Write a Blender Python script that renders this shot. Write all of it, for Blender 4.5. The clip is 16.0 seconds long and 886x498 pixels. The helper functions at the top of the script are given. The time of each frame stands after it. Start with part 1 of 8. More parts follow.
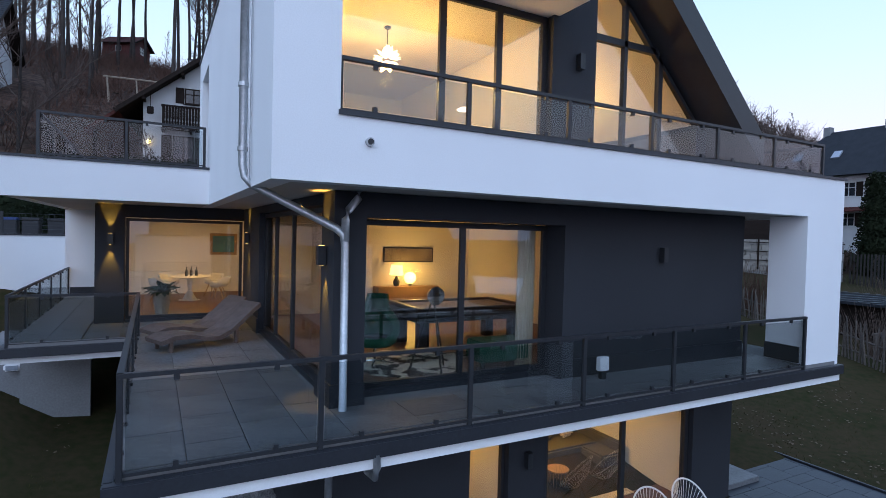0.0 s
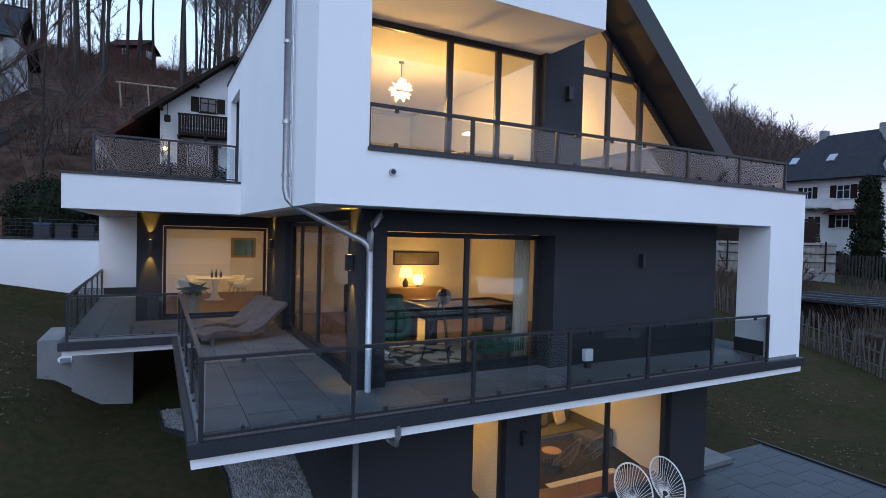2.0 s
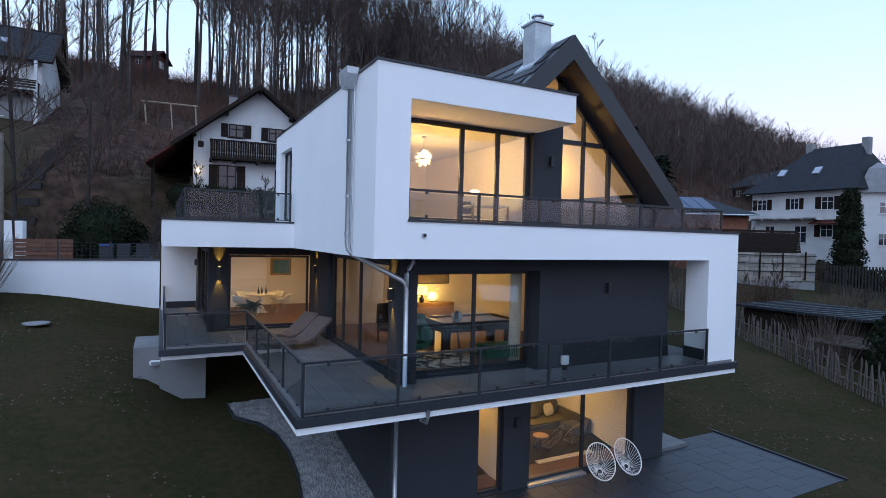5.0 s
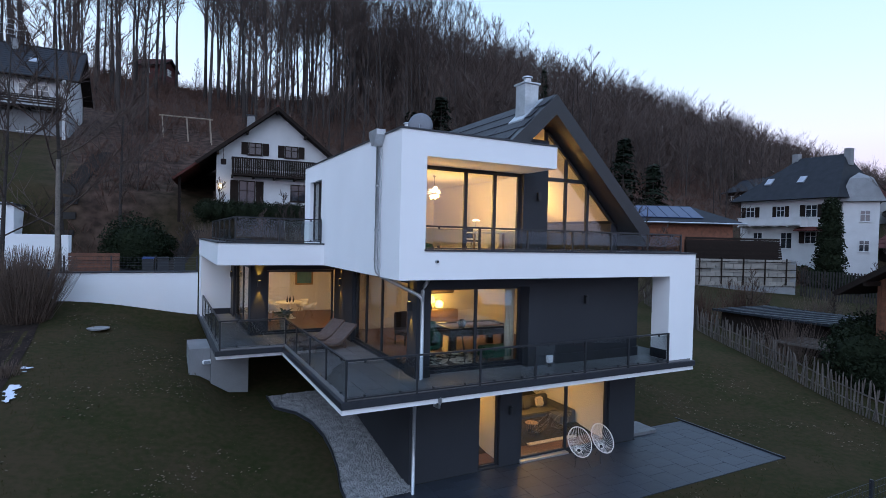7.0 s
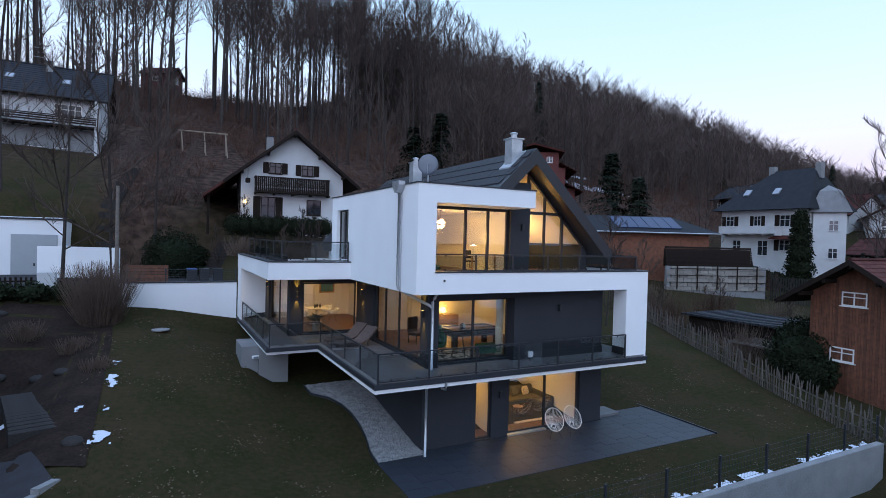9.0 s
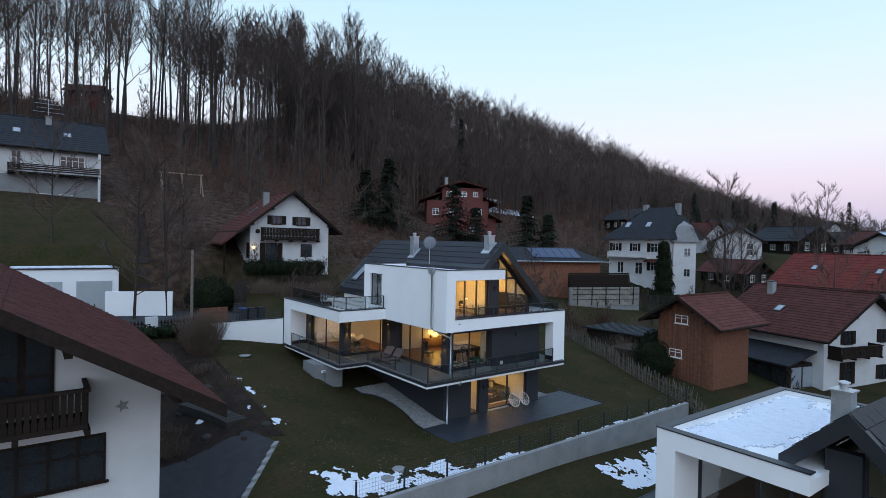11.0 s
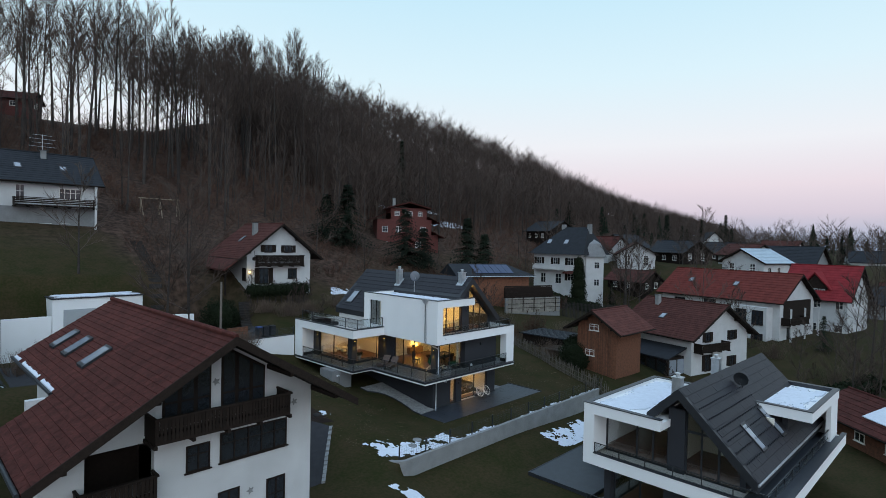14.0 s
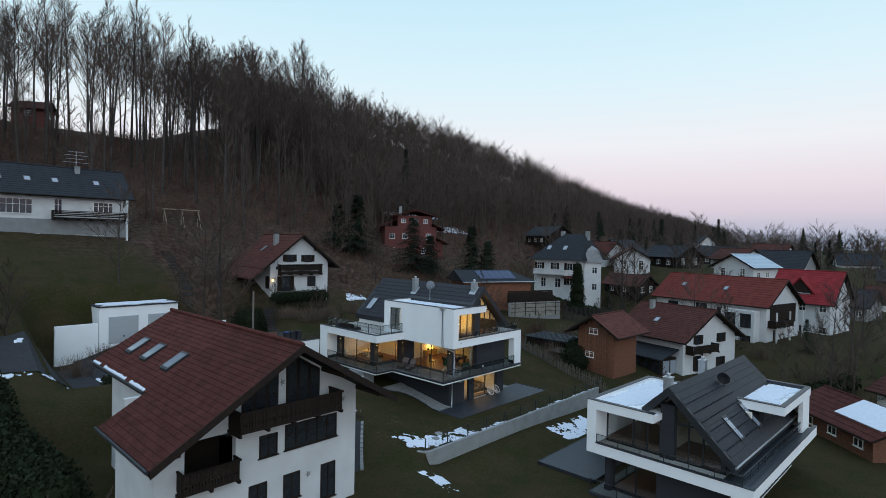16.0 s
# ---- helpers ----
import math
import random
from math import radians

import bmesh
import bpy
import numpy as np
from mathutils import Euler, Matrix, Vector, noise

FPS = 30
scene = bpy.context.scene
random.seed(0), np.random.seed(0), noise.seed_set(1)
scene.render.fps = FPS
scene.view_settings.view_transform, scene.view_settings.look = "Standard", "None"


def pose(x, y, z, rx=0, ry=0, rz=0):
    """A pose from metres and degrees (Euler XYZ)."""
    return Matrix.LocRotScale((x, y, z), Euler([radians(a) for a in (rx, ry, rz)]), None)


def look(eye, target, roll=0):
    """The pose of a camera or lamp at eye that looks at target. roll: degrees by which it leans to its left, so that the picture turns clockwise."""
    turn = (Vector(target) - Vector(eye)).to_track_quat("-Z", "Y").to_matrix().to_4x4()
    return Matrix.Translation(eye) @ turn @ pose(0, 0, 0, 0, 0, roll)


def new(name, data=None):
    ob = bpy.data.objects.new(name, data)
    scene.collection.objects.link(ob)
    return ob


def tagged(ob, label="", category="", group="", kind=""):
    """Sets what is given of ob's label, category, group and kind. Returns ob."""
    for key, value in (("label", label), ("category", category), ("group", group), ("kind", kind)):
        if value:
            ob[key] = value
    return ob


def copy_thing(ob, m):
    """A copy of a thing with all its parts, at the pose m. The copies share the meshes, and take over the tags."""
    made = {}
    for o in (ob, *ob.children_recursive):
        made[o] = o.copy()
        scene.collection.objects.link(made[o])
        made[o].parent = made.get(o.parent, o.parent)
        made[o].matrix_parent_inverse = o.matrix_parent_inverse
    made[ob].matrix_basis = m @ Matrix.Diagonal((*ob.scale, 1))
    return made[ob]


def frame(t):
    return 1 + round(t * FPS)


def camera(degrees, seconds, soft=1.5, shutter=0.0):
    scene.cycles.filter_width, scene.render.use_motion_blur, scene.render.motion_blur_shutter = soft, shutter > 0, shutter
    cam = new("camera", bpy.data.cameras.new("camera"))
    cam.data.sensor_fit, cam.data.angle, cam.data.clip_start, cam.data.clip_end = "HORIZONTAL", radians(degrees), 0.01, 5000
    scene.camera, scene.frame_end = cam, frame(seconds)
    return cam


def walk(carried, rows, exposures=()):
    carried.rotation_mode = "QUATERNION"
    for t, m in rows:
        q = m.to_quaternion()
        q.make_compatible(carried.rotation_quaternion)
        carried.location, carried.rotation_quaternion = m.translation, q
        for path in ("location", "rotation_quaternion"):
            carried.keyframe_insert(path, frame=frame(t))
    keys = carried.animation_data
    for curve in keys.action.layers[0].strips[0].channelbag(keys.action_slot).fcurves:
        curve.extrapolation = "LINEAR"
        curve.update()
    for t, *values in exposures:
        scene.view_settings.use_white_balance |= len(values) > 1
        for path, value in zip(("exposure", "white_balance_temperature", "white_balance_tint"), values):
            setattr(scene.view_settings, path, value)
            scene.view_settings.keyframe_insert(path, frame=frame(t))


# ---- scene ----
cam = camera(78.5, 16.0, soft=0.65)

PATH = [
    (0, (-1.065, -5.792, 2.204), (-0.122, -4.029, 2.155), 1.5),
    (0.5, (-1.185, -6.016, 2.194), (-0.243, -4.252, 2.144), 1.6),
    (1, (-1.365, -6.296, 2.243), (-0.424, -4.532, 2.19), 1.5),
    (1.5, (-1.571, -6.616, 2.305), (-0.633, -4.85, 2.25), 1.5),
    (2, (-1.812, -7.0, 2.372), (-0.877, -5.233, 2.322), 1.5),
    (2.5, (-2.073, -7.406, 2.487), (-1.141, -5.637, 2.437), 1.5),
    (3, (-2.328, -7.822, 2.616), (-1.398, -6.052, 2.568), 1.5),
    (3.5, (-2.621, -8.269, 2.781), (-1.692, -6.499, 2.732), 1.5),
    (4, (-2.934, -8.749, 2.921), (-2.006, -6.978, 2.874), 1.5),
    (6.5, (-4.89, -11.881, 3.676), (-3.967, -10.107, 3.635), 1.4),
    (7, (-5.309, -12.575, 3.838), (-4.386, -10.801, 3.799), 1.4),
    (7.5, (-5.743, -13.36, 4.006), (-4.822, -11.585, 3.967), 1.4),
    (8, (-6.185, -14.141, 4.149), (-5.264, -12.366, 4.11), 1.4),
    (8.5, (-6.67, -14.934, 4.291), (-5.748, -13.159, 4.255), 1.4),
    (9, (-7.763, -16.66, 4.686), (-6.833, -14.89, 4.649), 1.5),
    (9.2, (-8.702, -17.897, 4.969), (-7.726, -16.152, 4.934), 1.4),
    (11.3, (-22.505, -27.315, 8.898), (-21.235, -25.771, 8.871), 1.2),
    (11.5, (-24.0, -28.216, 9.316), (-22.685, -26.709, 9.286), 1.2),
    (12, (-28.339, -30.423, 10.475), (-26.938, -28.996, 10.444), 1.1),
    (12.5, (-29.477, -30.92, 10.818), (-28.059, -29.51, 10.786), 1.0),
    (13, (-30.795, -31.462, 11.169), (-29.365, -30.064, 11.137), 1.1),
    (13.5, (-32.117, -32.018, 11.566), (-30.68, -30.627, 11.533), 1.1),
    (14, (-33.352, -32.557, 11.844), (-31.911, -31.171, 11.813), 1.2),
    (14.5, (-34.623, -33.049, 12.116), (-33.177, -31.668, 12.086), 1.2),
    (15, (-35.809, -33.609, 12.454), (-34.361, -32.229, 12.423), 1.2),
    (15.5, (-37.032, -34.146, 12.815), (-35.582, -32.769, 12.783), 1.2),
    (16, (-38.337, -34.718, 13.12), (-36.885, -33.342, 13.09), 1.1),
]
walk(cam, [(t, look(eye, target, roll)) for t, eye, target, roll in PATH],
     exposures=[(0.0, 0.21, 5800, 22), (9.0, 0.22, 5900, 22), (12.0, 0.07, 6550, 13), (16.0, 0.03, 6700, 11)])

# world and light
world = bpy.data.worlds.new("dusk_sky")
scene.world = world
world.use_nodes = True
wn, wl = world.node_tree.nodes, world.node_tree.links
wn.clear()
w_out = wn.new("ShaderNodeOutputWorld")
w_bg = wn.new("ShaderNodeBackground")
w_sky = wn.new("ShaderNodeTexSky")
w_sky.sky_type, w_sky.sun_disc = "NISHITA", False
w_sky.sun_elevation, w_sky.sun_rotation = radians(1.5), radians(-20)
w_geo = wn.new("ShaderNodeTexCoord")
w_sep = wn.new("ShaderNodeSeparateXYZ")
w_ramp = wn.new("ShaderNodeValToRGB")
w_mix = wn.new("ShaderNodeMix")
w_mix.data_type = "RGBA"
SKY_STOPS = [(0.0, (0.36, 0.45, 0.62)), (0.012, (0.40, 0.48, 0.64)), (0.055, (0.70, 0.64, 0.76)), (0.10, (0.84, 0.76, 0.85)), (0.17, (0.88, 0.92, 0.99)),
             (0.28, (0.73, 0.94, 1.05)), (0.45, (0.54, 0.85, 1.03)), (1.0, (0.70, 0.96, 1.38))]
el = w_ramp.color_ramp.elements
while len(el) < len(SKY_STOPS):
    el.new(0.5)
for e, (p, c) in zip(el, SKY_STOPS):
    e.position, e.color = p, (*c, 1)
wl.new(w_geo.outputs["Generated"], w_sep.inputs[0])
wl.new(w_sep.outputs["Z"], w_ramp.inputs["Fac"])
w_mix.inputs["Factor"].default_value = 0.93
w_sc = wn.new("ShaderNodeVectorMath")
w_sc.operation = "SCALE"
w_sc.inputs["Scale"].default_value = 0.12
wl.new(w_sky.outputs["Color"], w_sc.inputs[0])
wl.new(w_sc.outputs[0], w_mix.inputs["A"])
wl.new(w_ramp.outputs["Color"], w_mix.inputs["B"])
wl.new(w_mix.outputs["Result"], w_bg.inputs["Color"])
w_bg.inputs["Strength"].default_value = 1.0
wl.new(w_bg.outputs[0], w_out.inputs[0])

sun_data = bpy.data.lights.new("sun", "SUN")
sun_data.energy, sun_data.angle, sun_data.color = 0.85, radians(60), (0.80, 0.89, 1.0)
sun = new("sun", sun_data)
sun.matrix_world = look((-60, -80, 45), (0, 0, 0))


def lamp(name, kind, place, watts, colour=(1.0, 0.66, 0.28), size=0.3, target=None, spot=None):
    d = bpy.data.lights.new(name, kind)
    d.energy, d.color = watts, colour
    if kind == "AREA":
        d.shape, d.size = "SQUARE", size
    else:
        d.shadow_soft_size = size
    if spot:
        d.spot_size, d.spot_blend = radians(spot), 0.6
    ob = new(name, d)
    ob.matrix_world = look(place, target) if target else Matrix.Translation(place)
    return ob


# ---- materials ----
def material(name, colour, rough=0.7, metal=0.0, vary=0.12, scale=1.5, fine=25.0, bump=0.0, second=None, spec=None, rand=0.0, warm=None, cells=False):
    m = bpy.data.materials.new(name)
    m.use_nodes = True
    n, l = m.node_tree.nodes, m.node_tree.links
    b = n["Principled BSDF"]
    b.inputs["Roughness"].default_value, b.inputs["Metallic"].default_value = rough, metal
    if spec is not None:
        b.inputs["Specular IOR Level"].default_value = spec
    tc = n.new("ShaderNodeTexCoord")
    n1, n2 = n.new("ShaderNodeTexNoise"), n.new("ShaderNodeTexNoise")
    n1.inputs["Scale"].default_value, n2.inputs["Scale"].default_value = scale, fine
    n1.inputs["Detail"].default_value, n2.inputs["Detail"].default_value = 6, 4
    for t in (n1, n2):
        l.new(tc.outputs["Object"], t.inputs["Vector"])
    add = n.new("ShaderNodeMath")
    add.operation = "ADD"
    l.new(n1.outputs["Fac"], add.inputs[0])
    l.new(n2.outputs["Fac"], add.inputs[1])
    half = n.new("ShaderNodeMath")
    half.operation = "MULTIPLY"
    half.inputs[1].default_value = 0.5
    l.new(add.outputs[0], half.inputs[0])
    r = n.new("ShaderNodeValToRGB")
    r.color_ramp.elements[0].position, r.color_ramp.elements[1].position = 0.36, 0.64
    c0 = second or tuple(c * (1 - vary) for c in colour)
    c1 = colour if second else tuple(min(1, c * (1 + vary)) for c in colour)
    r.color_ramp.elements[0].color, r.color_ramp.elements[1].color = (*c0, 1), (*c1, 1)
    l.new(half.outputs[0], r.inputs["Fac"])
    last = r.outputs["Color"]
    if rand:
        oi, hsv = n.new("ShaderNodeObjectInfo"), n.new("ShaderNodeHueSaturation")
        mr = n.new("ShaderNodeMapRange")
        mr.inputs["To Min"].default_value, mr.inputs["To Max"].default_value = 1 - rand, 1 + rand
        l.new(oi.outputs["Random"], mr.inputs["Value"])
        l.new(mr.outputs[0], hsv.inputs["Value"])
        l.new(last, hsv.inputs["Color"])
        last = hsv.outputs["Color"]
    l.new(last, b.inputs["Base Color"])
    if bump:
        bp = n.new("ShaderNodeBump")
        bp.inputs["Strength"].default_value, bp.inputs["Distance"].default_value = bump, 0.02
        l.new(n2.outputs["Fac"], bp.inputs["Height"])
        l.new(bp.outputs[0], b.inputs["Normal"])
    return m


def glass(name, tint=(0.92, 0.95, 0.95), gain=1.0):
    m = bpy.data.materials.new(name)
    m.use_nodes = True
    n, l = m.node_tree.nodes, m.node_tree.links
    n.clear()
    out, mix, tr, gl, fr = (n.new("ShaderNode" + k) for k in ("OutputMaterial", "MixShader", "BsdfTransparent", "BsdfGlossy", "LayerWeight"))
    tr.inputs["Color"].default_value = (*tint, 1)
    gl.inputs["Roughness"].default_value = 0.01
    fr.inputs["Blend"].default_value = 0.5
    pw, mul, ad = n.new("ShaderNodeMath"), n.new("ShaderNodeMath"), n.new("ShaderNodeMath")
    pw.operation, mul.operation, ad.operation = "POWER", "MULTIPLY", "ADD"
    pw.inputs[1].default_value, mul.inputs[1].default_value, ad.inputs[1].default_value = 3.5, 0.5, 0.045 * gain
    l.new(fr.outputs["Facing"], pw.inputs[0])
    l.new(pw.outputs[0], mul.inputs[0])
    l.new(mul.outputs[0], ad.inputs[0])
    l.new(ad.outputs[0], mix.inputs[0])
    l.new(tr.outputs[0], mix.inputs[1])
    l.new(gl.outputs[0], mix.inputs[2])
    l.new(mix.outputs[0], out.inputs[0])
    return m


def glow(name, colour, strength):
    m = bpy.data.materials.new(name)
    m.use_nodes = True
    b = m.node_tree.nodes["Principled BSDF"]
    b.inputs["Base Color"].default_value = (*colour, 1)
    b.inputs["Emission Color"].default_value = (*colour, 1)
    b.inputs["Emission Strength"].default_value = strength
    return m


WHITE = material("white_render", (0.78, 0.79, 0.80), 0.85, vary=0.035, scale=0.5, fine=60, bump=0.08)
# Darker and browner than WHITE: the underside's shade is put into this colour.
SOFFIT = material("shaded_soffit_render", (0.50, 0.46, 0.42), 0.85, vary=0.06, scale=0.8, fine=60, bump=0.05)
DARK = material("anthracite_render", (0.020, 0.022, 0.028), 0.8, vary=0.15, scale=0.7, fine=70, bump=0.1)
FRAME = material("anthracite_metal", (0.022, 0.024, 0.028), 0.42, vary=0.1, scale=3, spec=0.4)
CAP = material("parapet_sheet", (0.028, 0.031, 0.038), 0.45, metal=0.2, vary=0.15)
ZINC = material("zinc_sheet", (0.46, 0.48, 0.50), 0.42, metal=0.75, vary=0.15, scale=4)
GLASS = glass("window_glass", gain=2.2)
RAILGLASS = glass("railing_glass", (0.80, 0.83, 0.84))
TILE = material("grey_stone_tile", (0.128, 0.130, 0.134), 0.5, vary=0.3, scale=2.2, fine=18, bump=0.08, rand=0.14)
JOINT = material("tile_bed", (0.17, 0.17, 0.17), 0.9)
PATIO = material("dark_slate_tile", (0.027, 0.032, 0.042), 0.5, vary=0.25, scale=2.0, fine=18, bump=0.08, rand=0.12)
ROOM = material("warm_white_plaster", (0.78, 0.74, 0.66), 0.9, vary=0.03)
PARQUET = material("dark_red_parquet", (0.13, 0.050, 0.026), 0.4, vary=0.25, scale=3)
ROOFDARK = material("anthracite_roof_tile", (0.020, 0.020, 0.025), 0.55, vary=0.25, scale=3, rand=0.12, spec=0.25)
SNOW = material("old_snow", (0.62, 0.66, 0.73), 0.8, vary=0.07, scale=3, fine=14, bump=0.3)
GRAVEL = material("grey_gravel", (0.32, 0.32, 0.32), 0.9, second=(0.11, 0.11, 0.115), scale=5, fine=40, bump=0.6)
CONCRETE = material("cast_concrete", (0.22, 0.225, 0.225), 0.85, vary=0.2, scale=1.0, bump=0.1)
REDROOF = material("red_clay_tile", (0.068, 0.021, 0.017), 0.85, vary=0.4, scale=1.6, fine=9, bump=0.1, rand=0.2, spec=0.12)
BROWNROOF = material("brown_clay_tile", (0.078, 0.029, 0.024), 0.85, vary=0.35, scale=1.6, fine=9, rand=0.2, spec=0.12)
BRIGHTRED = material("bright_red_tile", (0.20, 0.020, 0.024), 0.75, vary=0.25, scale=1.2, fine=9, rand=0.12, spec=0.15)
SLATE = material("dark_slate_roof", (0.020, 0.023, 0.028), 0.75, vary=0.25, scale=1.5, rand=0.12, spec=0.2)
TIMBER = material("dark_stained_timber", (0.017, 0.0115, 0.009), 0.8, vary=0.3, scale=6, rand=0.2, spec=0.15)
CLADDING = material("orange_larch_cladding", (0.135, 0.052, 0.027), 0.75, vary=0.4, scale=4, rand=0.25)
REDWOOD = material("red_painted_boards", (0.105, 0.026, 0.021), 0.8, vary=0.25, scale=3)
STUCCO = material("old_white_stucco", (0.52, 0.525, 0.53), 0.9, vary=0.10, scale=0.8, fine=30, bump=0.1)
GREYWALL = material("grey_stucco", (0.20, 0.205, 0.21), 0.9, vary=0.15)
BARK = material("beech_bark", (0.052, 0.044, 0.040), 0.9, vary=0.3, scale=1.2, fine=14, rand=0.3, spec=0.1)
TWIG = material("bare_twigs", (0.078, 0.058, 0.049), 0.9, vary=0.3, scale=0.6, rand=0.3, spec=0.1)
NEEDLE = material("dark_conifer", (0.012, 0.018, 0.011), 0.9, vary=0.4, scale=1.0, rand=0.3, spec=0.1)
HEDGE = material("evergreen_hedge", (0.016, 0.022, 0.011), 0.9, vary=0.4, scale=3, rand=0.2, spec=0.1)
WEATHERED = material("weathered_fence_wood", (0.11, 0.092, 0.078), 0.85, vary=0.3, scale=5, rand=0.35)
PANE_DARK = material("dark_window_pane", (0.020, 0.024, 0.030), 0.08, vary=0.2, spec=0.8)
ASPHALT = material("asphalt_road", (0.040, 0.040, 0.043), 0.9, spec=0.1, vary=0.15, scale=2, fine=60, bump=0.1)


# ---- building blocks ----
def box(bm, x0, y0, z0, x1, y1, z1, bevel=0.0):
    v = [bm.verts.new(p) for p in ((x0, y0, z0), (x1, y0, z0), (x1, y1, z0), (x0, y1, z0), (x0, y0, z1), (x1, y0, z1), (x1, y1, z1), (x0, y1, z1))]
    fs = [bm.faces.new([v[i] for i in q]) for q in ((0, 3, 2, 1), (4, 5, 6, 7), (0, 1, 5, 4), (1, 2, 6, 5), (2, 3, 7, 6), (3, 0, 4, 7))]
    if bevel:
        es = list({e for f in fs for e in f.edges})
        bmesh.ops.bevel(bm, geom=es, offset=bevel, segments=2, affect="EDGES")


def boxes(*dims, bevel=0.0):
    bm = bmesh.new()
    for d in dims:
        box(bm, *d, bevel=bevel)
    return bm


def prism(bm, outline, axis, a, b):
    """A solid from an outline in the plane across the axis, from a to b along it."""
    def put(p, s):
        return {"x": (s, p[0], p[1]), "y": (p[0], s, p[1]), "z": (p[0], p[1], s)}[axis]
    va, vb = [bm.verts.new(put(p, a)) for p in outline], [bm.verts.new(put(p, b)) for p in outline]
    bm.faces.new(va), bm.faces.new(vb[::-1])
    k = len(outline)
    for i in range(k):
        bm.faces.new((va[i], vb[i], vb[(i + 1) % k], va[(i + 1) % k]))
    bmesh.ops.recalc_face_normals(bm, faces=bm.faces[:])


def tube(bm, pts, radii, sides=8, caps=True):
    """A tube along points, with a radius at each."""
    pts = [Vector(p) for p in pts]
    if not hasattr(radii, "__len__"):
        radii = [radii] * len(pts)
    rings = []
    for i, p in enumerate(pts):
        d = (pts[min(i + 1, len(pts) - 1)] - pts[max(i - 1, 0)]).normalized()
        s = d.cross(Vector((0, 0, 1)) if abs(d.z) < 0.9 else Vector((1, 0, 0))).normalized()
        u = s.cross(d)
        rings.append([bm.verts.new(p + radii[i] * (math.cos(a) * s + math.sin(a) * u)) for a in (2 * math.pi * k / sides for k in range(sides))])
    for r0, r1 in zip(rings, rings[1:]):
        for k in range(sides):
            bm.faces.new((r0[k], r0[(k + 1) % sides], r1[(k + 1) % sides], r1[k]))
    if caps:
        bm.faces.new(rings[0]), bm.faces.new(rings[-1][::-1])


def part(name, bm, mat, parent, label="", smooth=False):
    me = bpy.data.meshes.new(name)
    bm.to_mesh(me)
    bm.free()
    me.materials.append(mat)
    if smooth:
        me.shade_smooth()
    ob = new(name, me)
    ob.parent = parent
    if label:
        ob["label"] = label
    return ob


def parts(name, mat, parent, *dims, label="", bevel=0.0):
    """Boxes of one kind, each a part of its own."""
    return [part(name, boxes(d, bevel=bevel), mat, parent, label) for d in dims]


def share(name, src, parent, m):
    """Another object on the mesh of src."""
    ob = new(name, src.data)
    ob.parent = parent
    ob.matrix_basis = m
    return ob


def thing(name, label, category, m=None, group="", kind=""):
    ob = new(name)
    ob.empty_display_size = 0.2
    if m:
        ob.matrix_basis = m
    return tagged(ob, label, category, group, kind)


def structure(name, bm, mat, label, category, smooth=False):
    ob = part(name, bm, mat, None, smooth=smooth)
    return tagged(ob, label, category, kind="structure")
GREYDOOR = material("grey_sheet_door", (0.34, 0.37, 0.39), 0.55, vary=0.05)
STEPSTONE = material("worn_dark_stone", (0.040, 0.037, 0.035), 0.95, vary=0.25, spec=0.1)
BLUELID = material("blue_plastic", (0.03, 0.07, 0.22), 0.5)


# ---- ground ----
def smooth_step(a, b, v):
    u = min(1, max(0, (v - a) / (b - a)))
    return u * u * (3 - 2 * u)


HILL = [(-400, -14), (-60, -9.5), (-30, -7.5), (-12, -4.2), (0, -2.4), (11, -0.9), (17, 0.1), (22, 1.2), (31, 4.8), (46, 10.5), (60, 15.0), (90, 25.0), (118, 33.8), (153, 43.5), (200, 48.0), (400, 34.0), (2000, 0.0)]


def hill(yy):
    for (a, za), (b, zb) in zip(HILL, HILL[1:]):
        if yy <= b:
            return za + (zb - za) * (yy - a) / (b - a)
    return 0.0


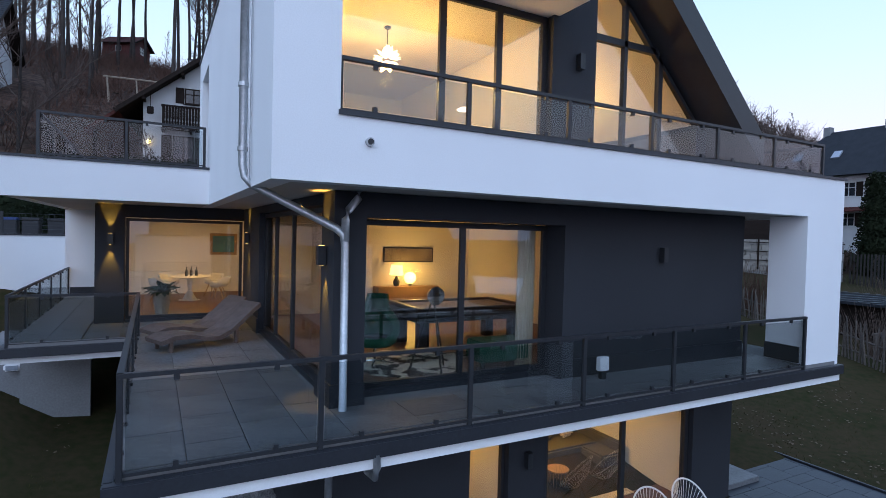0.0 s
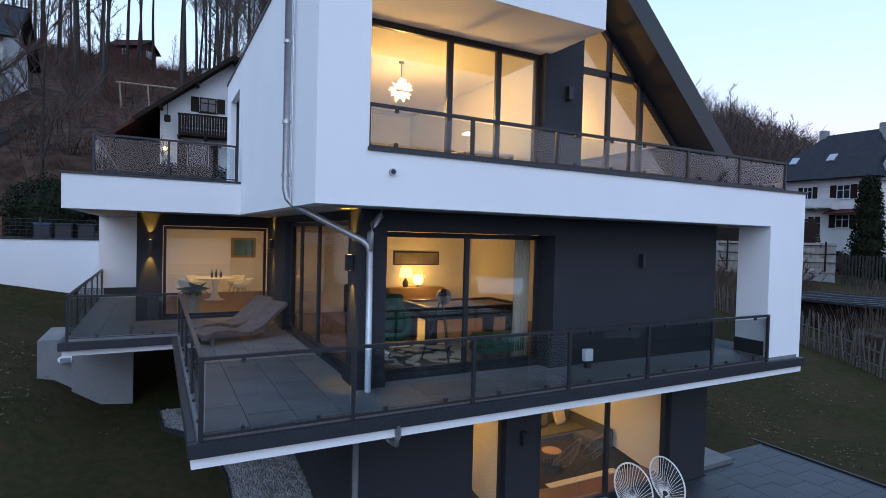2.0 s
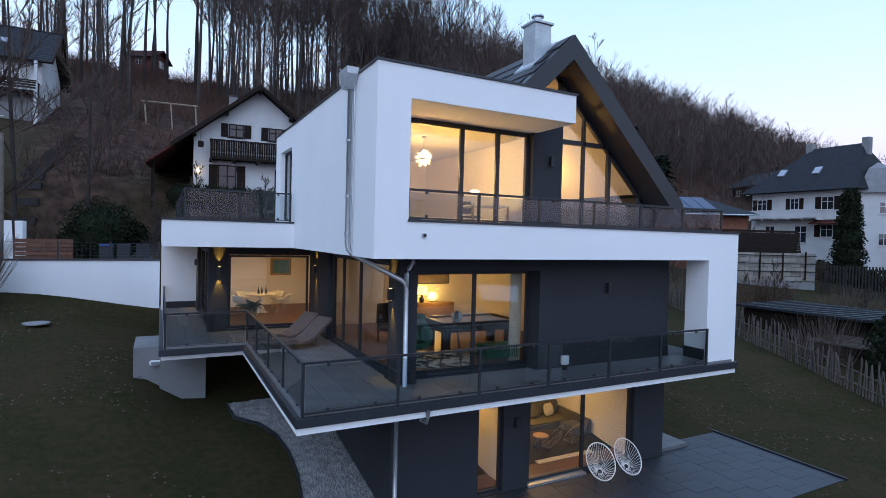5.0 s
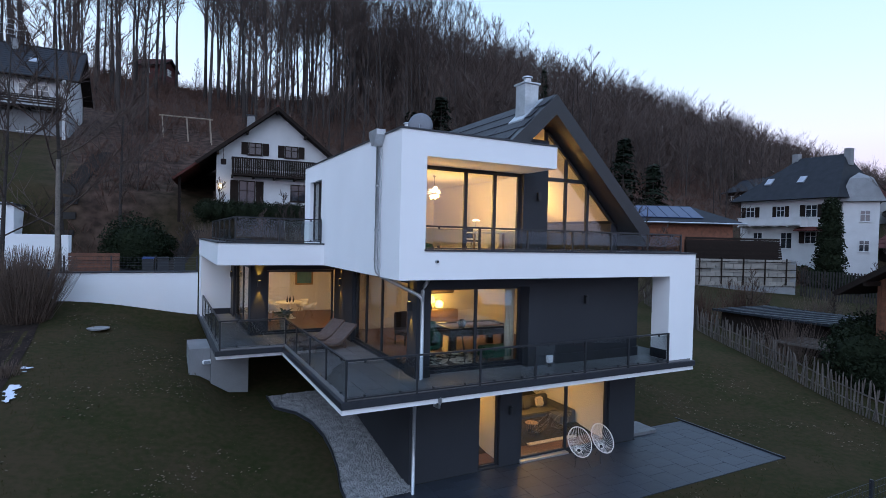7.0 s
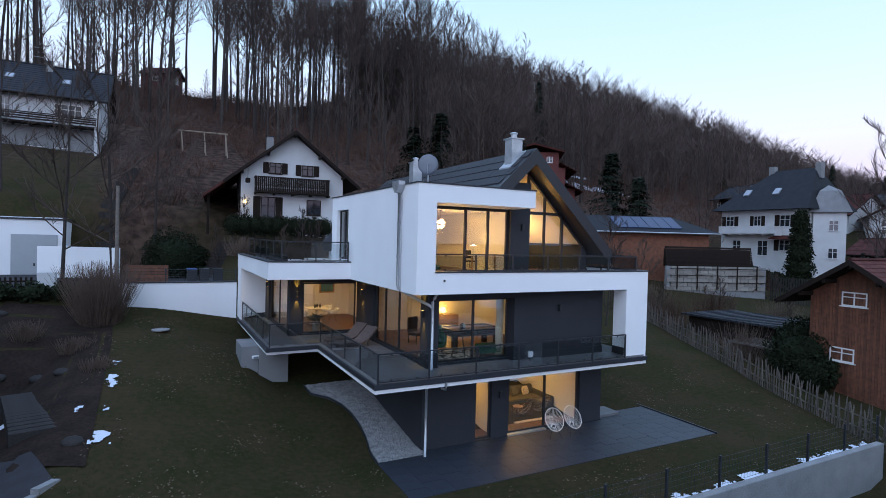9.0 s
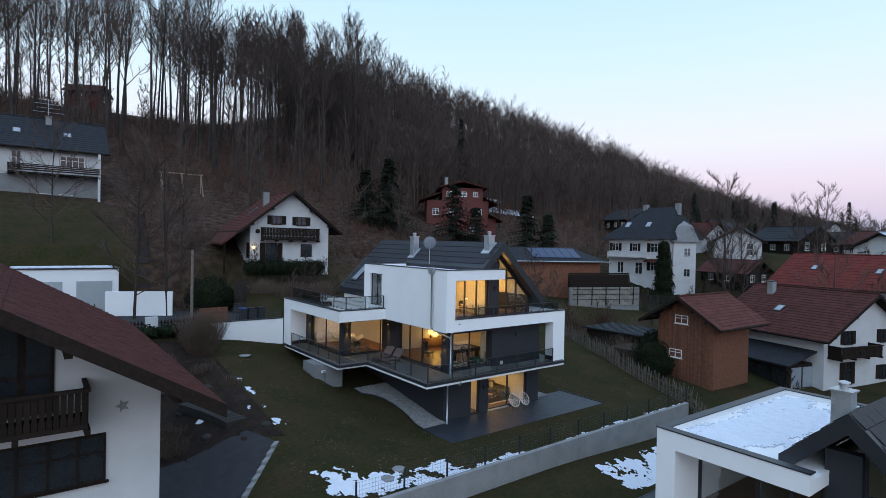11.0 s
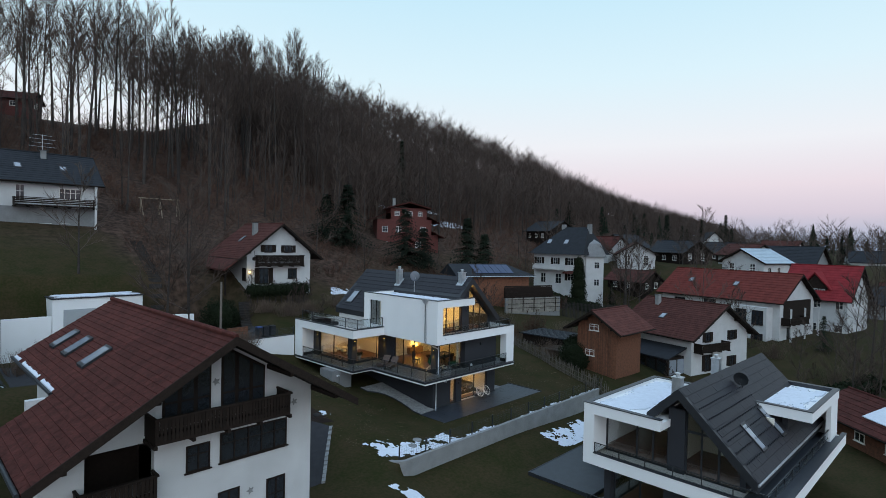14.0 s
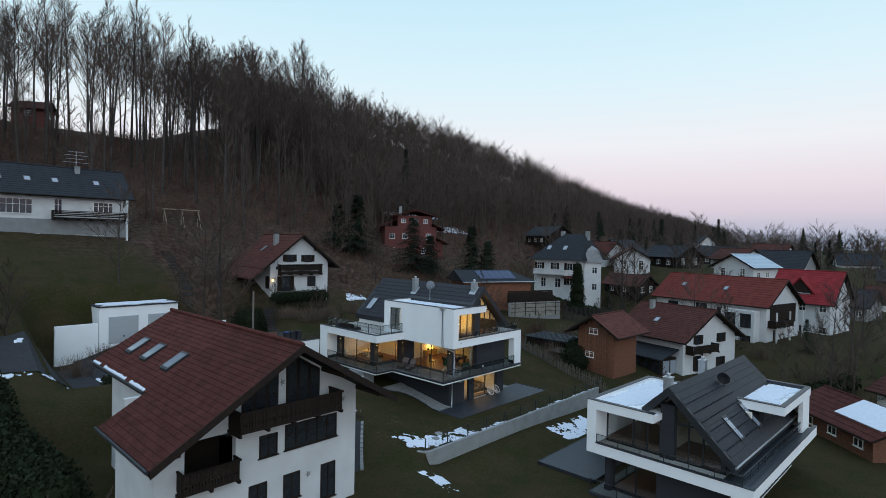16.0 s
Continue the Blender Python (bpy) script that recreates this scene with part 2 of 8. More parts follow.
def ground_z(x, y):
    yy = y - 0.12 * x
    far = smooth_step(120, 900, x)
    z = hill(yy) * (1 - 0.45 * far)
    # the town on the valley side lies level
    z += (smooth_step(25, 70, x) * (1 - smooth_step(0, 30, yy))) * max(0, (-1.0 - z)) * 0.8
    # the upper part of the village
    z += 8.5 * smooth_step(-4, 16, y + 0.35 * (x - 85)) * smooth_step(70, 95, x) * (1 - smooth_step(14, 40, yy))
    # the wooded hump of the ridge
    z += 15 * smooth_step(66, 125, yy) * smooth_step(18, 80, x) * (1 - smooth_step(110, 420, x)) * (1 - smooth_step(200, 500, yy))
    # the plot of the white house
    d = max(0, max(-1.5 - x, x - 15, -7 - y, y - 16))
    inside = 1 - smooth_step(0, 8, d)
    plot = -3.27 + max(0, y - 2.0) * (0.15 if x < 3 else 0.16)
    plot += 0.85 * smooth_step(4.5, 8.0, y) * (1 - smooth_step(10, 15, y)) * (1 - smooth_step(-4.4, -3.2, x))
    z = z * (1 - inside) + plot * inside
    # below the retaining wall and round the second modern house
    low = smooth_step(-10.3, -8.4, x) * (1 - smooth_step(17.5, 19.0, x)) if y < -5.75 else 0.0
    flat = smooth_step(-14, -6, x) * (1 - smooth_step(26, 36, x)) * smooth_step(-44, -36, y) * (1 - smooth_step(-7.5, -5.75, y))
    low = max(low, flat)
    z = z * (1 - low) + (-5.15 + 0.95 * smooth_step(-10, -6, y) * (1 - 0.5 * smooth_step(2, 16, x))) * low
    # level ground under the house with the red tiles
    d2 = max(0, max(-31 - x, x + 15, -12 - y, y - 9))
    k2 = 1 - smooth_step(0, 5, d2)
    z = z * (1 - k2) + (-3.25) * k2
    # yard in front of the garages
    d3 = max(0, max(-26 - x, x + 5, 19 - y, y - 32))
    k3 = 1 - smooth_step(0, 3, d3)
    z = z * (1 - k3) + (1.35 - 1.7 * (1 - smooth_step(-25, -18, x))) * k3
    z += 0.12 * noise.noise((x * 0.21, y * 0.21, 0)) * (1 - inside) * (1 - k2) * (1 - k3)
    return z


def terrain():
    xs = sorted(set([round(v, 2) for v in np.concatenate([np.arange(-40, 40, 1.0), np.geomspace(40, 2400, 46), -np.geomspace(40, 700, 22)])]))
    ys = sorted(set([round(v, 2) for v in np.concatenate([np.arange(-40, 40, 1.0), np.geomspace(40, 2400, 46), -np.geomspace(40, 900, 24), [-5.86, -5.66, 16.98, 17.2]])]))
    verts = [(x, y, ground_z(x, y)) for y in ys for x in xs]
    k = len(xs)
    faces = [(j * k + i, j * k + i + 1, (j + 1) * k + i + 1, (j + 1) * k + i) for j in range(len(ys) - 1) for i in range(k - 1)]
    me = bpy.data.meshes.new("ground")
    me.from_pydata(verts, [], faces)
    me.shade_smooth()
    me.materials.append(GROUND)
    return tagged(new("ground", me), "dull winter lawn and leaf-strewn hillside with brown patches", "ground", kind="structure")


def ground_material():
    """Dull lawn on the plots, brown leaf litter up the slope, with moss and snow-worn patches."""
    m = material("winter_lawn", (0.022, 0.025, 0.009), 0.95, second=(0.047, 0.034, 0.018), scale=0.42, fine=5.0, bump=0.12, spec=0.05)
    n, l = m.node_tree.nodes, m.node_tree.links
    b = n["Principled BSDF"]
    base = b.inputs["Base Color"].links[0].from_socket
    geo, sep = n.new("ShaderNodeNewGeometry"), n.new("ShaderNodeSeparateXYZ")
    l.new(geo.outputs["Position"], sep.inputs[0])
    mx = n.new("ShaderNodeMath")
    mx.operation, mx.inputs[1].default_value = "MULTIPLY_ADD", -0.12
    l.new(sep.outputs["X"], mx.inputs[0])
    l.new(sep.outputs["Y"], mx.inputs[2])
    ns = n.new("ShaderNodeTexNoise")
    ns.inputs["Scale"].default_value, ns.inputs["Detail"].default_value = 0.09, 5
    l.new(geo.outputs["Position"], ns.inputs["Vector"])
    ad = n.new("ShaderNodeMath")
    ad.operation, ad.inputs[1].default_value = "MULTIPLY_ADD", 40.0
    l.new(ns.outputs["Fac"], ad.inputs[0])
    l.new(mx.outputs[0], ad.inputs[2])
    # the mown garden of the long house reaches further up
    gx, gs = n.new("ShaderNodeMapRange"), n.new("ShaderNodeMath")
    gx.inputs["From Min"].default_value, gx.inputs["From Max"].default_value = -15, -10
    gx.inputs["To Min"].default_value, gx.inputs["To Max"].default_value = -20, 0
    l.new(sep.outputs["X"], gx.inputs["Value"])
    l.new(ad.outputs[0], gs.inputs[0])
    l.new(gx.outputs[0], gs.inputs[1])
    mr = n.new("ShaderNodeMapRange")
    mr.inputs["From Min"].default_value, mr.inputs["From Max"].default_value = 42, 62
    l.new(gs.outputs[0], mr.inputs["Value"])
    lit = n.new("ShaderNodeTexNoise")
    lit.inputs["Scale"].default_value, lit.inputs["Detail"].default_value = 1.3, 8
    l.new(geo.outputs["Position"], lit.inputs["Vector"])
    lr = n.new("ShaderNodeValToRGB")
    lr.color_ramp.elements[0].position, lr.color_ramp.elements[1].position = 0.38, 0.66
    lr.color_ramp.elements[0].color, lr.color_ramp.elements[1].color = (0.030, 0.020, 0.016, 1), (0.092, 0.058, 0.043, 1)
    l.new(lit.outputs["Fac"], lr.inputs["Fac"])
    mix = n.new("ShaderNodeMix")
    mix.data_type = "RGBA"
    l.new(mr.outputs[0], mix.inputs["Factor"])
    l.new(base, mix.inputs["A"])
    l.new(lr.outputs["Color"], mix.inputs["B"])
    l.new(mix.outputs["Result"], b.inputs["Base Color"])
    return m


GROUND = ground_material()
terrain()


# ---- generic pieces ----
def rail(parent, p0, p1, z, height, stops, clamps=2, bottom=0.10):
    """A glass railing from p0 to p1; stops are the fractions where its posts stand."""
    p0, p1 = Vector((*p0, z)), Vector((*p1, z))
    d = p1 - p0
    L, ang = d.length, math.atan2(d.y, d.x)
    m = Matrix.Translation(p0) @ Matrix.Rotation(ang, 4, "Z")
    top = part("handrail", boxes((-0.025, -0.03, height - 0.045, L + 0.025, 0.03, height), bevel=0.004), FRAME, parent)
    top.matrix_basis = m
    low = part("bottom_rail", boxes((0, -0.018, bottom - 0.05, L, 0.018, bottom - 0.015)), FRAME, parent)
    low.matrix_basis = m
    post = None
    for s in stops:
        mm = m @ Matrix.Translation((s * L, 0, 0))
        if post is None:
            post = part("post", boxes((-0.028, -0.022, bottom - 0.14, 0.028, 0.022, height - 0.045)), FRAME, parent)
            post.matrix_basis = mm
        else:
            share("post", post, parent, mm)
    clamp = None
    for a, b in zip(stops, stops[1:]):
        pane = part("pane", boxes((a * L + 0.045, -0.006, bottom, b * L - 0.045, 0.006, height - 0.075)), RAILGLASS, parent, "slightly tinted glass pane")
        pane.matrix_basis = m
        pane.visible_shadow = False
        for f in ((0.25, 0.75) if clamps == 2 else (0.5,)):
            for zz in (bottom - 0.02, height - 0.10):
                mm = m @ Matrix.Translation(((a + (b - a) * f) * L, 0, zz))
                if clamp is None:
                    clamp = part("clamp", boxes((-0.025, -0.02, 0, 0.025, 0.02, 0.06)), FRAME, parent)
                    clamp.matrix_basis = mm
                else:
                    share("clamp", clamp, parent, mm)


def lattice(xs, zs, ya, yb):
    """One connected frame: bars along every second strip of xs and zs, holes between them."""
    bm = bmesh.new()
    va = {(i, k): bm.verts.new((x, ya, z)) for i, x in enumerate(xs) for k, z in enumerate(zs)}
    vb = {(i, k): bm.verts.new((x, yb, z)) for i, x in enumerate(xs) for k, z in enumerate(zs)}
    def solid(i, k):
        return 0 <= i < len(xs) - 1 and 0 <= k < len(zs) - 1 and not (i % 2 and k % 2)
    for i in range(len(xs) - 1):
        for k in range(len(zs) - 1):
            if solid(i, k):
                bm.faces.new((va[i, k], va[i + 1, k], va[i + 1, k + 1], va[i, k + 1]))
                bm.faces.new((vb[i, k + 1], vb[i + 1, k + 1], vb[i + 1, k], vb[i, k]))
                for (di, dk), (p, q) in {(-1, 0): ((i, k), (i, k + 1)), (1, 0): ((i + 1, k + 1), (i + 1, k)), (0, -1): ((i + 1, k), (i, k)), (0, 1): ((i, k + 1), (i + 1, k + 1))}.items():
                    if not solid(i + di, k + dk):
                        bm.faces.new((va[p], va[q], vb[q], vb[p]))
    bmesh.ops.recalc_face_normals(bm, faces=bm.faces[:])
    return bm


def window(parent, x0, x1, z0, z1, m, bars=(), rails=(), w=0.055, depth=0.07, frame_mat=None, pane_mat=None, name="window"):
    """A window in the local plane y=0, looking to -y, with uprights at bars and crossbars at rails."""
    f = lattice([x0, x0 + w] + [q for b in sorted(bars) for q in (b - w / 2, b + w / 2)] + [x1 - w, x1], [z0, z0 + w, z1 - w, z1], 0, depth)
    wn_ob = part(name, f, frame_mat or FRAME, parent)
    wn_ob.matrix_basis = m
    edges = [x0 + w] + [q for b in sorted(bars) for q in (b - w / 2, b + w / 2)] + [x1 - w]
    for a, b in zip(edges[::2], edges[1::2]):
        p = part("pane", boxes((a, depth * 0.45, z0 + w, b, depth * 0.55, z1 - w)), pane_mat or GLASS, wn_ob)
        p.visible_shadow = False
    return wn_ob


FACE_WEST = Matrix.Rotation(radians(-90), 4, "Z")   # local x runs to -y, the face looks to -x


def west(x, y):
    return Matrix.Translation((x, y, 0)) @ FACE_WEST


def slabs(tiles, thick=0.03):
    """Thin sloping tiles, each from its upper to its lower edge, as one bmesh."""
    bm = bmesh.new()
    for x0, z0, x1, z1, y0, y1 in tiles:
        v = [bm.verts.new(p) for p in ((x0, y0, z0), (x1, y0, z1), (x1, y1, z1), (x0, y1, z0), (x1, y0, z1 - thick), (x1, y1, z1 - thick))]
        up = x1 > x0
        for q in ((0, 1, 2, 3), (1, 4, 5, 2), (0, 4, 1), (3, 2, 5)):
            f = [v[i] for i in q]
            bm.faces.new(f if up else f[::-1])
    return bm


# ---- the white house ----
RX, RZ, SL = 5.55, 8.40, 0.965   # ridge and slope of the gable roof
EAVE = RZ - SL * 4.15


def roof_z(x):
    return RZ - SL * abs(x - RX)


def gable_slab(bm, x0, x1, y0, y1, t=0.62):
    prism(bm, [(x0, roof_z(x0)), (x1, roof_z(x1)), (x1, roof_z(x1) - t), (x0, roof_z(x0) - t)], "y", y0, y1)


def snow_patch(bm, x0, y0, x1, y1, z, t, seed):
    """A sheet of thawing snow with a ragged rim and holes."""
    n = 70
    g = {}
    for j in range(n + 1):
        for i in range(n + 1):
            g[i, j] = (x0 + (x1 - x0) * i / n, y0 + (y1 - y0) * j / n)
    for j in range(n):
        for i in range(n):
            u, v = (i + 0.5) / n, (j + 0.5) / n
            rim = min(u, 1 - u, v, 1 - v)
            k = noise.noise((u * 5 + seed * 7.3, v * 5, seed)) + 0.5 * noise.noise((u * 14, v * 14 + seed, seed))
            k += 0.45 * noise.noise((u * 33, v * 33, seed + 4.0))
            if rim * 3.2 + k * 0.8 > 0.13:
                a, b = g[i, j], g[i + 1, j + 1]
                e = 0.012 * noise.noise((a[0] * 3, a[1] * 3, seed))
                box(bm, a[0], a[1], z, b[0], b[1], z + t + e)


def modern_house(m, label, deck=True):
    H = thing("modern_house", label, "house", m, group="modern white houses")
    # terrace deck
    parts("terrace_slab", WHITE, H, (-1.42 if deck else 0.3, -0.06, -0.47, 11.05, 7.15, -0.20), (-3.60, 7.17, -0.47, 9.4, 17.0, -0.20), label="white rendered terrace slab")
    parts("deck_bed", JOINT, H, (-1.35 if deck else 0.4, -0.01, -0.20, 10.95, 7.2, -0.09), (-3.52, 7.12, -0.20, 9.3, 16.9, -0.092))
    parts("gutter_edge", CAP, H, (-1.46 if deck else 0.26, -0.13, -0.33, 11.07, -0.02, -0.15), (-1.46 if deck else 0.26, -0.02, -0.33, -1.36 if deck else 0.4, 7.00, -0.15), (-3.66, 7.00, -0.33, -1.36, 7.10, -0.15), (-3.66, 7.10, -0.33, -3.54, 16.95, -0.15), label="dark sheet-metal edge with a slotted gutter", bevel=0.012)
    # lower storey
    parts("lower_wall", DARK, H, (1.05, 1.45, -3.6, 3.38, 1.75, -0.47), (4.14, 1.45, -3.6, 4.92, 1.75, -0.47), (8.72, 1.45, -3.6, 9.95, 1.75, -0.47), (1.05, 1.75, -3.6, 1.35, 15.0, -0.47), (9.65, 1.75, -3.6, 9.95, 15.0, -0.47),
                             (3.38, 1.45, -3.6, 4.14, 1.75, -3.22), (4.92, 1.45, -3.6, 8.72, 1.75, -3.22), label="anthracite rendered wall of the garden storey")
    part("lower_room", boxes((1.35, 1.75, -3.3, 9.65, 7.0, -3.20), ), PARQUET, H, "red-brown wooden floor")
    parts("room_wall", ROOM, H, (1.35, 6.4, -3.2, 9.65, 6.6, -0.47), (8.9, 1.78, -3.2, 9.65, 6.4, -0.47), (1.35, 1.78, -3.2, 1.5, 6.4, -0.47), (4.3, 1.8, -3.2, 4.5, 5.2, -0.47), (2.3, 3.6, -3.2, 4.3, 3.7, -0.57), (1.5, 1.78, -0.56, 8.9, 6.4, -0.475))
    window(H, 3.40, 4.12, -3.22, -0.50, Matrix.Translation((0, 1.55, 0)))
    window(H, 4.94, 8.70, -3.22, -0.50, Matrix.Translation((0, 1.55, 0)), bars=(6.86,), w=0.10)
    part("sill", boxes((4.9, 1.36, -3.25, 6.86, 1.56, -3.19)), ZINC, H)
    # main storey walls
    parts("front_wall", DARK, H, (0.98, 1.0, -0.10, 1.42, 1.50, 2.75), (1.42, 1.0, 2.42, 4.80, 1.50, 2.75), (4.80, 1.0, -0.10, 9.45, 1.50, 2.75), (9.15, 1.5, -0.10, 9.45, 17, 2.75), label="anthracite rendered wall")
    parts("side_wall", DARK, H, (1.02, 6.80, -0.10, 1.30, 9.15, 2.75), (1.02, 1.50, 2.60, 1.30, 6.80, 2.75), (1.02, 1.50, -0.10, 1.30, 1.72, 2.60))
    parts("plinth", CAP, H, (0.95, 0.97, -0.10, 1.43, 1.0, 0.24), (4.78, 0.97, -0.10, 9.48, 1.0, 0.24), (0.95, 1.0, -0.10, 0.98, 1.72, 0.24), (0.99, 6.80, -0.10, 1.02, 9.12, 0.24))
    parts("dining_wall", DARK, H, (-2.26, 9.10, -0.10, -1.66, 9.70, 2.75), (-1.66, 9.12, 2.45, 1.02, 9.4, 2.75), (-2.26, 9.70, 2.55, -2.0, 15.5, 2.75), (-2.26, 14.6, -0.10, -2.0, 15.6, 2.75))
    part("white_end_wall", boxes((-3.60, 15.6, -0.25, -2.0, 16.95, 2.75)), WHITE, H)
    part("end_plinth", boxes((-3.45, 15.57, -0.10, -2.27, 15.597, 0.2)), CAP, H)
    window(H, 1.43, 4.79, 0.0, 2.41, Matrix.Translation((0, 1.44, 0)), bars=(3.16,), w=0.085)
    window(H, -6.78, -1.74, 0.0, 2.58, west(1.14, 0), bars=(-4.10, -5.6), w=0.08)
    window(H, -1.64, 1.0, 0.0, 2.43, Matrix.Translation((0, 9.25, 0)), bars=(), w=0.07)
    window(H, -14.58, -9.72, 0.0, 2.53, west(-2.14, 0), bars=(-12.2,), w=0.08)
    parts("threshold", CAP, H, (1.43, 1.36, -0.10, 4.79, 1.50, 0.0), (1.06, 1.72, -0.10, 1.20, 6.80, 0.0), (-1.64, 9.16, -0.10, 1.0, 9.34, 0.0), (-2.22, 9.72, -0.10, -2.06, 14.58, 0.0))
    # rooms of the main storey
    parts("room_floor", PARQUET, H, (1.32, 1.52, -0.03, 9.14, 9.4, 0.01), (-1.98, 9.4, -0.03, 9.14, 16.0, 0.012))
    parts("room_wall", ROOM, H, (1.35, 8.72, 0.01, 9.1, 8.85, 2.6), (7.6, 1.55, 0.01, 7.75, 8.72, 2.6), (4.86, 1.55, 0.01, 7.6, 1.62, 2.6),
                            (-1.98, 15.0, 0.012, 6.0, 15.15, 2.6), (2.5, 9.42, 0.012, 2.65, 15.0, 2.6))
    parts("room_ceiling", ROOM, H, (1.32, 1.52, 2.62, 9.14, 9.12, 2.74), (-1.98, 9.42, 2.62, 9.14, 16.0, 2.74))
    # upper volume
    parts("upper_floor_slab", SOFFIT, H, (0.25, 0.26, 2.76, 10.85, 17.0, 3.30), (-3.40, 7.33, 2.76, 0.0, 16.9, 3.20), label="soffit and balcony floor with shade in its colour")
    parts("upper_wall", WHITE, H, (0.0, 0.0, 2.75, 11.07, 0.26, 3.50), (0.0, 0.0, 3.50, 0.72, 1.60, 5.94), (0.0, 0.26, 2.75, 0.25, 1.60, 3.50),
                             (0.0, 1.60, 2.75, 0.25, 7.58, 5.94), (0.0, 7.58, 2.75, 0.25, 9.35, 3.60), (0.0, 9.35, 2.75, 0.25, 10.2, 5.94), (0.25, 9.95, 3.3, 3.5, 10.2, 5.94), label="white rendered upper storey")
    parts("upper_parapet", WHITE, H, (0.0, 0.0, 5.94, 4.92, 0.30, 6.58), (0.0, 0.30, 5.94, 0.30, 10.2, 6.58), (0.30, 9.9, 5.94, 3.6, 10.2, 6.58), (0.30, 0.30, 5.945, 4.92, 9.9, 6.38), label="white parapet of the flat roof")
    parts("parapet_cap", CAP, H, (-0.03, -0.03, 6.58, 4.95, 0.33, 6.625), (-0.03, 0.33, 6.58, 0.33, 10.23, 6.625), (0.33, 9.87, 6.58, 3.7, 10.23, 6.625))
    rs = bmesh.new()
    snow_patch(rs, 0.40, 0.45, 3.5, 9.7, 6.38, 0.05, 17)
    part("snow", rs, SNOW, H, "thin old snow")
    parts("band_cap", CAP, H, (0.70, -0.03, 3.50, 11.10, 0.29, 3.55), (10.82, 0.29, 3.50, 11.10, 17.0, 3.55), (-3.65, 7.04, 3.50, 0.0, 7.36, 3.55), (-3.65, 7.36, 3.50, -3.33, 16.95, 3.55), label="dark sheet-metal coping")
    part("right_band", boxes((10.85, 0.26, 2.75, 11.07, 17.0, 3.50)), WHITE, H)
    part("white_leg", boxes((9.83, 0.0, -0.20, 11.07, 0.72, 2.75)), WHITE, H, "white rendered corner pier")
    part("leg_plinth", boxes((9.80, 0.06, -0.05, 9.83, 0.72, 0.26)), CAP, H)
    parts("wing_band", WHITE, H, (-3.62, 7.07, 2.75, 0.0, 7.33, 3.50), (-3.62, 7.33, 2.75, -3.36, 16.95, 3.50), label="white rendered parapet of the roof terrace")
    window(H, -9.33, -7.60, 3.60, 5.94, west(0.14, 0), bars=(-8.5,), w=0.07)
    window(H, 0.72, 4.80, 3.32, 5.94, Matrix.Translation((0, 1.60, 0)), bars=(2.80, 3.83), w=0.11)
    parts("dark_pier", DARK, H, (4.80, 1.45, 3.30, 5.76, 1.85, roof_z(4.80) - 0.62), label="anthracite pier between the windows")
    # glazed gable
    g = bmesh.new()
    gx0, gx1 = 5.76, 9.0
    zt = lambda x: roof_z(x) - 0.70
    for a, b in ((5.76, 5.84), (6.62, 6.70), (7.55, 7.66)):
        prism(g, [(a, 3.32), (b, 3.32), (b, zt(b)), (a, zt(a))], "y", 1.62, 1.72)
    prism(g, [(gx0, zt(gx0) - 0.10), (gx1, zt(gx1) - 0.10), (gx1, zt(gx1)), (gx0, zt(gx0))], "y", 1.62, 1.72)
    box(g, 5.84, 1.62, 5.80, 7.55, 1.72, 5.92), box(g, 5.84, 1.62, 3.30, 9.0, 1.72, 3.38)
    gf = part("gable_window", g, FRAME, H, "triangular glazed gable in dark frames")
    for a, b, lo, hi in ((5.84, 6.62, 3.38, 5.80), (6.70, 7.55, 3.38, 5.80)):
        part("pane", boxes((a, 1.66, lo, b, 1.67, hi)), GLASS, gf).visible_shadow = False
    for out in ([(5.84, 5.92), (7.35, 5.92), (5.84, zt(5.84) - 0.1)], [(7.66, 3.38), (9.0, 3.38), (9.0, zt(9.0) - 0.1), (7.66, zt(7.66) - 0.1)]):
        pb = bmesh.new()
        prism(pb, out, "y", 1.66, 1.67)
        part("pane", pb, GLASS, gf).visible_shadow = False
    # gable roof
    for sx0, sx1, sy0, sy1 in ((RX, 9.75, 0.85, 17.0), (3.72, RX, 0.85, 10.2), (1.40, RX, 10.2, 17.0)):
        r = bmesh.new()
        gable_slab(r, sx0, sx1, sy0, sy1)
        part("roof", r, FRAME, H, "anthracite roof slope with a deep verge")
    tiles = []
    for side in (1, -1):
        rows = 11
        for j in range(rows):
            a, b = j * 4.25 / rows, (j + 1) * 4.25 / rows + 0.03
            x0, x1 = RX + side * a, RX + side * b
            ys = 0.93 if side == 1 or min(x0, x1) > 3.6 else 10.25
            k = int((16.9 - ys) / 0.42)
            for i in range(k):
                y0 = ys + i * 0.42 + (0.21 if j % 2 else 0)
                tiles.append((x0, roof_z(x0) + 0.012 + random.uniform(0, 0.006), x1, roof_z(x1) + 0.05 + random.uniform(0, 0.012), y0 + 0.006, min(y0 + 0.414, 16.95)))
    part("roof_tile", slabs(tiles), ROOFDARK, H, "dark interlocking tiles in courses")["kind"] = "stuff"
    part("knee_wall", boxes((8.7, 1.62, 3.3, 9.0, 16.8, 4.5)), DARK, H)
    parts("knee_wall", WHITE, H, (1.75, 10.2, 3.2, 2.0, 16.8, 4.6))
    gb = bmesh.new()
    prism(gb, [(2.0, 3.3), (9.0, 3.3), (9.0, zt(9.0)), (RX, zt(RX)), (2.0, zt(2.0))], "y", 16.6, 16.8)
    part("back_wall", gb, WHITE, H)
    parts("room_wall", ROOM, H, (0.3, 8.0, 3.3, 8.7, 8.15, 5.9), (4.9, 1.9, 3.3, 5.0, 8.0, 6.6))
    gi = bmesh.new()
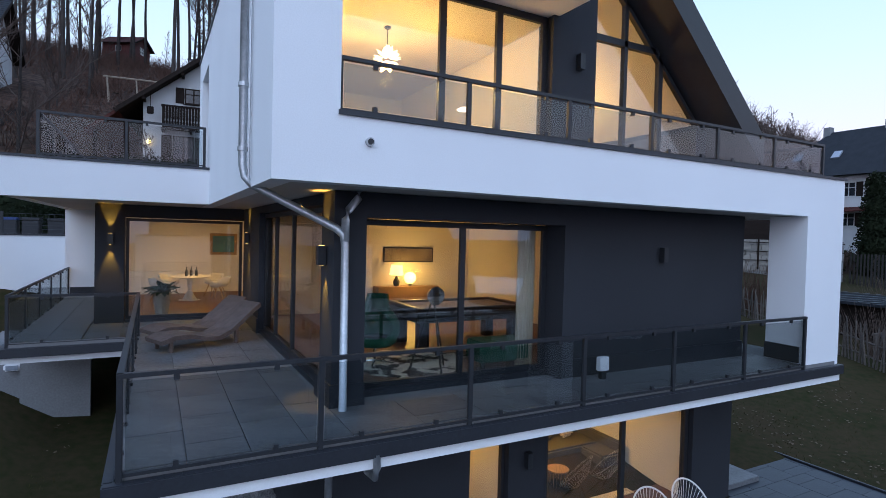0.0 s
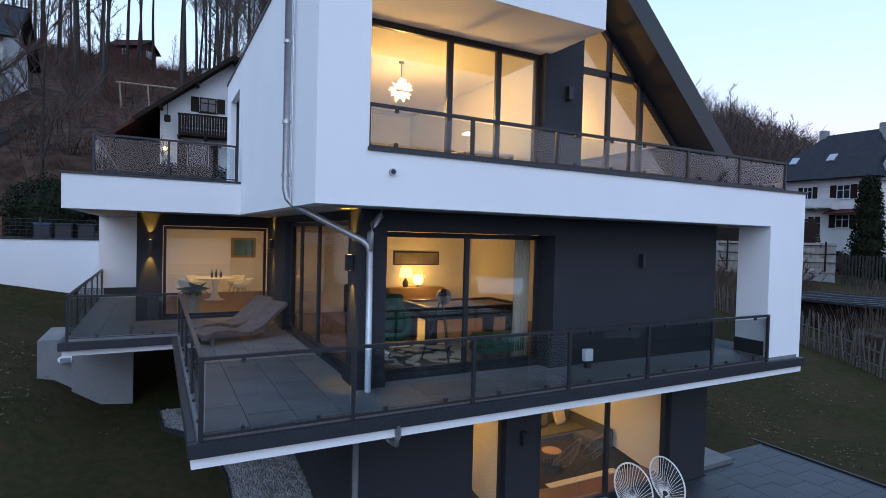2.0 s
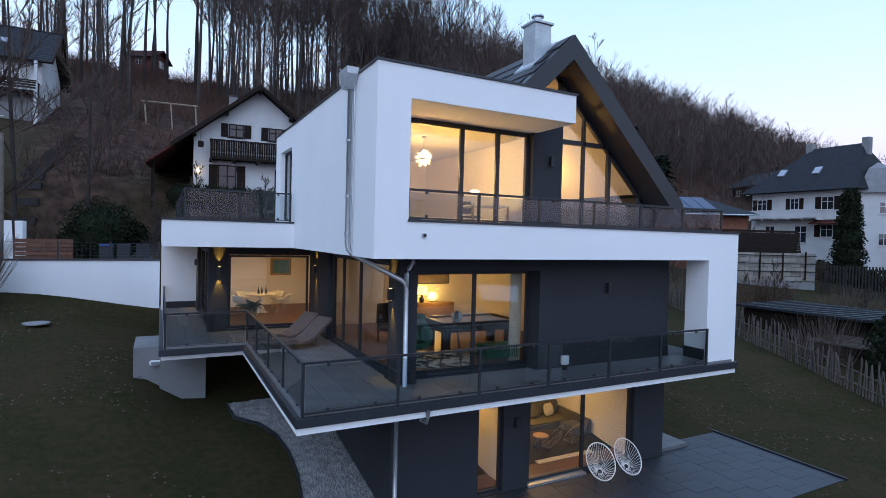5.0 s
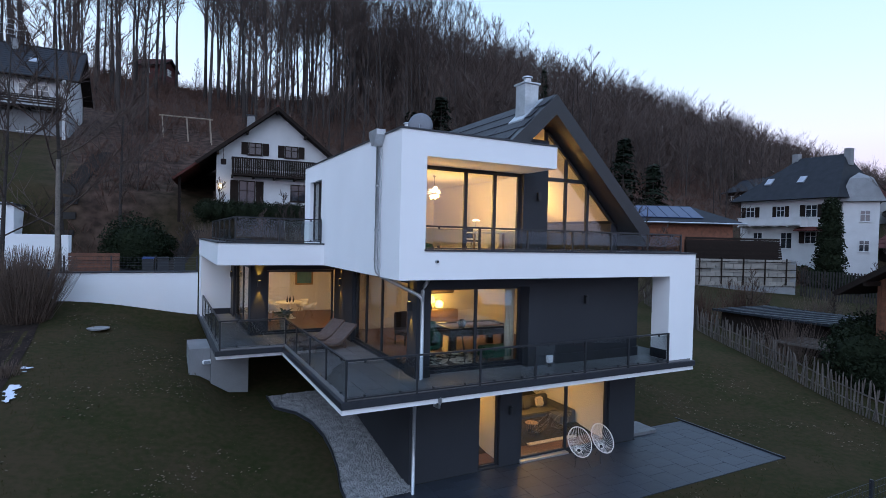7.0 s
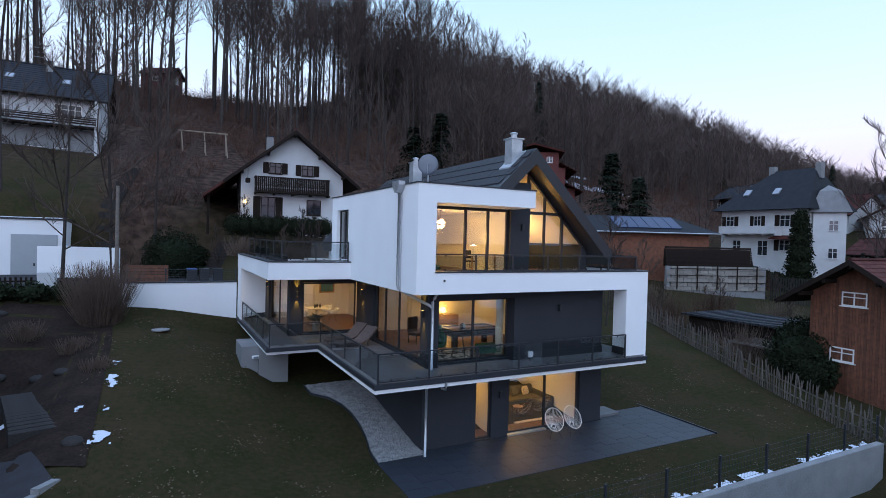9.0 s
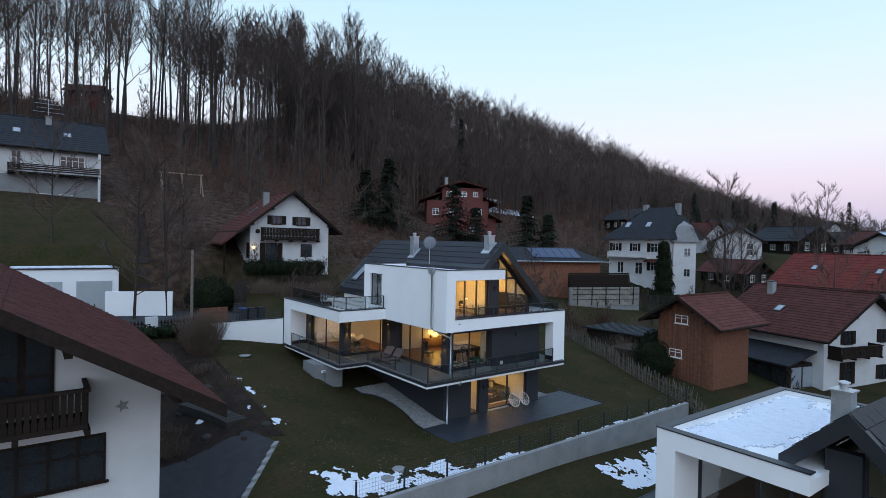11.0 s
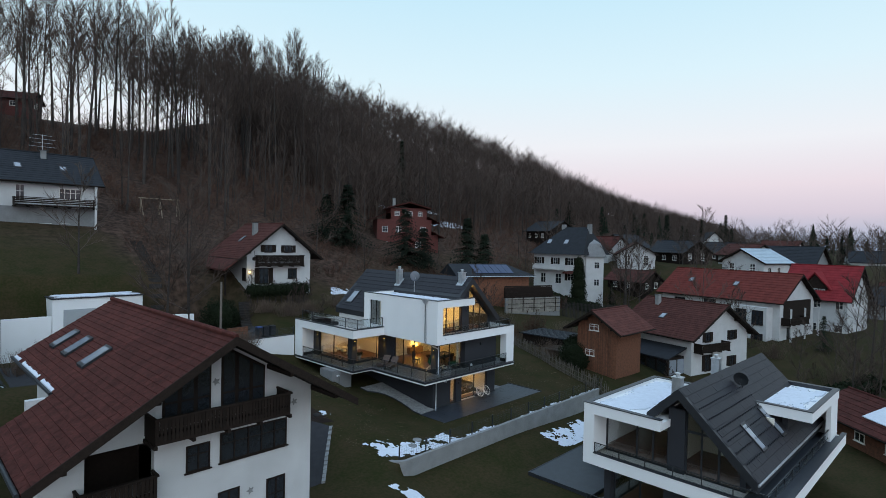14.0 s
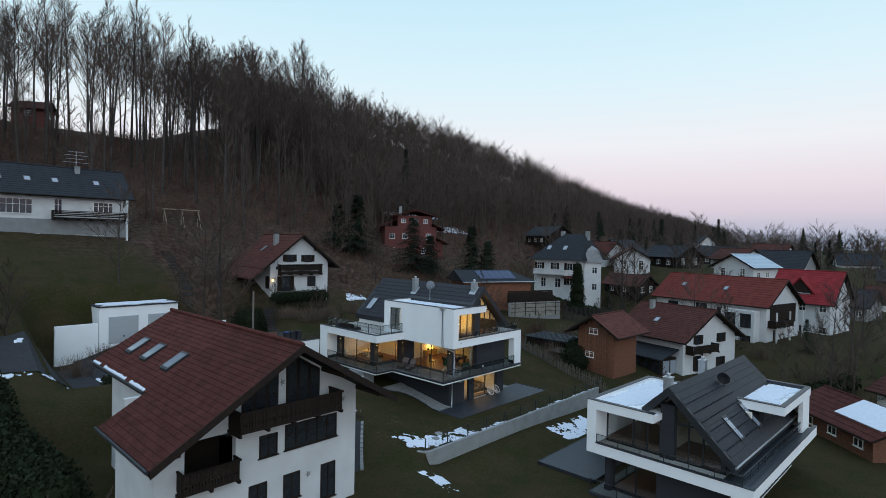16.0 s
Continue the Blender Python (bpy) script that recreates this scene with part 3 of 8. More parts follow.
    prism(gi, [(5.0, 3.3), (8.7, 3.3), (8.7, zt(8.7)), (RX, zt(RX)), (5.0, zt(5.0))], "y", 6.2, 6.35)
    part("room_wall", gi, ROOM, H)
    for a, c in ((RX, 8.7), (5.0, RX)):
        li = bmesh.new()
        prism(li, [(a, zt(a) - 0.02), (c, zt(c) - 0.02), (c, zt(c) - 0.06), (a, zt(a) - 0.06)], "y", 1.74, 6.2)
        part("ceiling_lining", li, ROOM, H, "warm white sloping ceiling")
    part("room_floor", boxes((0.3, 1.75, 3.30, 8.68, 8.0, 3.33)), PARQUET, H)
    part("room_ceiling", boxes((0.3, 1.75, 5.87, 4.85, 8.0, 5.94)), ROOM, H)
    # chimneys
    for cx, cy, top in ((5.12, 1.85, 9.15), (4.50, 10.1, 9.05)):
        c = part("chimney", boxes((cx - 0.26, cy - 0.26, roof_z(cx) - 0.2, cx + 0.26, cy + 0.26, top - 0.32), bevel=0.01), ZINC, H, "sheet-metal chimney casing")
        part("chimney_plate", boxes((cx - 0.31, cy - 0.31, top - 0.32, cx + 0.31, cy + 0.31, top - 0.27)), ZINC, c)
        cb = bmesh.new()
        tube(cb, [(cx, cy, top - 0.27), (cx, cy, top - 0.1)], 0.12, 12)
        tube(cb, [(cx, cy, top - 0.08), (cx, cy, top - 0.04), (cx, cy, top)], [0.17, 0.16, 0.04], 12)
        part("cowl", cb, ZINC, c, smooth=False)
        fl = bmesh.new()
        prism(fl, [(cx - 0.42, roof_z(cx - 0.42) + 0.075), (cx + 0.34, roof_z(cx + 0.34) + 0.075), (cx + 0.34, roof_z(cx + 0.34) + 0.02), (cx - 0.42, roof_z(cx - 0.42) + 0.02)], "y", cy - 0.4, cy + 0.4)
        part("flashing", fl, ZINC, c)
    # railings
    if deck:
        rail(H, (-1.32, -0.04), (9.80, -0.04), 0.0, 0.86, [(v + 1.32) / 11.12 for v in (-1.32, 0.56, 2.45, 4.32, 6.18, 7.98, 9.80)], bottom=-0.06)
        rail(H, (-1.32, 7.14), (-1.32, -0.04), 0.0, 0.86, [0, 0.25, 0.5, 0.75, 1.0], bottom=-0.06)
    else:
        rail(H, (0.36, -0.04), (9.86, -0.04), 0.0, 0.86, [(v - 0.36) / 9.5 for v in (0.36, 2.47, 4.34, 6.20, 8.00, 9.86)], bottom=-0.06)
    rail(H, (-3.50, 7.14), (-1.32, 7.14), 0.0, 0.86, [0, 1.0], bottom=-0.06)
    rail(H, (-3.50, 15.6), (-3.50, 7.14), 0.0, 0.86, [0, 0.2, 0.4, 0.6, 0.8, 1.0], bottom=-0.06)
    rail(H, (0.74, 0.10), (10.42, 0.10), 3.55, 0.62, [(v - 0.74) / 9.68 for v in (0.74, 2.40, 4.02, 5.66, 7.24, 8.83, 10.42)], bottom=0.06)
    rail(H, (10.42, 0.10), (10.42, 16.5), 3.55, 0.62, [0, 0.1, 0.2, 0.3, 0.4, 0.5, 0.6, 0.7, 0.8, 0.9, 1], bottom=0.06)
    return H


MAIN = modern_house(Matrix.Identity(4), "white rendered modern house with anthracite gable and lit windows")
TWIN = modern_house(pose(-2.06, -15.28, -4.85, 0, 0, -91.5), "white modern house with dark gable, unlit, snow on flat roofs", deck=False)


def twin_extras(H):
    """The second house has a flat-roofed box on its far side and roof windows."""
    parts("side_box", WHITE, H, (6.5, 8.7, 5.94, 10.6, 9.0, 6.58), (10.3, 9.0, 5.94, 10.6, 16.9, 6.58), (6.5, 9.0, 5.95, 10.3, 16.9, 6.36), (10.25, 14.6, 3.3, 10.55, 16.8, 5.94), (9.0, 16.5, 3.3, 10.25, 16.8, 5.94), label="white rendered side box")
    parts("side_cap", CAP, H, (6.45, 8.67, 6.58, 10.63, 9.03, 6.63), (10.27, 9.03, 6.58, 10.63, 16.95, 6.63))
    # Added dark box makes the open recess under the flat roof read as shaded.
    parts("recess_wall", DARK, H, (8.75, 9.6, 3.3, 9.1, 16.5, 5.94), label="dark box standing in for the shaded recess behind the roof terrace")
    parts("side_cap", CAP, H, (6.45, 9.03, 6.36, 6.9, 16.95, 6.42), (6.9, 16.55, 6.36, 10.27, 16.95, 6.63))
    dk = bmesh.new()
    box(dk, 9.1, 0.3, 3.305, 10.82, 16.5, 3.33)
    part("terrace_floor", dk, PATIO, H, "dark terrace decking")
    ds = bmesh.new()
    n = 18
    c = ds.verts.new((6.7, 8.28, roof_z(6.7) + 0.72))
    ring = [ds.verts.new((6.7 + 0.46 * math.cos(6.283 * q / n), 8.14 - 0.12 * math.sin(6.283 * q / n), roof_z(6.7) + 0.72 + 0.45 * math.sin(6.283 * q / n))) for q in range(n)]
    for q in range(n):
        ds.faces.new((ring[q], ring[(q + 1) % n], c))
    tube(ds, [(6.7, 8.5, roof_z(6.7)), (6.7, 8.45, roof_z(6.7) + 0.5), (6.7, 8.28, roof_z(6.7) + 0.72)], 0.03, 6)
    tube(ds, [(6.7, 8.2, roof_z(6.7) + 0.3), (6.7, 7.75, roof_z(6.7) + 0.6)], 0.015, 5)
    part("satellite_dish", ds, FRAME, H, "dark satellite dish on the roof")
    sn = bmesh.new()
    snow_patch(sn, 7.2, 9.4, 10.0, 16.2, 6.365, 0.06, 3)
    part("side_snow", sn, SNOW, H, "thin old snow")
    for y0, xa, xb in ((4.1, 7.9, 9.2), (8.0, 7.75, 9.25)):
        s = bmesh.new()
        for q0, q1, w0, w1 in ((xa, xb, y0, y0 + 0.09), (xa, xb, y0 + 0.75, y0 + 0.84), (xa, xa + 0.09, y0, y0 + 0.84), (xb - 0.09, xb, y0, y0 + 0.84)):
            prism(s, [(q0, roof_z(q0) + 0.02), (q1, roof_z(q1) + 0.02), (q1, roof_z(q1) + 0.14), (q0, roof_z(q0) + 0.14)], "y", w0, w1)
        rw = part("roof_window", s, FRAME, H, "roof window in a dark frame")
        p = bmesh.new()
        prism(p, [(xa + 0.09, roof_z(xa + 0.09) + 0.06), (xb - 0.09, roof_z(xb - 0.09) + 0.06), (xb - 0.09, roof_z(xb - 0.09) + 0.09), (xa + 0.09, roof_z(xa + 0.09) + 0.09)], "y", y0 + 0.09, y0 + 0.75)
        part("pane", p, SKYPANE, rw)
    sg = bmesh.new()
    for j in range(6):
        x = 6.6 + 0.5 * j
        for i in range(26):
            y = 1.2 + 0.3 * i + (0.15 if j % 2 else 0)
            box(sg, x, y, roof_z(x + 0.07) + 0.03, x + 0.07, y + 0.05, roof_z(x) + 0.10)
    o = part("snow_guard", sg, CAP, H, "small dark snow guards in rows on the roof")
    o["kind"] = "stuff"
    g = bmesh.new()
    tube(g, [(9.85, 0.8, 4.22), (9.85, 17.0, 4.22)], 0.07, 8)
    part("gutter", g, ZINC, H)


SKYPANE = material("roof_window_pane", (0.25, 0.28, 0.32), 0.06, spec=0.9)
twin_extras(TWIN)


def deck_tiles(parent, cells, mat, z, thick=0.03):
    """Paving slabs, each its own piece, sharing meshes by size."""
    made = {}
    for x0, y0, x1, y1 in cells:
        key = (round(x1 - x0, 2), round(y1 - y0, 2))
        m = Matrix.Translation((x0, y0, z + random.uniform(-0.002, 0.002)))
        if key not in made:
            made[key] = part("tile", boxes((0.005, 0.005, -thick, key[0] - 0.005, key[1] - 0.005, 0)), mat, parent)
            made[key].matrix_basis = m
        else:
            share("tile", made[key], parent, m)


def grid_cells(x0, y0, x1, y1, w, d, skip=lambda x, y: False):
    out, i = [], 0
    x = x0
    while x < x1 - 0.05:
        y = y0 - (d / 2 if i % 2 else 0)
        while y < y1 - 0.02:
            a, b, e = max(y, y0), min(y + d, y1), min(x + w, x1)
            if b - a > 0.05 and not skip((x + e) / 2, (a + b) / 2):
                out.append((x, a, e, b))
            y += d
        x += w
        i += 1
    return out


# fittings of the white house
def pipe(parent, name, pts, r=0.05, label=""):
    b = bmesh.new()
    tube(b, pts, r, 12)
    return part(name, b, ZINC, parent, label, smooth=True)


dp = pipe(MAIN, "downpipe", [(-0.09, 1.42, 6.32), (-0.09, 1.42, 3.02), (-0.06, 1.40, 2.88), (0.02, 1.36, 2.78), (0.98, 0.90, 2.26), (1.06, 0.86, 2.18), (1.08, 0.85, 2.05), (1.09, 0.84, -0.08)], 0.052, "zinc downpipe with a long diagonal bend")
hb = bmesh.new()
prism(hb, [(1.12, 6.72), (1.72, 6.72), (1.72, 6.58), (1.50, 6.30), (1.34, 6.30), (1.12, 6.58)], "x", -0.26, -0.005)
part("hopper", hb, ZINC, dp, "zinc rainwater hopper")
for z in (5.2, 4.0, 3.2):
    b = bmesh.new()
    tube(b, [(-0.09, 1.42, z), (-0.09, 1.42, z + 0.05)], 0.066, 12)
    part("bracket", b, ZINC, dp)
pipe(MAIN, "downpipe", [(1.26, 0.86, 2.76), (1.25, 0.86, 2.66), (1.12, 0.85, 2.50), (1.08, 0.85, 2.38), (1.08, 0.85, 2.1)], 0.052)
pipe(MAIN, "downpipe", [(0.95, 0.92, -0.40), (0.95, 0.92, -3.26)], 0.05)
pipe(MAIN, "spout", [(1.2, -0.09, -0.30), (1.2, -0.11, -0.45), (1.2, -0.05, -0.58), (1.2, 0.2, -0.60)], 0.045)
b = bmesh.new()
tube(b, [(-0.035, 1.28, 6.5), (-0.035, 1.28, 2.80)], 0.012, 6)
part("lightning_rod", b, ZINC, MAIN)
b = bmesh.new()
tube(b, [(1.06, -0.005, 3.23), (1.06, -0.05, 3.23)], 0.05, 14)
cam_ob = part("camera_housing", b, ZINC, MAIN, "small round security camera")
b = bmesh.new()
tube(b, [(1.06, -0.05, 3.23), (1.06, -0.065, 3.23)], 0.034, 14)
part("lens", b, FRAME, cam_ob)
# Added dark panel stands in for the shadow inside the gable loggia.
parts("gutter_slot", FRAME, MAIN, *[(x, -0.115, -0.152, x + 0.02, -0.035, -0.146) for x in np.arange(-1.3, 4.6, 0.085)])
rw = bmesh.new()
for q0, q1, w0, w1 in ((1.85, 3.2, 14.9, 15.0), (1.85, 3.2, 15.9, 16.0), (1.85, 1.95, 15.0, 15.9), (3.1, 3.2, 15.0, 15.9)):
    prism(rw, [(q0, roof_z(q0) + 0.02), (q1, roof_z(q1) + 0.02), (q1, roof_z(q1) + 0.14), (q0, roof_z(q0) + 0.14)], "y", w0, w1)
rwo = part("roof_window", rw, FRAME, MAIN)
p = bmesh.new()
prism(p, [(1.95, roof_z(1.95) + 0.06), (3.1, roof_z(3.1) + 0.06), (3.1, roof_z(3.1) + 0.09), (1.95, roof_z(1.95) + 0.09)], "y", 15.0, 15.9)
part("pane", p, SKYPANE, rwo)


def wall_lamp(x, y, z, facing, lit):
    """A slim up-and-down light on the wall; facing is the way it looks."""
    t = thing("wall_lamp", "slim anthracite up-and-down wall lamp" + (", lit warm yellow" if lit else ", switched off"), "lamp", Matrix.Translation((x, y, z)), group="wall lamps")
    dx, dy = facing
    w, d = 0.055, 0.06
    part("body", boxes((-w if dx == 0 else min(0, dx * 0.11), -w if dy == 0 else min(0, dy * 0.11), -0.13, w if dx == 0 else max(0, dx * 0.11), w if dy == 0 else max(0, dy * 0.11), 0.13), bevel=0.004), FRAME, t)
    if lit:
        c = (x + dx * 0.075, y + dy * 0.075)
        for s in (1, -1):
            part("lens", boxes((dx * 0.055 - 0.03, dy * 0.055 - 0.03, s * 0.131 - 0.002, dx * 0.055 + 0.03, dy * 0.055 + 0.03, s * 0.131 + 0.002)), BULB, t)
            lamp("spot", "SPOT", (*c, z + s * 0.15), 75, (1.0, 0.56, 0.06), 0.02, (c[0] - dx * 0.07, c[1] - dy * 0.07, z + s * 0.8), 44)


BULB = glow("lamp_glow", (1.0, 0.60, 0.12), 5.0)
wall_lamp(-1.95, 9.09, 1.93, (0, -1), True)
wall_lamp(1.01, 8.22, 2.02, (-1, 0), True)
wall_lamp(0.97, 1.35, 1.90, (-1, 0), True)
wall_lamp(7.05, 0.99, 1.96, (0, -1), False)
wall_lamp(5.36, 1.44, 5.24, (0, -1), False)
wall_lamp(-2.27, 14.9, 1.9, (-1, 0), True)
wall_lamp(4.5, 1.44, -1.5, (0, -1), False)

# outlet pillar on the deck
t = thing("outlet_pillar", "small white weatherproof socket box on the deck", "socket", Matrix.Translation((5.43, 0.72, -0.065)))
part("foot", boxes((-0.05, -0.04, 0, 0.05, 0.04, 0.14)), FRAME, t)
part("box", boxes((-0.10, -0.05, 0.14, 0.10, 0.05, 0.36), bevel=0.01), WHITE, t, "white plastic box")

# concrete light shaft and gravel under the wing
t = thing("concrete_shaft", "pale concrete shaft wall beneath the terrace slab", "wall", None, kind="structure")
parts("concrete_wall", GREYWALL, t, (-4.35, 9.2, -3.0, -3.62, 11.2, -0.45), (-3.62, 9.0, -3.2, -2.3, 9.25, -0.47), bevel=0.01)
for x, y, z in ((-3.75, 9.08, -1.0), (-2.5, 8.9, -0.75)):
    g = thing("bulkhead_lamp", "white bulkhead lamp under the terrace, off", "lamp", Matrix.Translation((x, y, z)), group="bulkhead lamps")
    part("housing", boxes((-0.16, -0.1, 0, 0.16, 0.08, 0.14), bevel=0.03), WHITE, g)
    part("diffuser", boxes((-0.11, -0.12, 0.02, 0.11, -0.101, 0.12)), SKYPANE, g)


def strip_on_ground(name, edges, mat, lift, label, category, kind="structure"):
    """A sheet laid on the ground between two edges."""
    bm = bmesh.new()
    rows, fine = [], []
    for (p0, q0), (p1, q1) in zip(edges, edges[1:]):
        n = max(1, int(math.dist(p0, p1) / 1.0))
        fine += [(tuple(a + (b - a) * k / n for a, b in zip(p0, p1)), tuple(a + (b - a) * k / n for a, b in zip(q0, q1))) for k in range(n)]
    for (xa, ya), (xb, yb) in fine + [edges[-1]]:
        rows.append([bm.verts.new((xa + (xb - xa) * k / 6, ya + (yb - ya) * k / 6, ground_z(xa + (xb - xa) * k / 6, ya + (yb - ya) * k / 6) + lift)) for k in range(7)])
    for r0, r1 in zip(rows, rows[1:]):
        for k in range(6):
            bm.faces.new((r0[k], r0[k + 1], r1[k + 1], r1[k]))
    bmesh.ops.recalc_face_normals(bm, faces=bm.faces[:])
    return tagged(part(name, bm, mat, None), label, category, kind=kind)


GE = [((-0.85, 1.0), (1.04, 1.0)), ((-0.75, 2.0), (1.04, 2.0)), ((-0.55, 3.0), (1.04, 3.0)), ((-0.45, 4.0), (1.04, 4.0)), ((-0.45, 5.0), (1.04, 5.0)), ((-0.6, 6.0), (1.04, 6.0)),
      ((-0.95, 6.8), (1.04, 7.0)), ((-1.6, 7.4), (1.04, 7.8)), ((-1.7, 8.4), (1.04, 8.5))]
strip_on_ground("gravel_strip", GE, GRAVEL, 0.05, "pale grey gravel drainage strip along the house", "gravel")
b = bmesh.new()
for _ in range(5200):
    (a0, _c), k = GE[0], random.random() * (len(GE) - 1.001)
    i, f = int(k), k % 1
    u = random.random()
    pa, pb = [[GE[i][s][c] * (1 - f) + GE[i + 1][s][c] * f for c in (0, 1)] for s in (0, 1)]
    x, y = pa[0] + (pb[0] - pa[0]) * u, pa[1] + (pb[1] - pa[1]) * u
    r = random.uniform(0.022, 0.05)
    z = ground_z(x, y) + 0.05
    v = [b.verts.new((x + r * math.cos(a) * random.uniform(0.7, 1.2), y + r * math.sin(a), z)) for a in (0.3, 1.9, 3.4, 5.0)]
    tp = b.verts.new((x, y, z + r * 0.9))
    for q in range(4):
        b.faces.new((v[q], v[(q + 1) % 4], tp))
tagged(part("gravel", b, GRAVEL, None), "loose pale grey pebbles", "gravel", kind="stuff")
b = bmesh.new()
for (pa, _), (pb, _) in zip(GE, GE[1:]):
    za, zb = ground_z(*pa), ground_z(*pb)
    prismv = [(pa[0], pa[1], za - 0.1), (pb[0], pb[1], zb - 0.1), (pb[0], pb[1], zb + 0.10), (pa[0], pa[1], za + 0.10)]
    q = [b.verts.new(p) for p in prismv] + [b.verts.new((p[0] - 0.04, p[1] - 0.02, p[2])) for p in prismv]
    for f in ((0, 1, 2, 3), (4, 7, 6, 5), (3, 2, 6, 7)):
        b.faces.new([q[i] for i in f])
tagged(part("lawn_edging", b, CAP, None), "dark metal lawn edging beside the gravel", "edging", kind="structure")
t = thing("manhole_cover", "round pale concrete manhole cover in the lawn", "manhole", Matrix.Translation((-7.6, 14.2, ground_z(-7.6, 14.2) + 0.02)))
b = bmesh.new()
tube(b, [(0, 0, 0), (0, 0, 0.05), (0, 0, 0.06)], [0.42, 0.42, 0.38], 20)
part("lid", b, CONCRETE, t)
for x, y in ((-6.7, -4.3), (-5.6, -3.6)):
    t = thing("manhole_cover", "round pale concrete shaft cover set in the lawn", "manhole", Matrix.Translation((x, y, ground_z(x, y) + 0.0)), group="shaft covers")
    b = bmesh.new()
    tube(b, [(0, 0, -0.2), (0, 0, 0.08), (0, 0, 0.10)], [0.33, 0.33, 0.30], 18)
    part("lid", b, CONCRETE, t)


# ---- furniture of the white house ----
RATTAN = material("grey_brown_weave", (0.115, 0.085, 0.075), 0.7, vary=0.3, scale=8, fine=60, bump=0.3, rand=0.1)
SHELL = material("white_shell_plastic", (0.74, 0.72, 0.68), 0.35, vary=0.04)
GREENFELT = material("dark_green_fabric", (0.008, 0.075, 0.040), 0.9, vary=0.2)
CLOTH = material("lilac_grey_cloth", (0.22, 0.20, 0.25), 0.9, vary=0.08)
BLACKWOOD = material("black_lacquer", (0.012, 0.011, 0.011), 0.3)
GREYSOFA = material("grey_sofa_fabric", (0.10, 0.095, 0.09), 0.95, vary=0.15, scale=12)
CREAM = material("cream_fabric", (0.62, 0.53, 0.40), 0.95, vary=0.08, scale=6, fine=60)
OAK = material("oak_wood", (0.32, 0.19, 0.09), 0.5, vary=0.2, scale=8)
CHROME = material("chrome", (0.7, 0.7, 0.7), 0.12, metal=1.0)
LEAF = material("pot_plant_leaf", (0.020, 0.050, 0.022), 0.5, vary=0.4)
SHADE = glow("lamp_shade_glow", (1.0, 0.62, 0.16), 3.0)
PORCELAIN = glow("pendant_glow", (1.0, 0.80, 0.50), 3.5)


def sun_lounger(x, y, ang):
    t = thing("sun_lounger", "grey-brown woven wave-shaped sun lounger", "lounger", pose(x, y, -0.06, 0, 0, ang), group="sun loungers")
    prof = [(0.0, 0.24), (0.25, 0.31), (0.55, 0.30), (0.85, 0.22), (1.1, 0.20), (1.35, 0.30), (1.6, 0.48), (1.85, 0.68), (2.0, 0.78)]
    b = bmesh.new()
    up = prof + [(px + 0.03, pz - 0.09) for px, pz in reversed(prof)]
    for (a, za), (c, zc) in zip(prof, prof[1:]):
        prism(b, [(a, za), (c, zc), (c + 0.02, zc - 0.08), (a + 0.02, za - 0.08)], "y", -0.33, 0.33)
    bmesh.ops.remove_doubles(b, verts=b.verts[:], dist=0.001)
    part("seat", b, RATTAN, t)
    leg = None
    for px, h in ((0.2, 0.22), (1.5, 0.34)):
        for s in (-0.27, 0.27):
            part("leg", boxes((px - 0.03, s - 0.03, 0, px + 0.03, s + 0.03, h)), RATTAN, t)


sun_lounger(-1.05, 5.35, 24)
sun_lounger(-1.15, 6.35, 26)

t = thing("potted_plant", "broad-leaved plant in a tall ribbed pale pot", "plant", Matrix.Translation((-0.85, 9.75, 0.012)))
b = bmesh.new()
tube(b, [(0, 0, 0), (0, 0, 0.25), (0, 0, 0.5), (0, 0, 0.56)], [0.15, 0.19, 0.21, 0.23], 14)
part("pot", b, material("ribbed_clay_pot", (0.30, 0.26, 0.21), 0.6, vary=0.2, scale=20), t)
b = bmesh.new()
for k in range(46):
    a, e, L = random.uniform(0, 6.3), random.uniform(0.1, 1.0), random.uniform(0.35, 0.6)
    d = Vector((math.cos(a) * math.cos(e), math.sin(a) * math.cos(e), math.sin(e)))
    s = Vector((-math.sin(a), math.cos(a), 0)) * 0.07
    o = Vector((0, 0, 0.55))
    v = [b.verts.new(p) for p in (o, o + d * L * 0.6 + s, o + d * L + Vector((0, 0, -0.12)), o + d * L * 0.6 - s)]
    b.faces.new(v)
part("leaves", b, LEAF, t)

t = thing("dining_table", "round white pedestal dining table", "table", Matrix.Translation((-0.05, 12.7, 0.012)))
b = bmesh.new()
tube(b, [(0, 0, 0.70), (0, 0, 0.73), (0, 0, 0.745)], [0.55, 0.62, 0.60], 28)
part("tabletop", b, SHELL, t)
b = bmesh.new()
tube(b, [(0, 0, 0), (0, 0, 0.03), (0, 0, 0.3), (0, 0, 0.70)], [0.32, 0.2, 0.05, 0.1], 18)
part("pedestal", b, SHELL, t)
for k in range(3):
    g = thing("bottle", "small dark bottle on the dining table", "bottle", Matrix.Translation((-0.15 + 0.14 * k, 12.65 + 0.1 * (k % 2), 0.757)), group="table bottles")
    b = bmesh.new()
    tube(b, [(0, 0, 0), (0, 0, 0.16), (0, 0, 0.2), (0, 0, 0.28)], [0.04, 0.04, 0.014, 0.014], 10)
    part("glass_body", b, BLACKWOOD, g)


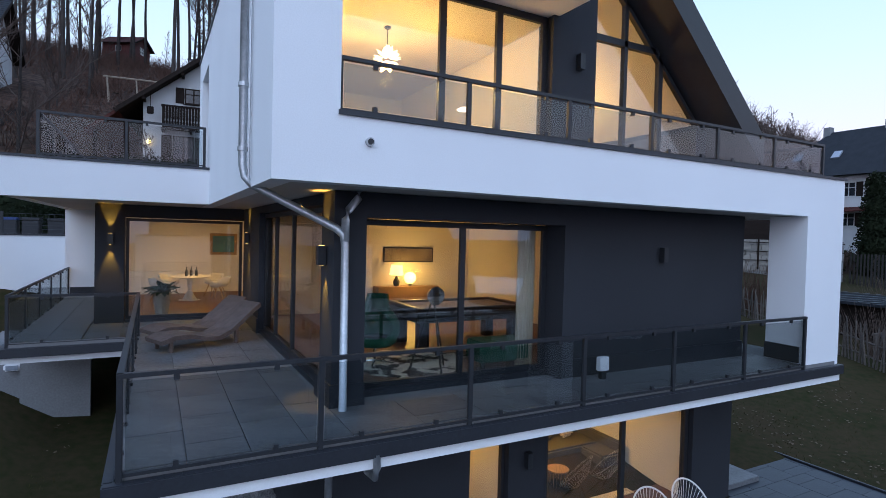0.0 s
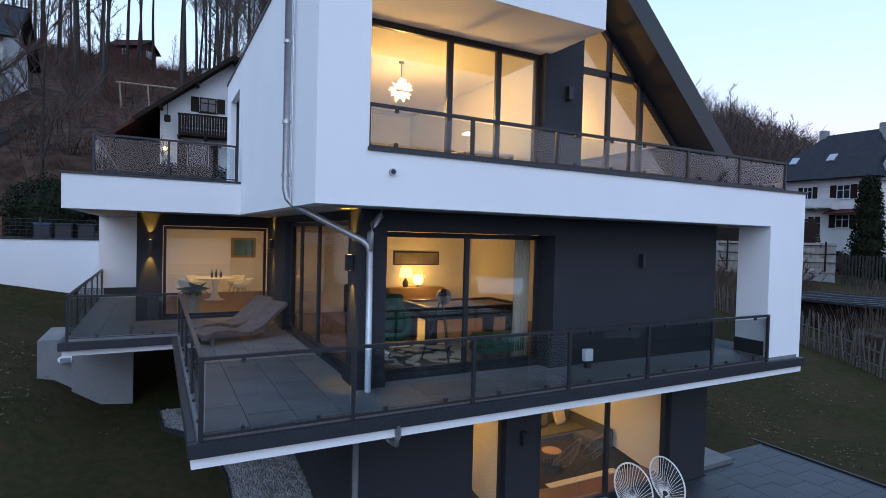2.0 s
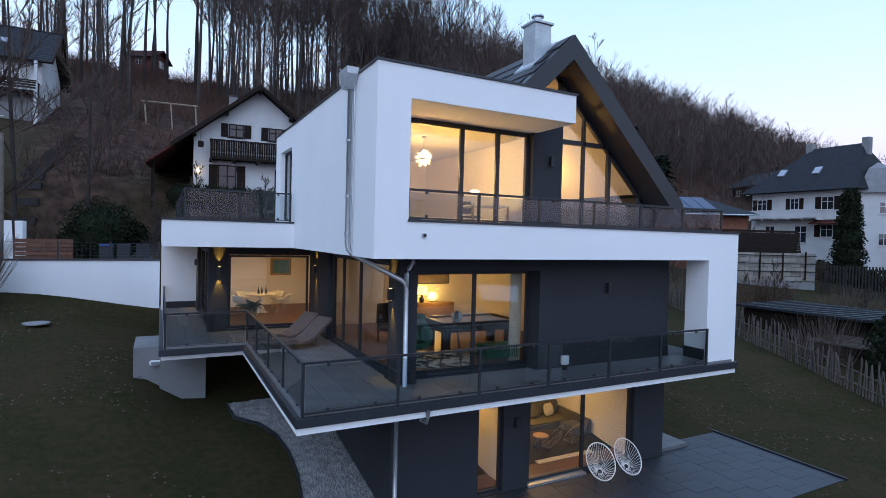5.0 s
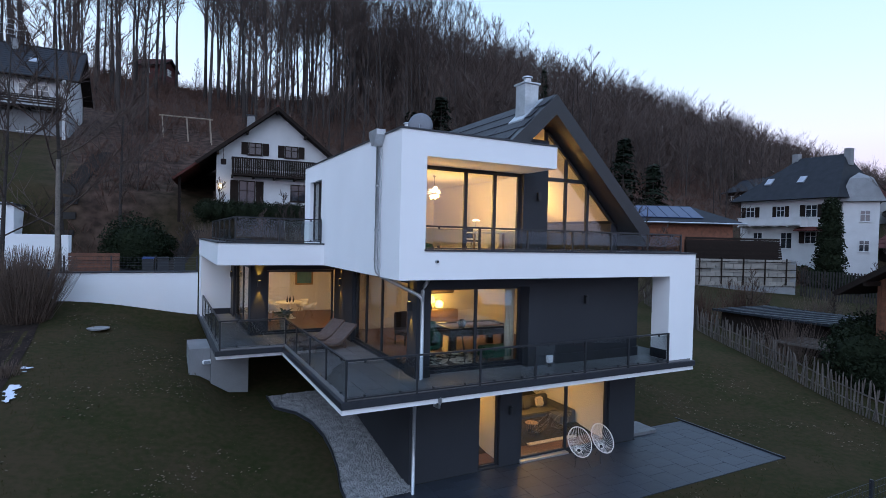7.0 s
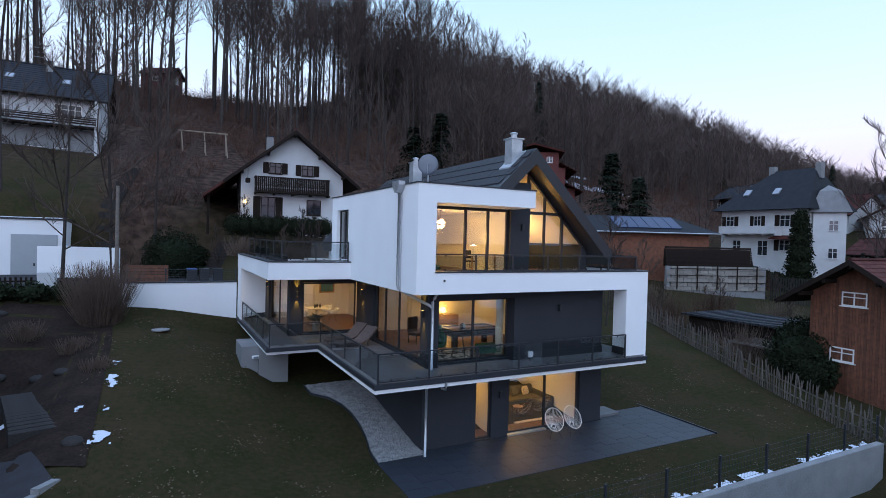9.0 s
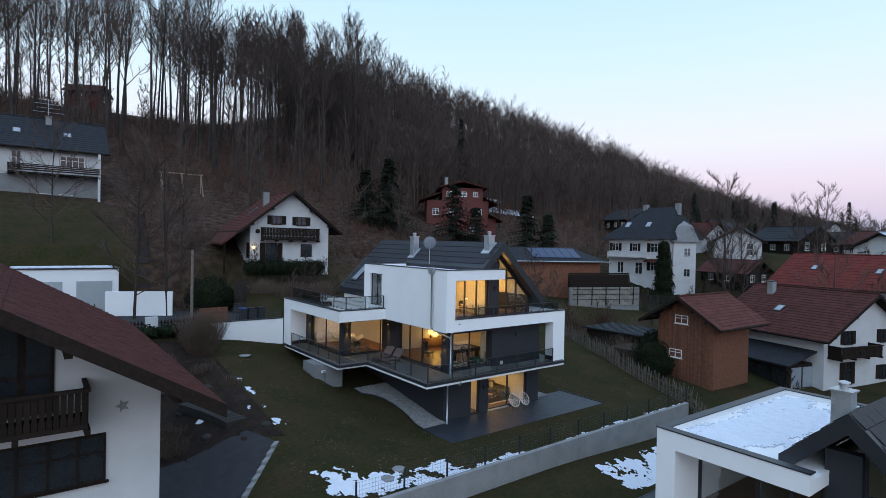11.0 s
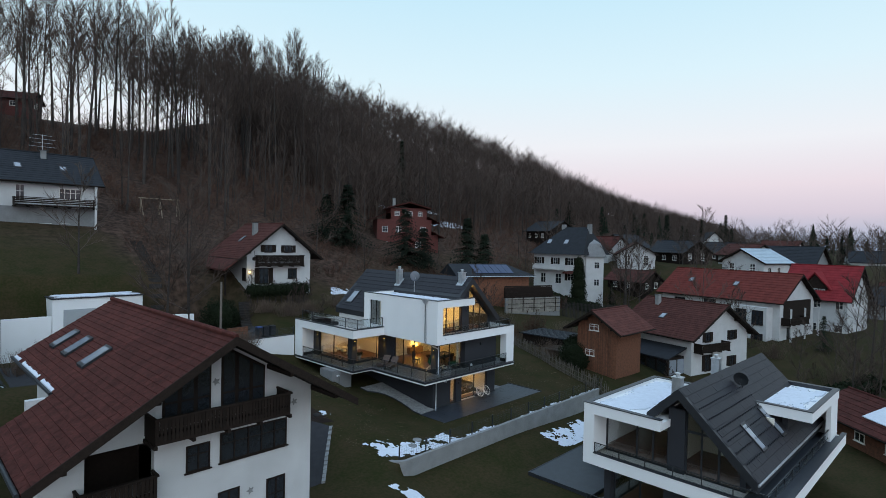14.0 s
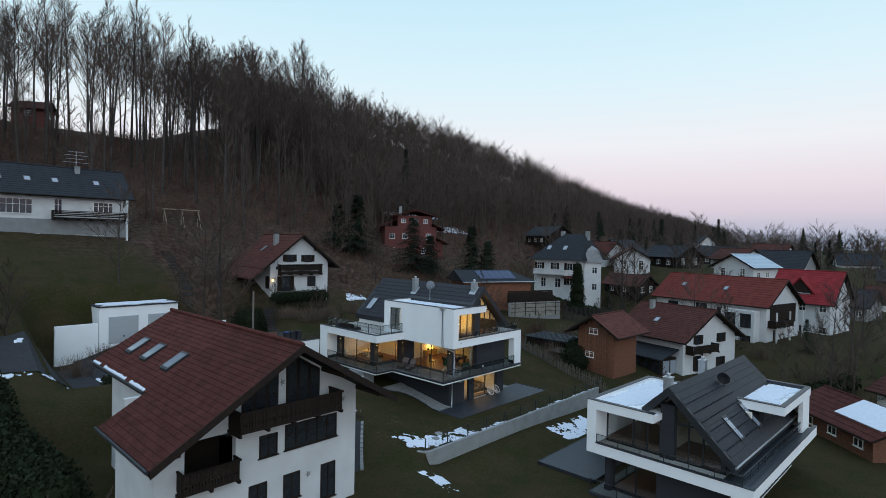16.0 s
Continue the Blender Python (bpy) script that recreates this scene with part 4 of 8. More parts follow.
def shell_chair(x, y, ang, proto=[]):
    if proto:
        return copy_thing(proto[0], pose(x, y, 0.012, 0, 0, ang))
    t = thing("dining_chair", "white moulded shell chair on thin wooden legs", "chair", pose(x, y, 0.012, 0, 0, ang), group="chairs round the dining table")
    b = bmesh.new()
    rows = []
    for j in range(7):
        u = j / 6
        zz, rr, back = 0.43 + 0.04 * u + 0.36 * max(0, u - 0.25), 0.10 + 0.17 * min(1, u * 2.2), u
        rows.append([b.verts.new((rr * math.cos(a) * 1.05, rr * math.sin(a) + 0.10 * max(0, math.sin(a)) * u, zz * 1.0 - (0.16 * u if math.sin(a) < 0.1 else 0))) for a in (2 * math.pi * k / 14 for k in range(14))])
    b.faces.new(rows[0][::-1])
    for r0, r1 in zip(rows, rows[1:]):
        for k in range(14):
            b.faces.new((r0[k], r0[(k + 1) % 14], r1[(k + 1) % 14], r1[k]))
    sh = part("seat_shell", b, SHELL, t, smooth=True)
    md = sh.modifiers.new("thickness", "SOLIDIFY")
    md.thickness = 0.012
    for sx in (-1, 1):
        for sy in (-1, 1):
            b = bmesh.new()
            tube(b, [(0.10 * sx, 0.08 * sy, 0.43), (0.22 * sx, 0.20 * sy, 0)], 0.013, 6)
            part("leg", b, OAK, t)
    proto.append(t)
    return t


for x, y, a in ((-0.85, 12.3, 120), (0.75, 12.3, -110), (-0.6, 13.5, 40), (0.7, 13.4, -40)):
    shell_chair(x, y, a)

t = thing("wall_picture", "framed picture with blue-green print on the wall", "picture", Matrix.Translation((1.15, 14.97, 1.7)))
part("frame", boxes((-0.45, 0, -0.38, 0.45, 0.03, 0.38)), OAK, t)
part("print", boxes((-0.36, -0.006, -0.29, 0.36, 0.0, 0.29)), material("blue_green_print", (0.10, 0.28, 0.30), 0.7, second=(0.05, 0.12, 0.2), scale=4), t)
t = thing("wall_shelf", "long white lowboard against the dining room wall", "sideboard", Matrix.Translation((-0.9, 14.75, 0.012)))
part("body", boxes((-0.9, -0.2, 0, 0.9, 0.2, 0.75), bevel=0.01), SHELL, t)

# living room
t = thing("cowhide_rug", "black and white cowhide rug on the parquet", "rug", Matrix.Translation((2.75, 2.55, 0.016)))
COW = material("cowhide", (0.62, 0.58, 0.48), 0.9, scale=1.6, fine=3.2)
cr = [x for x in COW.node_tree.nodes if x.type == "VALTORGB"][0]
cr.color_ramp.elements[0].color, cr.color_ramp.elements[0].position, cr.color_ramp.elements[1].position = (0.02, 0.016, 0.012, 1), 0.47, 0.50
b = bmesh.new()
rim = [b.verts.new((1.1 * math.cos(a) * (1 + 0.18 * math.sin(3 * a) + 0.1 * math.sin(7 * a)), 0.95 * math.sin(a) * (1 + 0.15 * math.cos(4 * a)), 0)) for a in (2 * math.pi * k / 40 for k in range(40))]
f = b.faces.new(rim)
ex = bmesh.ops.extrude_face_region(b, geom=[f])
bmesh.ops.translate(b, verts=[v for v in ex["geom"] if isinstance(v, bmesh.types.BMVert)], vec=(0, 0, 0.012))
part("hide", b, COW, t)


t = thing("egg_chair", "green upholstered egg-shaped swivel armchair", "armchair", pose(2.25, 2.75, 0.03, 0, 0, 150))
b = bmesh.new()
rings = []
for j in range(10):
    u = j / 9
    z = 0.30 + 0.85 * u
    r = 0.20 + 0.20 * math.sin(math.pi * min(1, u * 1.15 + 0.12))
    open_a = 0.55 + 1.0 * u
    rings.append([b.verts.new((r * math.cos(a) * 1.05, r * math.sin(a) * 0.95 - 0.12 * u, z - (0.12 if abs(k - 6) > 4 else 0) * u)) for k, a in enumerate(np.linspace(-math.pi / 2 - math.pi + open_a, -math.pi / 2 + math.pi - open_a, 13))])
for r0, r1 in zip(rings, rings[1:]):
    for k in range(12):
        b.faces.new((r0[k], r0[k + 1], r1[k + 1], r1[k]))
o = part("shell", b, GREENFELT, t, smooth=True)
md = o.modifiers.new("thickness", "SOLIDIFY")
md.thickness = 0.08
b = bmesh.new()
tube(b, [(0, 0, 0.30), (0, 0, 0.36), (0, 0, 0.44), (0, 0, 0.46)], [0.26, 0.36, 0.36, 0.26], 18)
part("cushion", b, GREENFELT, t, smooth=True)
b = bmesh.new()
tube(b, [(0, 0, 0.04), (0, 0, 0.30)], 0.025, 8)
for k in range(4):
    a = k * math.pi / 2
    tube(b, [(0, 0, 0.05), (0.32 * math.cos(a), 0.32 * math.sin(a), 0.01)], [0.025, 0.014], 6)
part("star_base", b, CHROME, t)

t = thing("tripod_lamp", "tripod floor lamp with a chrome spotlight head", "floor lamp", Matrix.Translation((2.95, 2.0, 0.012)))
for k in range(3):
    a = 0.5 + k * 2.094
    b = bmesh.new()
    tube(b, [(0.03 * math.cos(a), 0.03 * math.sin(a), 1.12), (0.36 * math.cos(a), 0.36 * math.sin(a), 0)], [0.014, 0.018], 6)
    part("leg", b, BLACKWOOD, t)
b = bmesh.new()
tube(b, [(0, 0.10, 1.22), (0, 0.05, 1.22), (0, -0.08, 1.22), (0, -0.10, 1.22)], [0.03, 0.10, 0.14, 0.15], 16)
part("head", b, CHROME, t)
b = bmesh.new()
tube(b, [(0, 0, 1.08), (0, 0, 1.14)], 0.03, 8)
part("hub", b, CHROME, t)

t = thing("pool_table", "black billiard table with lilac-grey cloth", "billiard table", Matrix.Translation((4.5, 3.9, 0.012)))
part("bed", boxes((-1.25, -0.7, 0.55, 1.25, 0.7, 0.76), bevel=0.02), BLACKWOOD, t)
part("cloth", boxes((-1.12, -0.57, 0.76, 1.12, 0.57, 0.785)), CLOTH, t)
parts("cushion_rail", BLACKWOOD, t, (-1.25, -0.7, 0.76, 1.25, -0.58, 0.83), (-1.25, 0.58, 0.76, 1.25, 0.7, 0.83), (-1.25, -0.58, 0.76, -1.13, 0.58, 0.83), (1.13, -0.58, 0.76, 1.25, 0.58, 0.83), bevel=0.01)
parts("leg", BLACKWOOD, t, *[(x - 0.1, y - 0.1, 0, x + 0.1, y + 0.1, 0.55) for x in (-1.05, 1.05) for y in (-0.5, 0.5)])
t = thing("upholstered_bench", "low dark green upholstered bench by the window", "bench", Matrix.Translation((4.2, 1.95, 0.012)))
part("seat", boxes((-0.5, -0.25, 0.1, 0.5, 0.25, 0.45), bevel=0.03), GREENFELT, t)
parts("leg", BLACKWOOD, t, *[(x - 0.03, y - 0.03, 0, x + 0.03, y + 0.03, 0.1) for x in (-0.42, 0.42) for y in (-0.18, 0.18)])
t = thing("sideboard", "low pale sideboard against the living room wall", "sideboard", Matrix.Translation((5.4, 8.45, 0.012)))
part("body", boxes((-0.95, -0.22, 0.10, 0.95, 0.22, 0.72), bevel=0.01), OAK, t)
parts("leg", BLACKWOOD, t, *[(x - 0.03, y - 0.03, 0, x + 0.03, y + 0.03, 0.1) for x in (-0.85, 0.85) for y in (-0.15, 0.15)])
t = thing("wall_picture", "long dark landscape picture over the sideboard", "picture", Matrix.Translation((5.55, 8.69, 1.62)))
part("frame", boxes((-0.80, 0, -0.22, 0.80, 0.025, 0.22)), BLACKWOOD, t)
part("print", boxes((-0.76, -0.006, -0.18, 0.76, 0, 0.18)), material("grey_landscape_print", (0.16, 0.13, 0.10), 0.8, vary=0.5, scale=3), t)
t = thing("table_lamp", "table lamp with a glowing yellow drum shade", "table lamp", Matrix.Translation((5.05, 8.4, 0.735)))
b = bmesh.new()
tube(b, [(0, 0, 0), (0, 0, 0.06), (0, 0, 0.14), (0, 0, 0.24), (0, 0, 0.34)], [0.07, 0.09, 0.10, 0.04, 0.015], 14)
part("base", b, BLACKWOOD, t, smooth=True)
b = bmesh.new()
tube(b, [(0, 0, 0.32), (0, 0, 0.60)], [0.20, 0.16], 20, caps=False)
part("shade", b, SHADE, t)
t = thing("globe_lamp", "bright round globe lamp on the sideboard", "table lamp", Matrix.Translation((5.45, 8.35, 0.735)))
b = bmesh.new()
bmesh.ops.create_icosphere(b, subdivisions=3, radius=0.17, matrix=Matrix.Translation((0, 0, 0.24)))
part("globe", b, glow("globe_glow", (1.0, 0.62, 0.10), 7.0), t, smooth=True)
b = bmesh.new()
tube(b, [(0, 0, 0), (0, 0, 0.08)], 0.06, 12)
part("foot", b, CHROME, t)
lamp("globe_light", "POINT", (5.42, 7.95, 1.15), 40, (1.0, 0.55, 0.10), 0.2)
t = thing("curtain", "pale floor-length curtain beside the big window", "curtain", Matrix.Translation((4.62, 1.62, 0.02)))
b = bmesh.new()
n = 24
va = [[b.verts.new((-0.22 + 0.36 * k / n, 0.10 + 0.035 * math.sin(k * 1.7), z)) for k in range(n + 1)] for z in (0.0, 2.5)]
for k in range(n):
    b.faces.new((va[0][k], va[0][k + 1], va[1][k + 1], va[1][k]))
o = part("fabric", b, CREAM, t, smooth=True)
o.modifiers.new("thickness", "SOLIDIFY").thickness = 0.006
t = thing("high_back_chair", "dark upholstered chair in the living room", "chair", pose(2.5, 5.2, 0.012, 0, 0, 20))
part("seat", boxes((-0.3, -0.3, 0.36, 0.3, 0.3, 0.48), bevel=0.03), BLACKWOOD, t)
part("backrest", boxes((-0.3, 0.22, 0.48, 0.3, 0.32, 1.15), bevel=0.03), BLACKWOOD, t)
parts("leg", BLACKWOOD, t, *[(x - 0.02, y - 0.02, 0, x + 0.02, y + 0.02, 0.36) for x in (-0.25, 0.25) for y in (-0.25, 0.25)])

# upper rooms
t = thing("pendant_lamp", "white petal-shaped glowing pendant lamp", "pendant lamp", Matrix.Translation((2.55, 3.25, 5.30)))
b = bmesh.new()
for k in range(54):
    a, e = random.uniform(0, 6.3), math.asin(random.uniform(-0.9, 1))
    d = Vector((math.cos(a) * math.cos(e), math.sin(a) * math.cos(e), math.sin(e)))
    s = d.cross(Vector((0, 0, 1)) if abs(d.z) < 0.9 else Vector((1, 0, 0))).normalized() * 0.055
    v = [b.verts.new(p) for p in (d * 0.09, d * 0.16 + s, d * 0.25, d * 0.16 - s)]
    b.faces.new(v)
part("petals", b, PORCELAIN, t)
b = bmesh.new()
tube(b, [(0, 0, 0.1), (0, 0, 0.57)], 0.008, 6)
tube(b, [(0, 0, 0.54), (0, 0, 0.57)], 0.06, 12)
part("cord", b, FRAME, t)
t = thing("desk", "pale desk behind the upper window", "desk", Matrix.Translation((4.1, 2.6, 3.33)))
part("top", boxes((-0.6, -0.35, 0.70, 0.6, 0.35, 0.74), bevel=0.005), SHELL, t)
parts("leg", OAK, t, *[(x - 0.025, y - 0.025, 0, x + 0.025, y + 0.025, 0.70) for x in (-0.55, 0.55) for y in (-0.3, 0.3)])
t = thing("desk_lamp", "small white desk lamp, lit", "desk lamp", Matrix.Translation((3.75, 2.6, 4.07)))
b = bmesh.new()
tube(b, [(0, 0, 0), (0, 0, 0.015), (0, 0, 0.02)], [0.08, 0.08, 0.01], 12)
tube(b, [(0, 0, 0.02), (0.02, 0, 0.38)], 0.008, 6)
part("stem", b, CHROME, t)
b = bmesh.new()
tube(b, [(0.02, 0, 0.42), (0.02, 0, 0.38), (0.02, 0, 0.36)], [0.05, 0.13, 0.12], 16)
part("shade", b, PORCELAIN, t)
t = thing("desk_chair", "dark desk chair at the upper desk", "chair", pose(4.0, 3.2, 3.33, 0, 0, 10))
part("seat", boxes((-0.23, -0.22, 0.42, 0.23, 0.22, 0.48), bevel=0.02), BLACKWOOD, t)
part("backrest", boxes((-0.22, 0.20, 0.55, 0.22, 0.25, 0.90), bevel=0.02), BLACKWOOD, t)
parts("leg", CHROME, t, *[(x - 0.015, y - 0.015, 0, x + 0.015, y + 0.015, 0.42) for x in (-0.2, 0.2) for y in (-0.18, 0.18)])
for k, (x, y) in enumerate(((1.1, 2.3), (1.75, 2.2))):
    g = thing("pouf", "round green floor pouf by the upper window", "pouf", Matrix.Translation((x, y, 3.33)), group="floor poufs")
    b = bmesh.new()
    tube(b, [(0, 0, 0), (0, 0, 0.08), (0, 0, 0.25), (0, 0, 0.34), (0, 0, 0.36)], [0.2, 0.27, 0.28, 0.2, 0.02], 18)
    part("cover", b, GREENFELT, g, smooth=True)

# garden room
t = thing("sofa", "grey corner sofa in the garden room", "sofa", Matrix.Translation((7.6, 4.5, -3.2)))
part("base", boxes((-1.1, -0.45, 0.12, 1.1, 0.45, 0.42), bevel=0.04), GREYSOFA, t)
part("backrest", boxes((-1.1, 0.30, 0.42, 1.1, 0.50, 0.85), bevel=0.05), GREYSOFA, t)
part("chaise", boxes((0.5, -1.2, 0.12, 1.1, -0.45, 0.42), bevel=0.04), GREYSOFA, t)
parts("armrest", GREYSOFA, t, (-1.25, -0.45, 0.12, -1.1, 0.5, 0.62), (1.1, -1.2, 0.12, 1.25, 0.5, 0.62), bevel=0.03)
for k, (x, mat, lab) in enumerate(((-0.8, CREAM, "cream cushion leaning on the sofa"), (-0.1, GREYSOFA, "grey checked cushion leaning on the sofa"), (0.55, CREAM, "patterned cream cushion leaning on the sofa"))):
    g = thing("cushion", lab, "cushion", pose(7.6 + x, 4.66, -2.57, -18, 0, 12 * (k - 1)), group="sofa cushions")
    part("cover", boxes((-0.22, -0.08, -0.2, 0.22, 0.08, 0.2), bevel=0.06), mat, g)
t = thing("rug", "cream rug on the red-brown floor", "rug", Matrix.Translation((7.0, 3.1, -3.2)))
part("pile", boxes((-1.0, -0.75, 0, 1.1, 0.7, 0.02), bevel=0.006), CREAM, t)
t = thing("basket_table", "wire basket side table with a wooden lid", "side table", Matrix.Translation((6.7, 3.2, -3.175)))
b = bmesh.new()
for k in range(16):
    a = 2 * math.pi * k / 16
    tube(b, [(0.16 * math.cos(a), 0.16 * math.sin(a), 0), (0.22 * math.cos(a), 0.22 * math.sin(a), 0.4)], 0.006, 4)
part("wire_basket", b, OAK, t)
b = bmesh.new()
tube(b, [(0, 0, 0.40), (0, 0, 0.425)], 0.24, 20)
part("lid", b, OAK, t)
t = thing("side_table", "round dark three-legged side table", "side table", Matrix.Translation((6.1, 3.7, -3.2)))
b = bmesh.new()
tube(b, [(0, 0, 0.55), (0, 0, 0.58)], 0.28, 20)
part("top", b, BLACKWOOD, t)
for k in range(3):
    a = k * 2.094
    b = bmesh.new()
    tube(b, [(0.08 * math.cos(a), 0.08 * math.sin(a), 0.55), (0.24 * math.cos(a), 0.24 * math.sin(a), 0)], 0.012, 6)
    part("leg", b, BLACKWOOD, t)


def string_chair(x, y, ang):
    t = thing("string_chair", "white oval string garden chair on thin steel legs", "garden chair", pose(x, y, -3.25, 0, 0, ang), group="string garden chairs")
    c, tilt = Vector((0, 0.05, 0.70)), radians(52)
    ux, uy = Vector((1, 0, 0)), Vector((0, math.cos(tilt), math.sin(tilt)))
    nn = ux.cross(uy)
    b = bmesh.new()
    ring = [c + ux * 0.38 * math.cos(a) + uy * 0.48 * math.sin(a) for a in (2 * math.pi * k / 36 for k in range(37))]
    tube(b, ring, 0.016, 6, caps=False)
    part("rim", b, SHELL, t)
    b = bmesh.new()
    hub = c - uy * 0.20 - nn * 0.22
    hubr = [hub + ux * 0.07 * math.cos(a) + uy * 0.06 * math.sin(a) for a in (2 * math.pi * k / 36 for k in range(37))]
    tube(b, hubr, 0.008, 5, caps=False)
    for k in range(36):
        m = (ring[k] + hubr[k]) / 2 - nn * 0.07
        tube(b, [ring[k], m, hubr[k]], 0.0055, 4, caps=False)
    part("strings", b, SHELL, t)
    for px, py in ((-0.26, -0.25), (0.26, -0.25), (0.0, 0.42)):
        b = bmesh.new()
        tube(b, [hub + Vector((px * 0.3, py * 0.2, 0)), (px, py, 0)], 0.012, 6)
        part("leg", b, FRAME, t)


string_chair(6.62, 0.55, -20)
string_chair(7.55, 0.50, -8)

# roof terrace furniture
t = thing("lounge_sofa", "dark outdoor sofa on the roof terrace", "sofa", Matrix.Translation((-2.2, 13.5, 3.2)))
part("seat", boxes((-0.5, -1.6, 0.1, 0.4, 1.6, 0.42), bevel=0.03), BLACKWOOD, t)
part("backrest", boxes((-0.7, -1.6, 0.1, -0.5, 1.6, 0.8), bevel=0.03), BLACKWOOD, t)
rail(MAIN, (-3.05, 7.20), (-0.10, 7.20), 3.55, 0.88, [0, 0.5, 1.0], bottom=0.08)
rail(MAIN, (-3.05, 16.5), (-3.05, 7.20), 3.55, 0.88, [0, 0.2, 0.4, 0.6, 0.8, 1.0], bottom=0.08)


def dish(x, y, z, r, ang, parent_z, label):
    t = thing("satellite_dish", label, "satellite dish", pose(x, y, parent_z, 0, 0, ang))
    b = bmesh.new()
    tube(b, [(0, 0, 0), (0, 0, z - parent_z)], 0.03, 8)
    part("mast", b, ZINC, t)
    b = bmesh.new()
    rows = []
    for j in range(5):
        u = j / 4 + 0.02
        rows.append([b.verts.new((r * u * math.cos(a), -0.12 + 0.18 * r * u * u - 0.1, z - parent_z + r * u * math.sin(a))) for a in (2 * math.pi * k / 20 for k in range(20))])
    b.faces.new(rows[0])
    for r0, r1 in zip(rows, rows[1:]):
        for k in range(20):
            b.faces.new((r0[k], r0[(k + 1) % 20], r1[(k + 1) % 20], r1[k]))
    o = part("reflector", b, DISHGREY, t, smooth=True)
    o.modifiers.new("thickness", "SOLIDIFY").thickness = 0.015
    b = bmesh.new()
    tube(b, [(0, -0.2, z - parent_z - r * 0.9), (0, -0.2 - r * 0.9, z - parent_z - 0.05)], 0.015, 6)
    part("feed_arm", b, ZINC, t)


DISHGREY = material("dish_grey", (0.13, 0.14, 0.16), 0.5)
dish(3.75, 7.0, 8.25, 0.48, -30, 6.45, "dark grey satellite dish on the roof")
t = None

# lamps in the rooms of the lit house
WARM = (1.0, 0.53, 0.10)
lamp("pendant_light", "POINT", (2.55, 3.25, 4.95), 185, (1.0, 0.55, 0.11), 0.15)
lamp("gable_light", "POINT", (6.9, 4.4, 5.0), 145, (1.0, 0.56, 0.12), 0.2)
lamp("living_light", "AREA", (4.0, 5.0, 2.58), 27, WARM, 1.2, (4.0, 5.0, 0))
lamp("dining_light", "AREA", (-0.1, 12.6, 2.58), 40, WARM, 1.2, (-0.1, 12.6, 0))
lamp("garden_light", "AREA", (6.8, 3.9, -0.62), 72, WARM, 1.2, (6.8, 3.9, -3))
lamp("hall_light", "AREA", (3.2, 2.9, -0.62), 24, WARM, 0.5, (3.2, 2.9, -3))

# tall column lamp by the glazed side door
t = thing("column_lamp", "lit column lamp with a round globe beside the glazed door", "floor lamp", Matrix.Translation((2.2, 10.15, 0.012)))
b = bmesh.new()
tube(b, [(0, 0, 0), (0, 0, 0.03)], 0.14, 16)
part("foot", b, CHROME, t)
b = bmesh.new()
tube(b, [(0, 0, 0.03), (0, 0, 0.50)], 0.05, 12)
part("column", b, glow("column_glow", (1.0, 0.62, 0.22), 5.0), t, "glowing pale column")
b = bmesh.new()
bmesh.ops.create_icosphere(b, subdivisions=3, radius=0.13, matrix=Matrix.Translation((0, 0, 0.63)))
part("globe", b, glow("column_globe_glow", (1.0, 0.62, 0.18), 26.0), t, "bright warm globe", smooth=True)
lamp("column_light", "POINT", (2.2, 9.95, 1.0), 22, (1.0, 0.55, 0.12), 0.12)


# ---- garden, walls and fences ----
t = thing("patio", "dark slate patio beside the garden storey", "patio", None, kind="structure")
part("patio_bed", boxes((-0.88, -1.92, -3.6, 13.3, 4.4, -3.285)), STEPSTONE, t)
parts("kerb", CAP, t, (13.3, -1.95, -3.6, 13.36, 4.44, -3.20), (9.96, 4.4, -3.6, 13.3, 4.46, -3.20))
part("step_block", boxes((9.97, 1.6, -3.25, 11.3, 2.6, -3.13), bevel=0.01), TILE, t)
PATIO_THING = t

rw = thing("retaining_wall", "long pale concrete retaining wall with a curved end", "wall", None, kind="structure")
part("wall_run", boxes((-8.5, -5.95, -6.2, 17.9, -5.68, -2.98), bevel=0.015), CONCRETE, rw)
b = bmesh.new()
arc_o, arc_i = [], []
for k in range(9):
    a = radians(270 - 11 * k)
    arc_o.append((-8.5 + 1.15 * math.cos(a), -4.80 + 1.15 * math.sin(a)))
    arc_i.append((-8.5 + 0.88 * math.cos(a), -4.80 + 0.88 * math.sin(a)))
prism(b, arc_o + arc_i[::-1], "z", -5.9, -3.0)
part("wall_curve", b, CONCRETE, rw)


def mesh_fence(p0, p1, n, z_of, height, label, mat=None):
    t = thing("wire_fence", label, "fence")
    pts = [(p0[0] + (p1[0] - p0[0]) * k / n, p0[1] + (p1[1] - p0[1]) * k / n) for k in range(n + 1)]
    post = None
    for x, y in pts:
        m = Matrix.Translation((x, y, z_of(x, y)))
        if post is None:
            post = part("post", boxes((-0.035, -0.035, -0.3, 0.035, 0.035, height + 0.05)), FRAME, t)
            post.matrix_basis = m
        else:
            share("post", post, t, m)
    for (xa, ya), (xb, yb) in zip(pts, pts[1:]):
        b = bmesh.new()
        za, zb = z_of(xa, ya), z_of(xb, yb)
        for k in range(6):
            h = 0.08 + (height - 0.1) * k / 5
            tube(b, [(xa, ya, za + h), (xb, yb, zb + h)], 0.006, 3, caps=False)
        L = math.hypot(xb - xa, yb - ya)
        for k in range(1, int(L / 0.16)):
            f = k * 0.16 / L
            x, y, z = xa + (xb - xa) * f, ya + (yb - ya) * f, za + (zb - za) * f
            tube(b, [(x, y, z + 0.06), (x, y, z + height)], 0.0045, 3, caps=False)
        part("mesh_panel", b, FRAME, t)


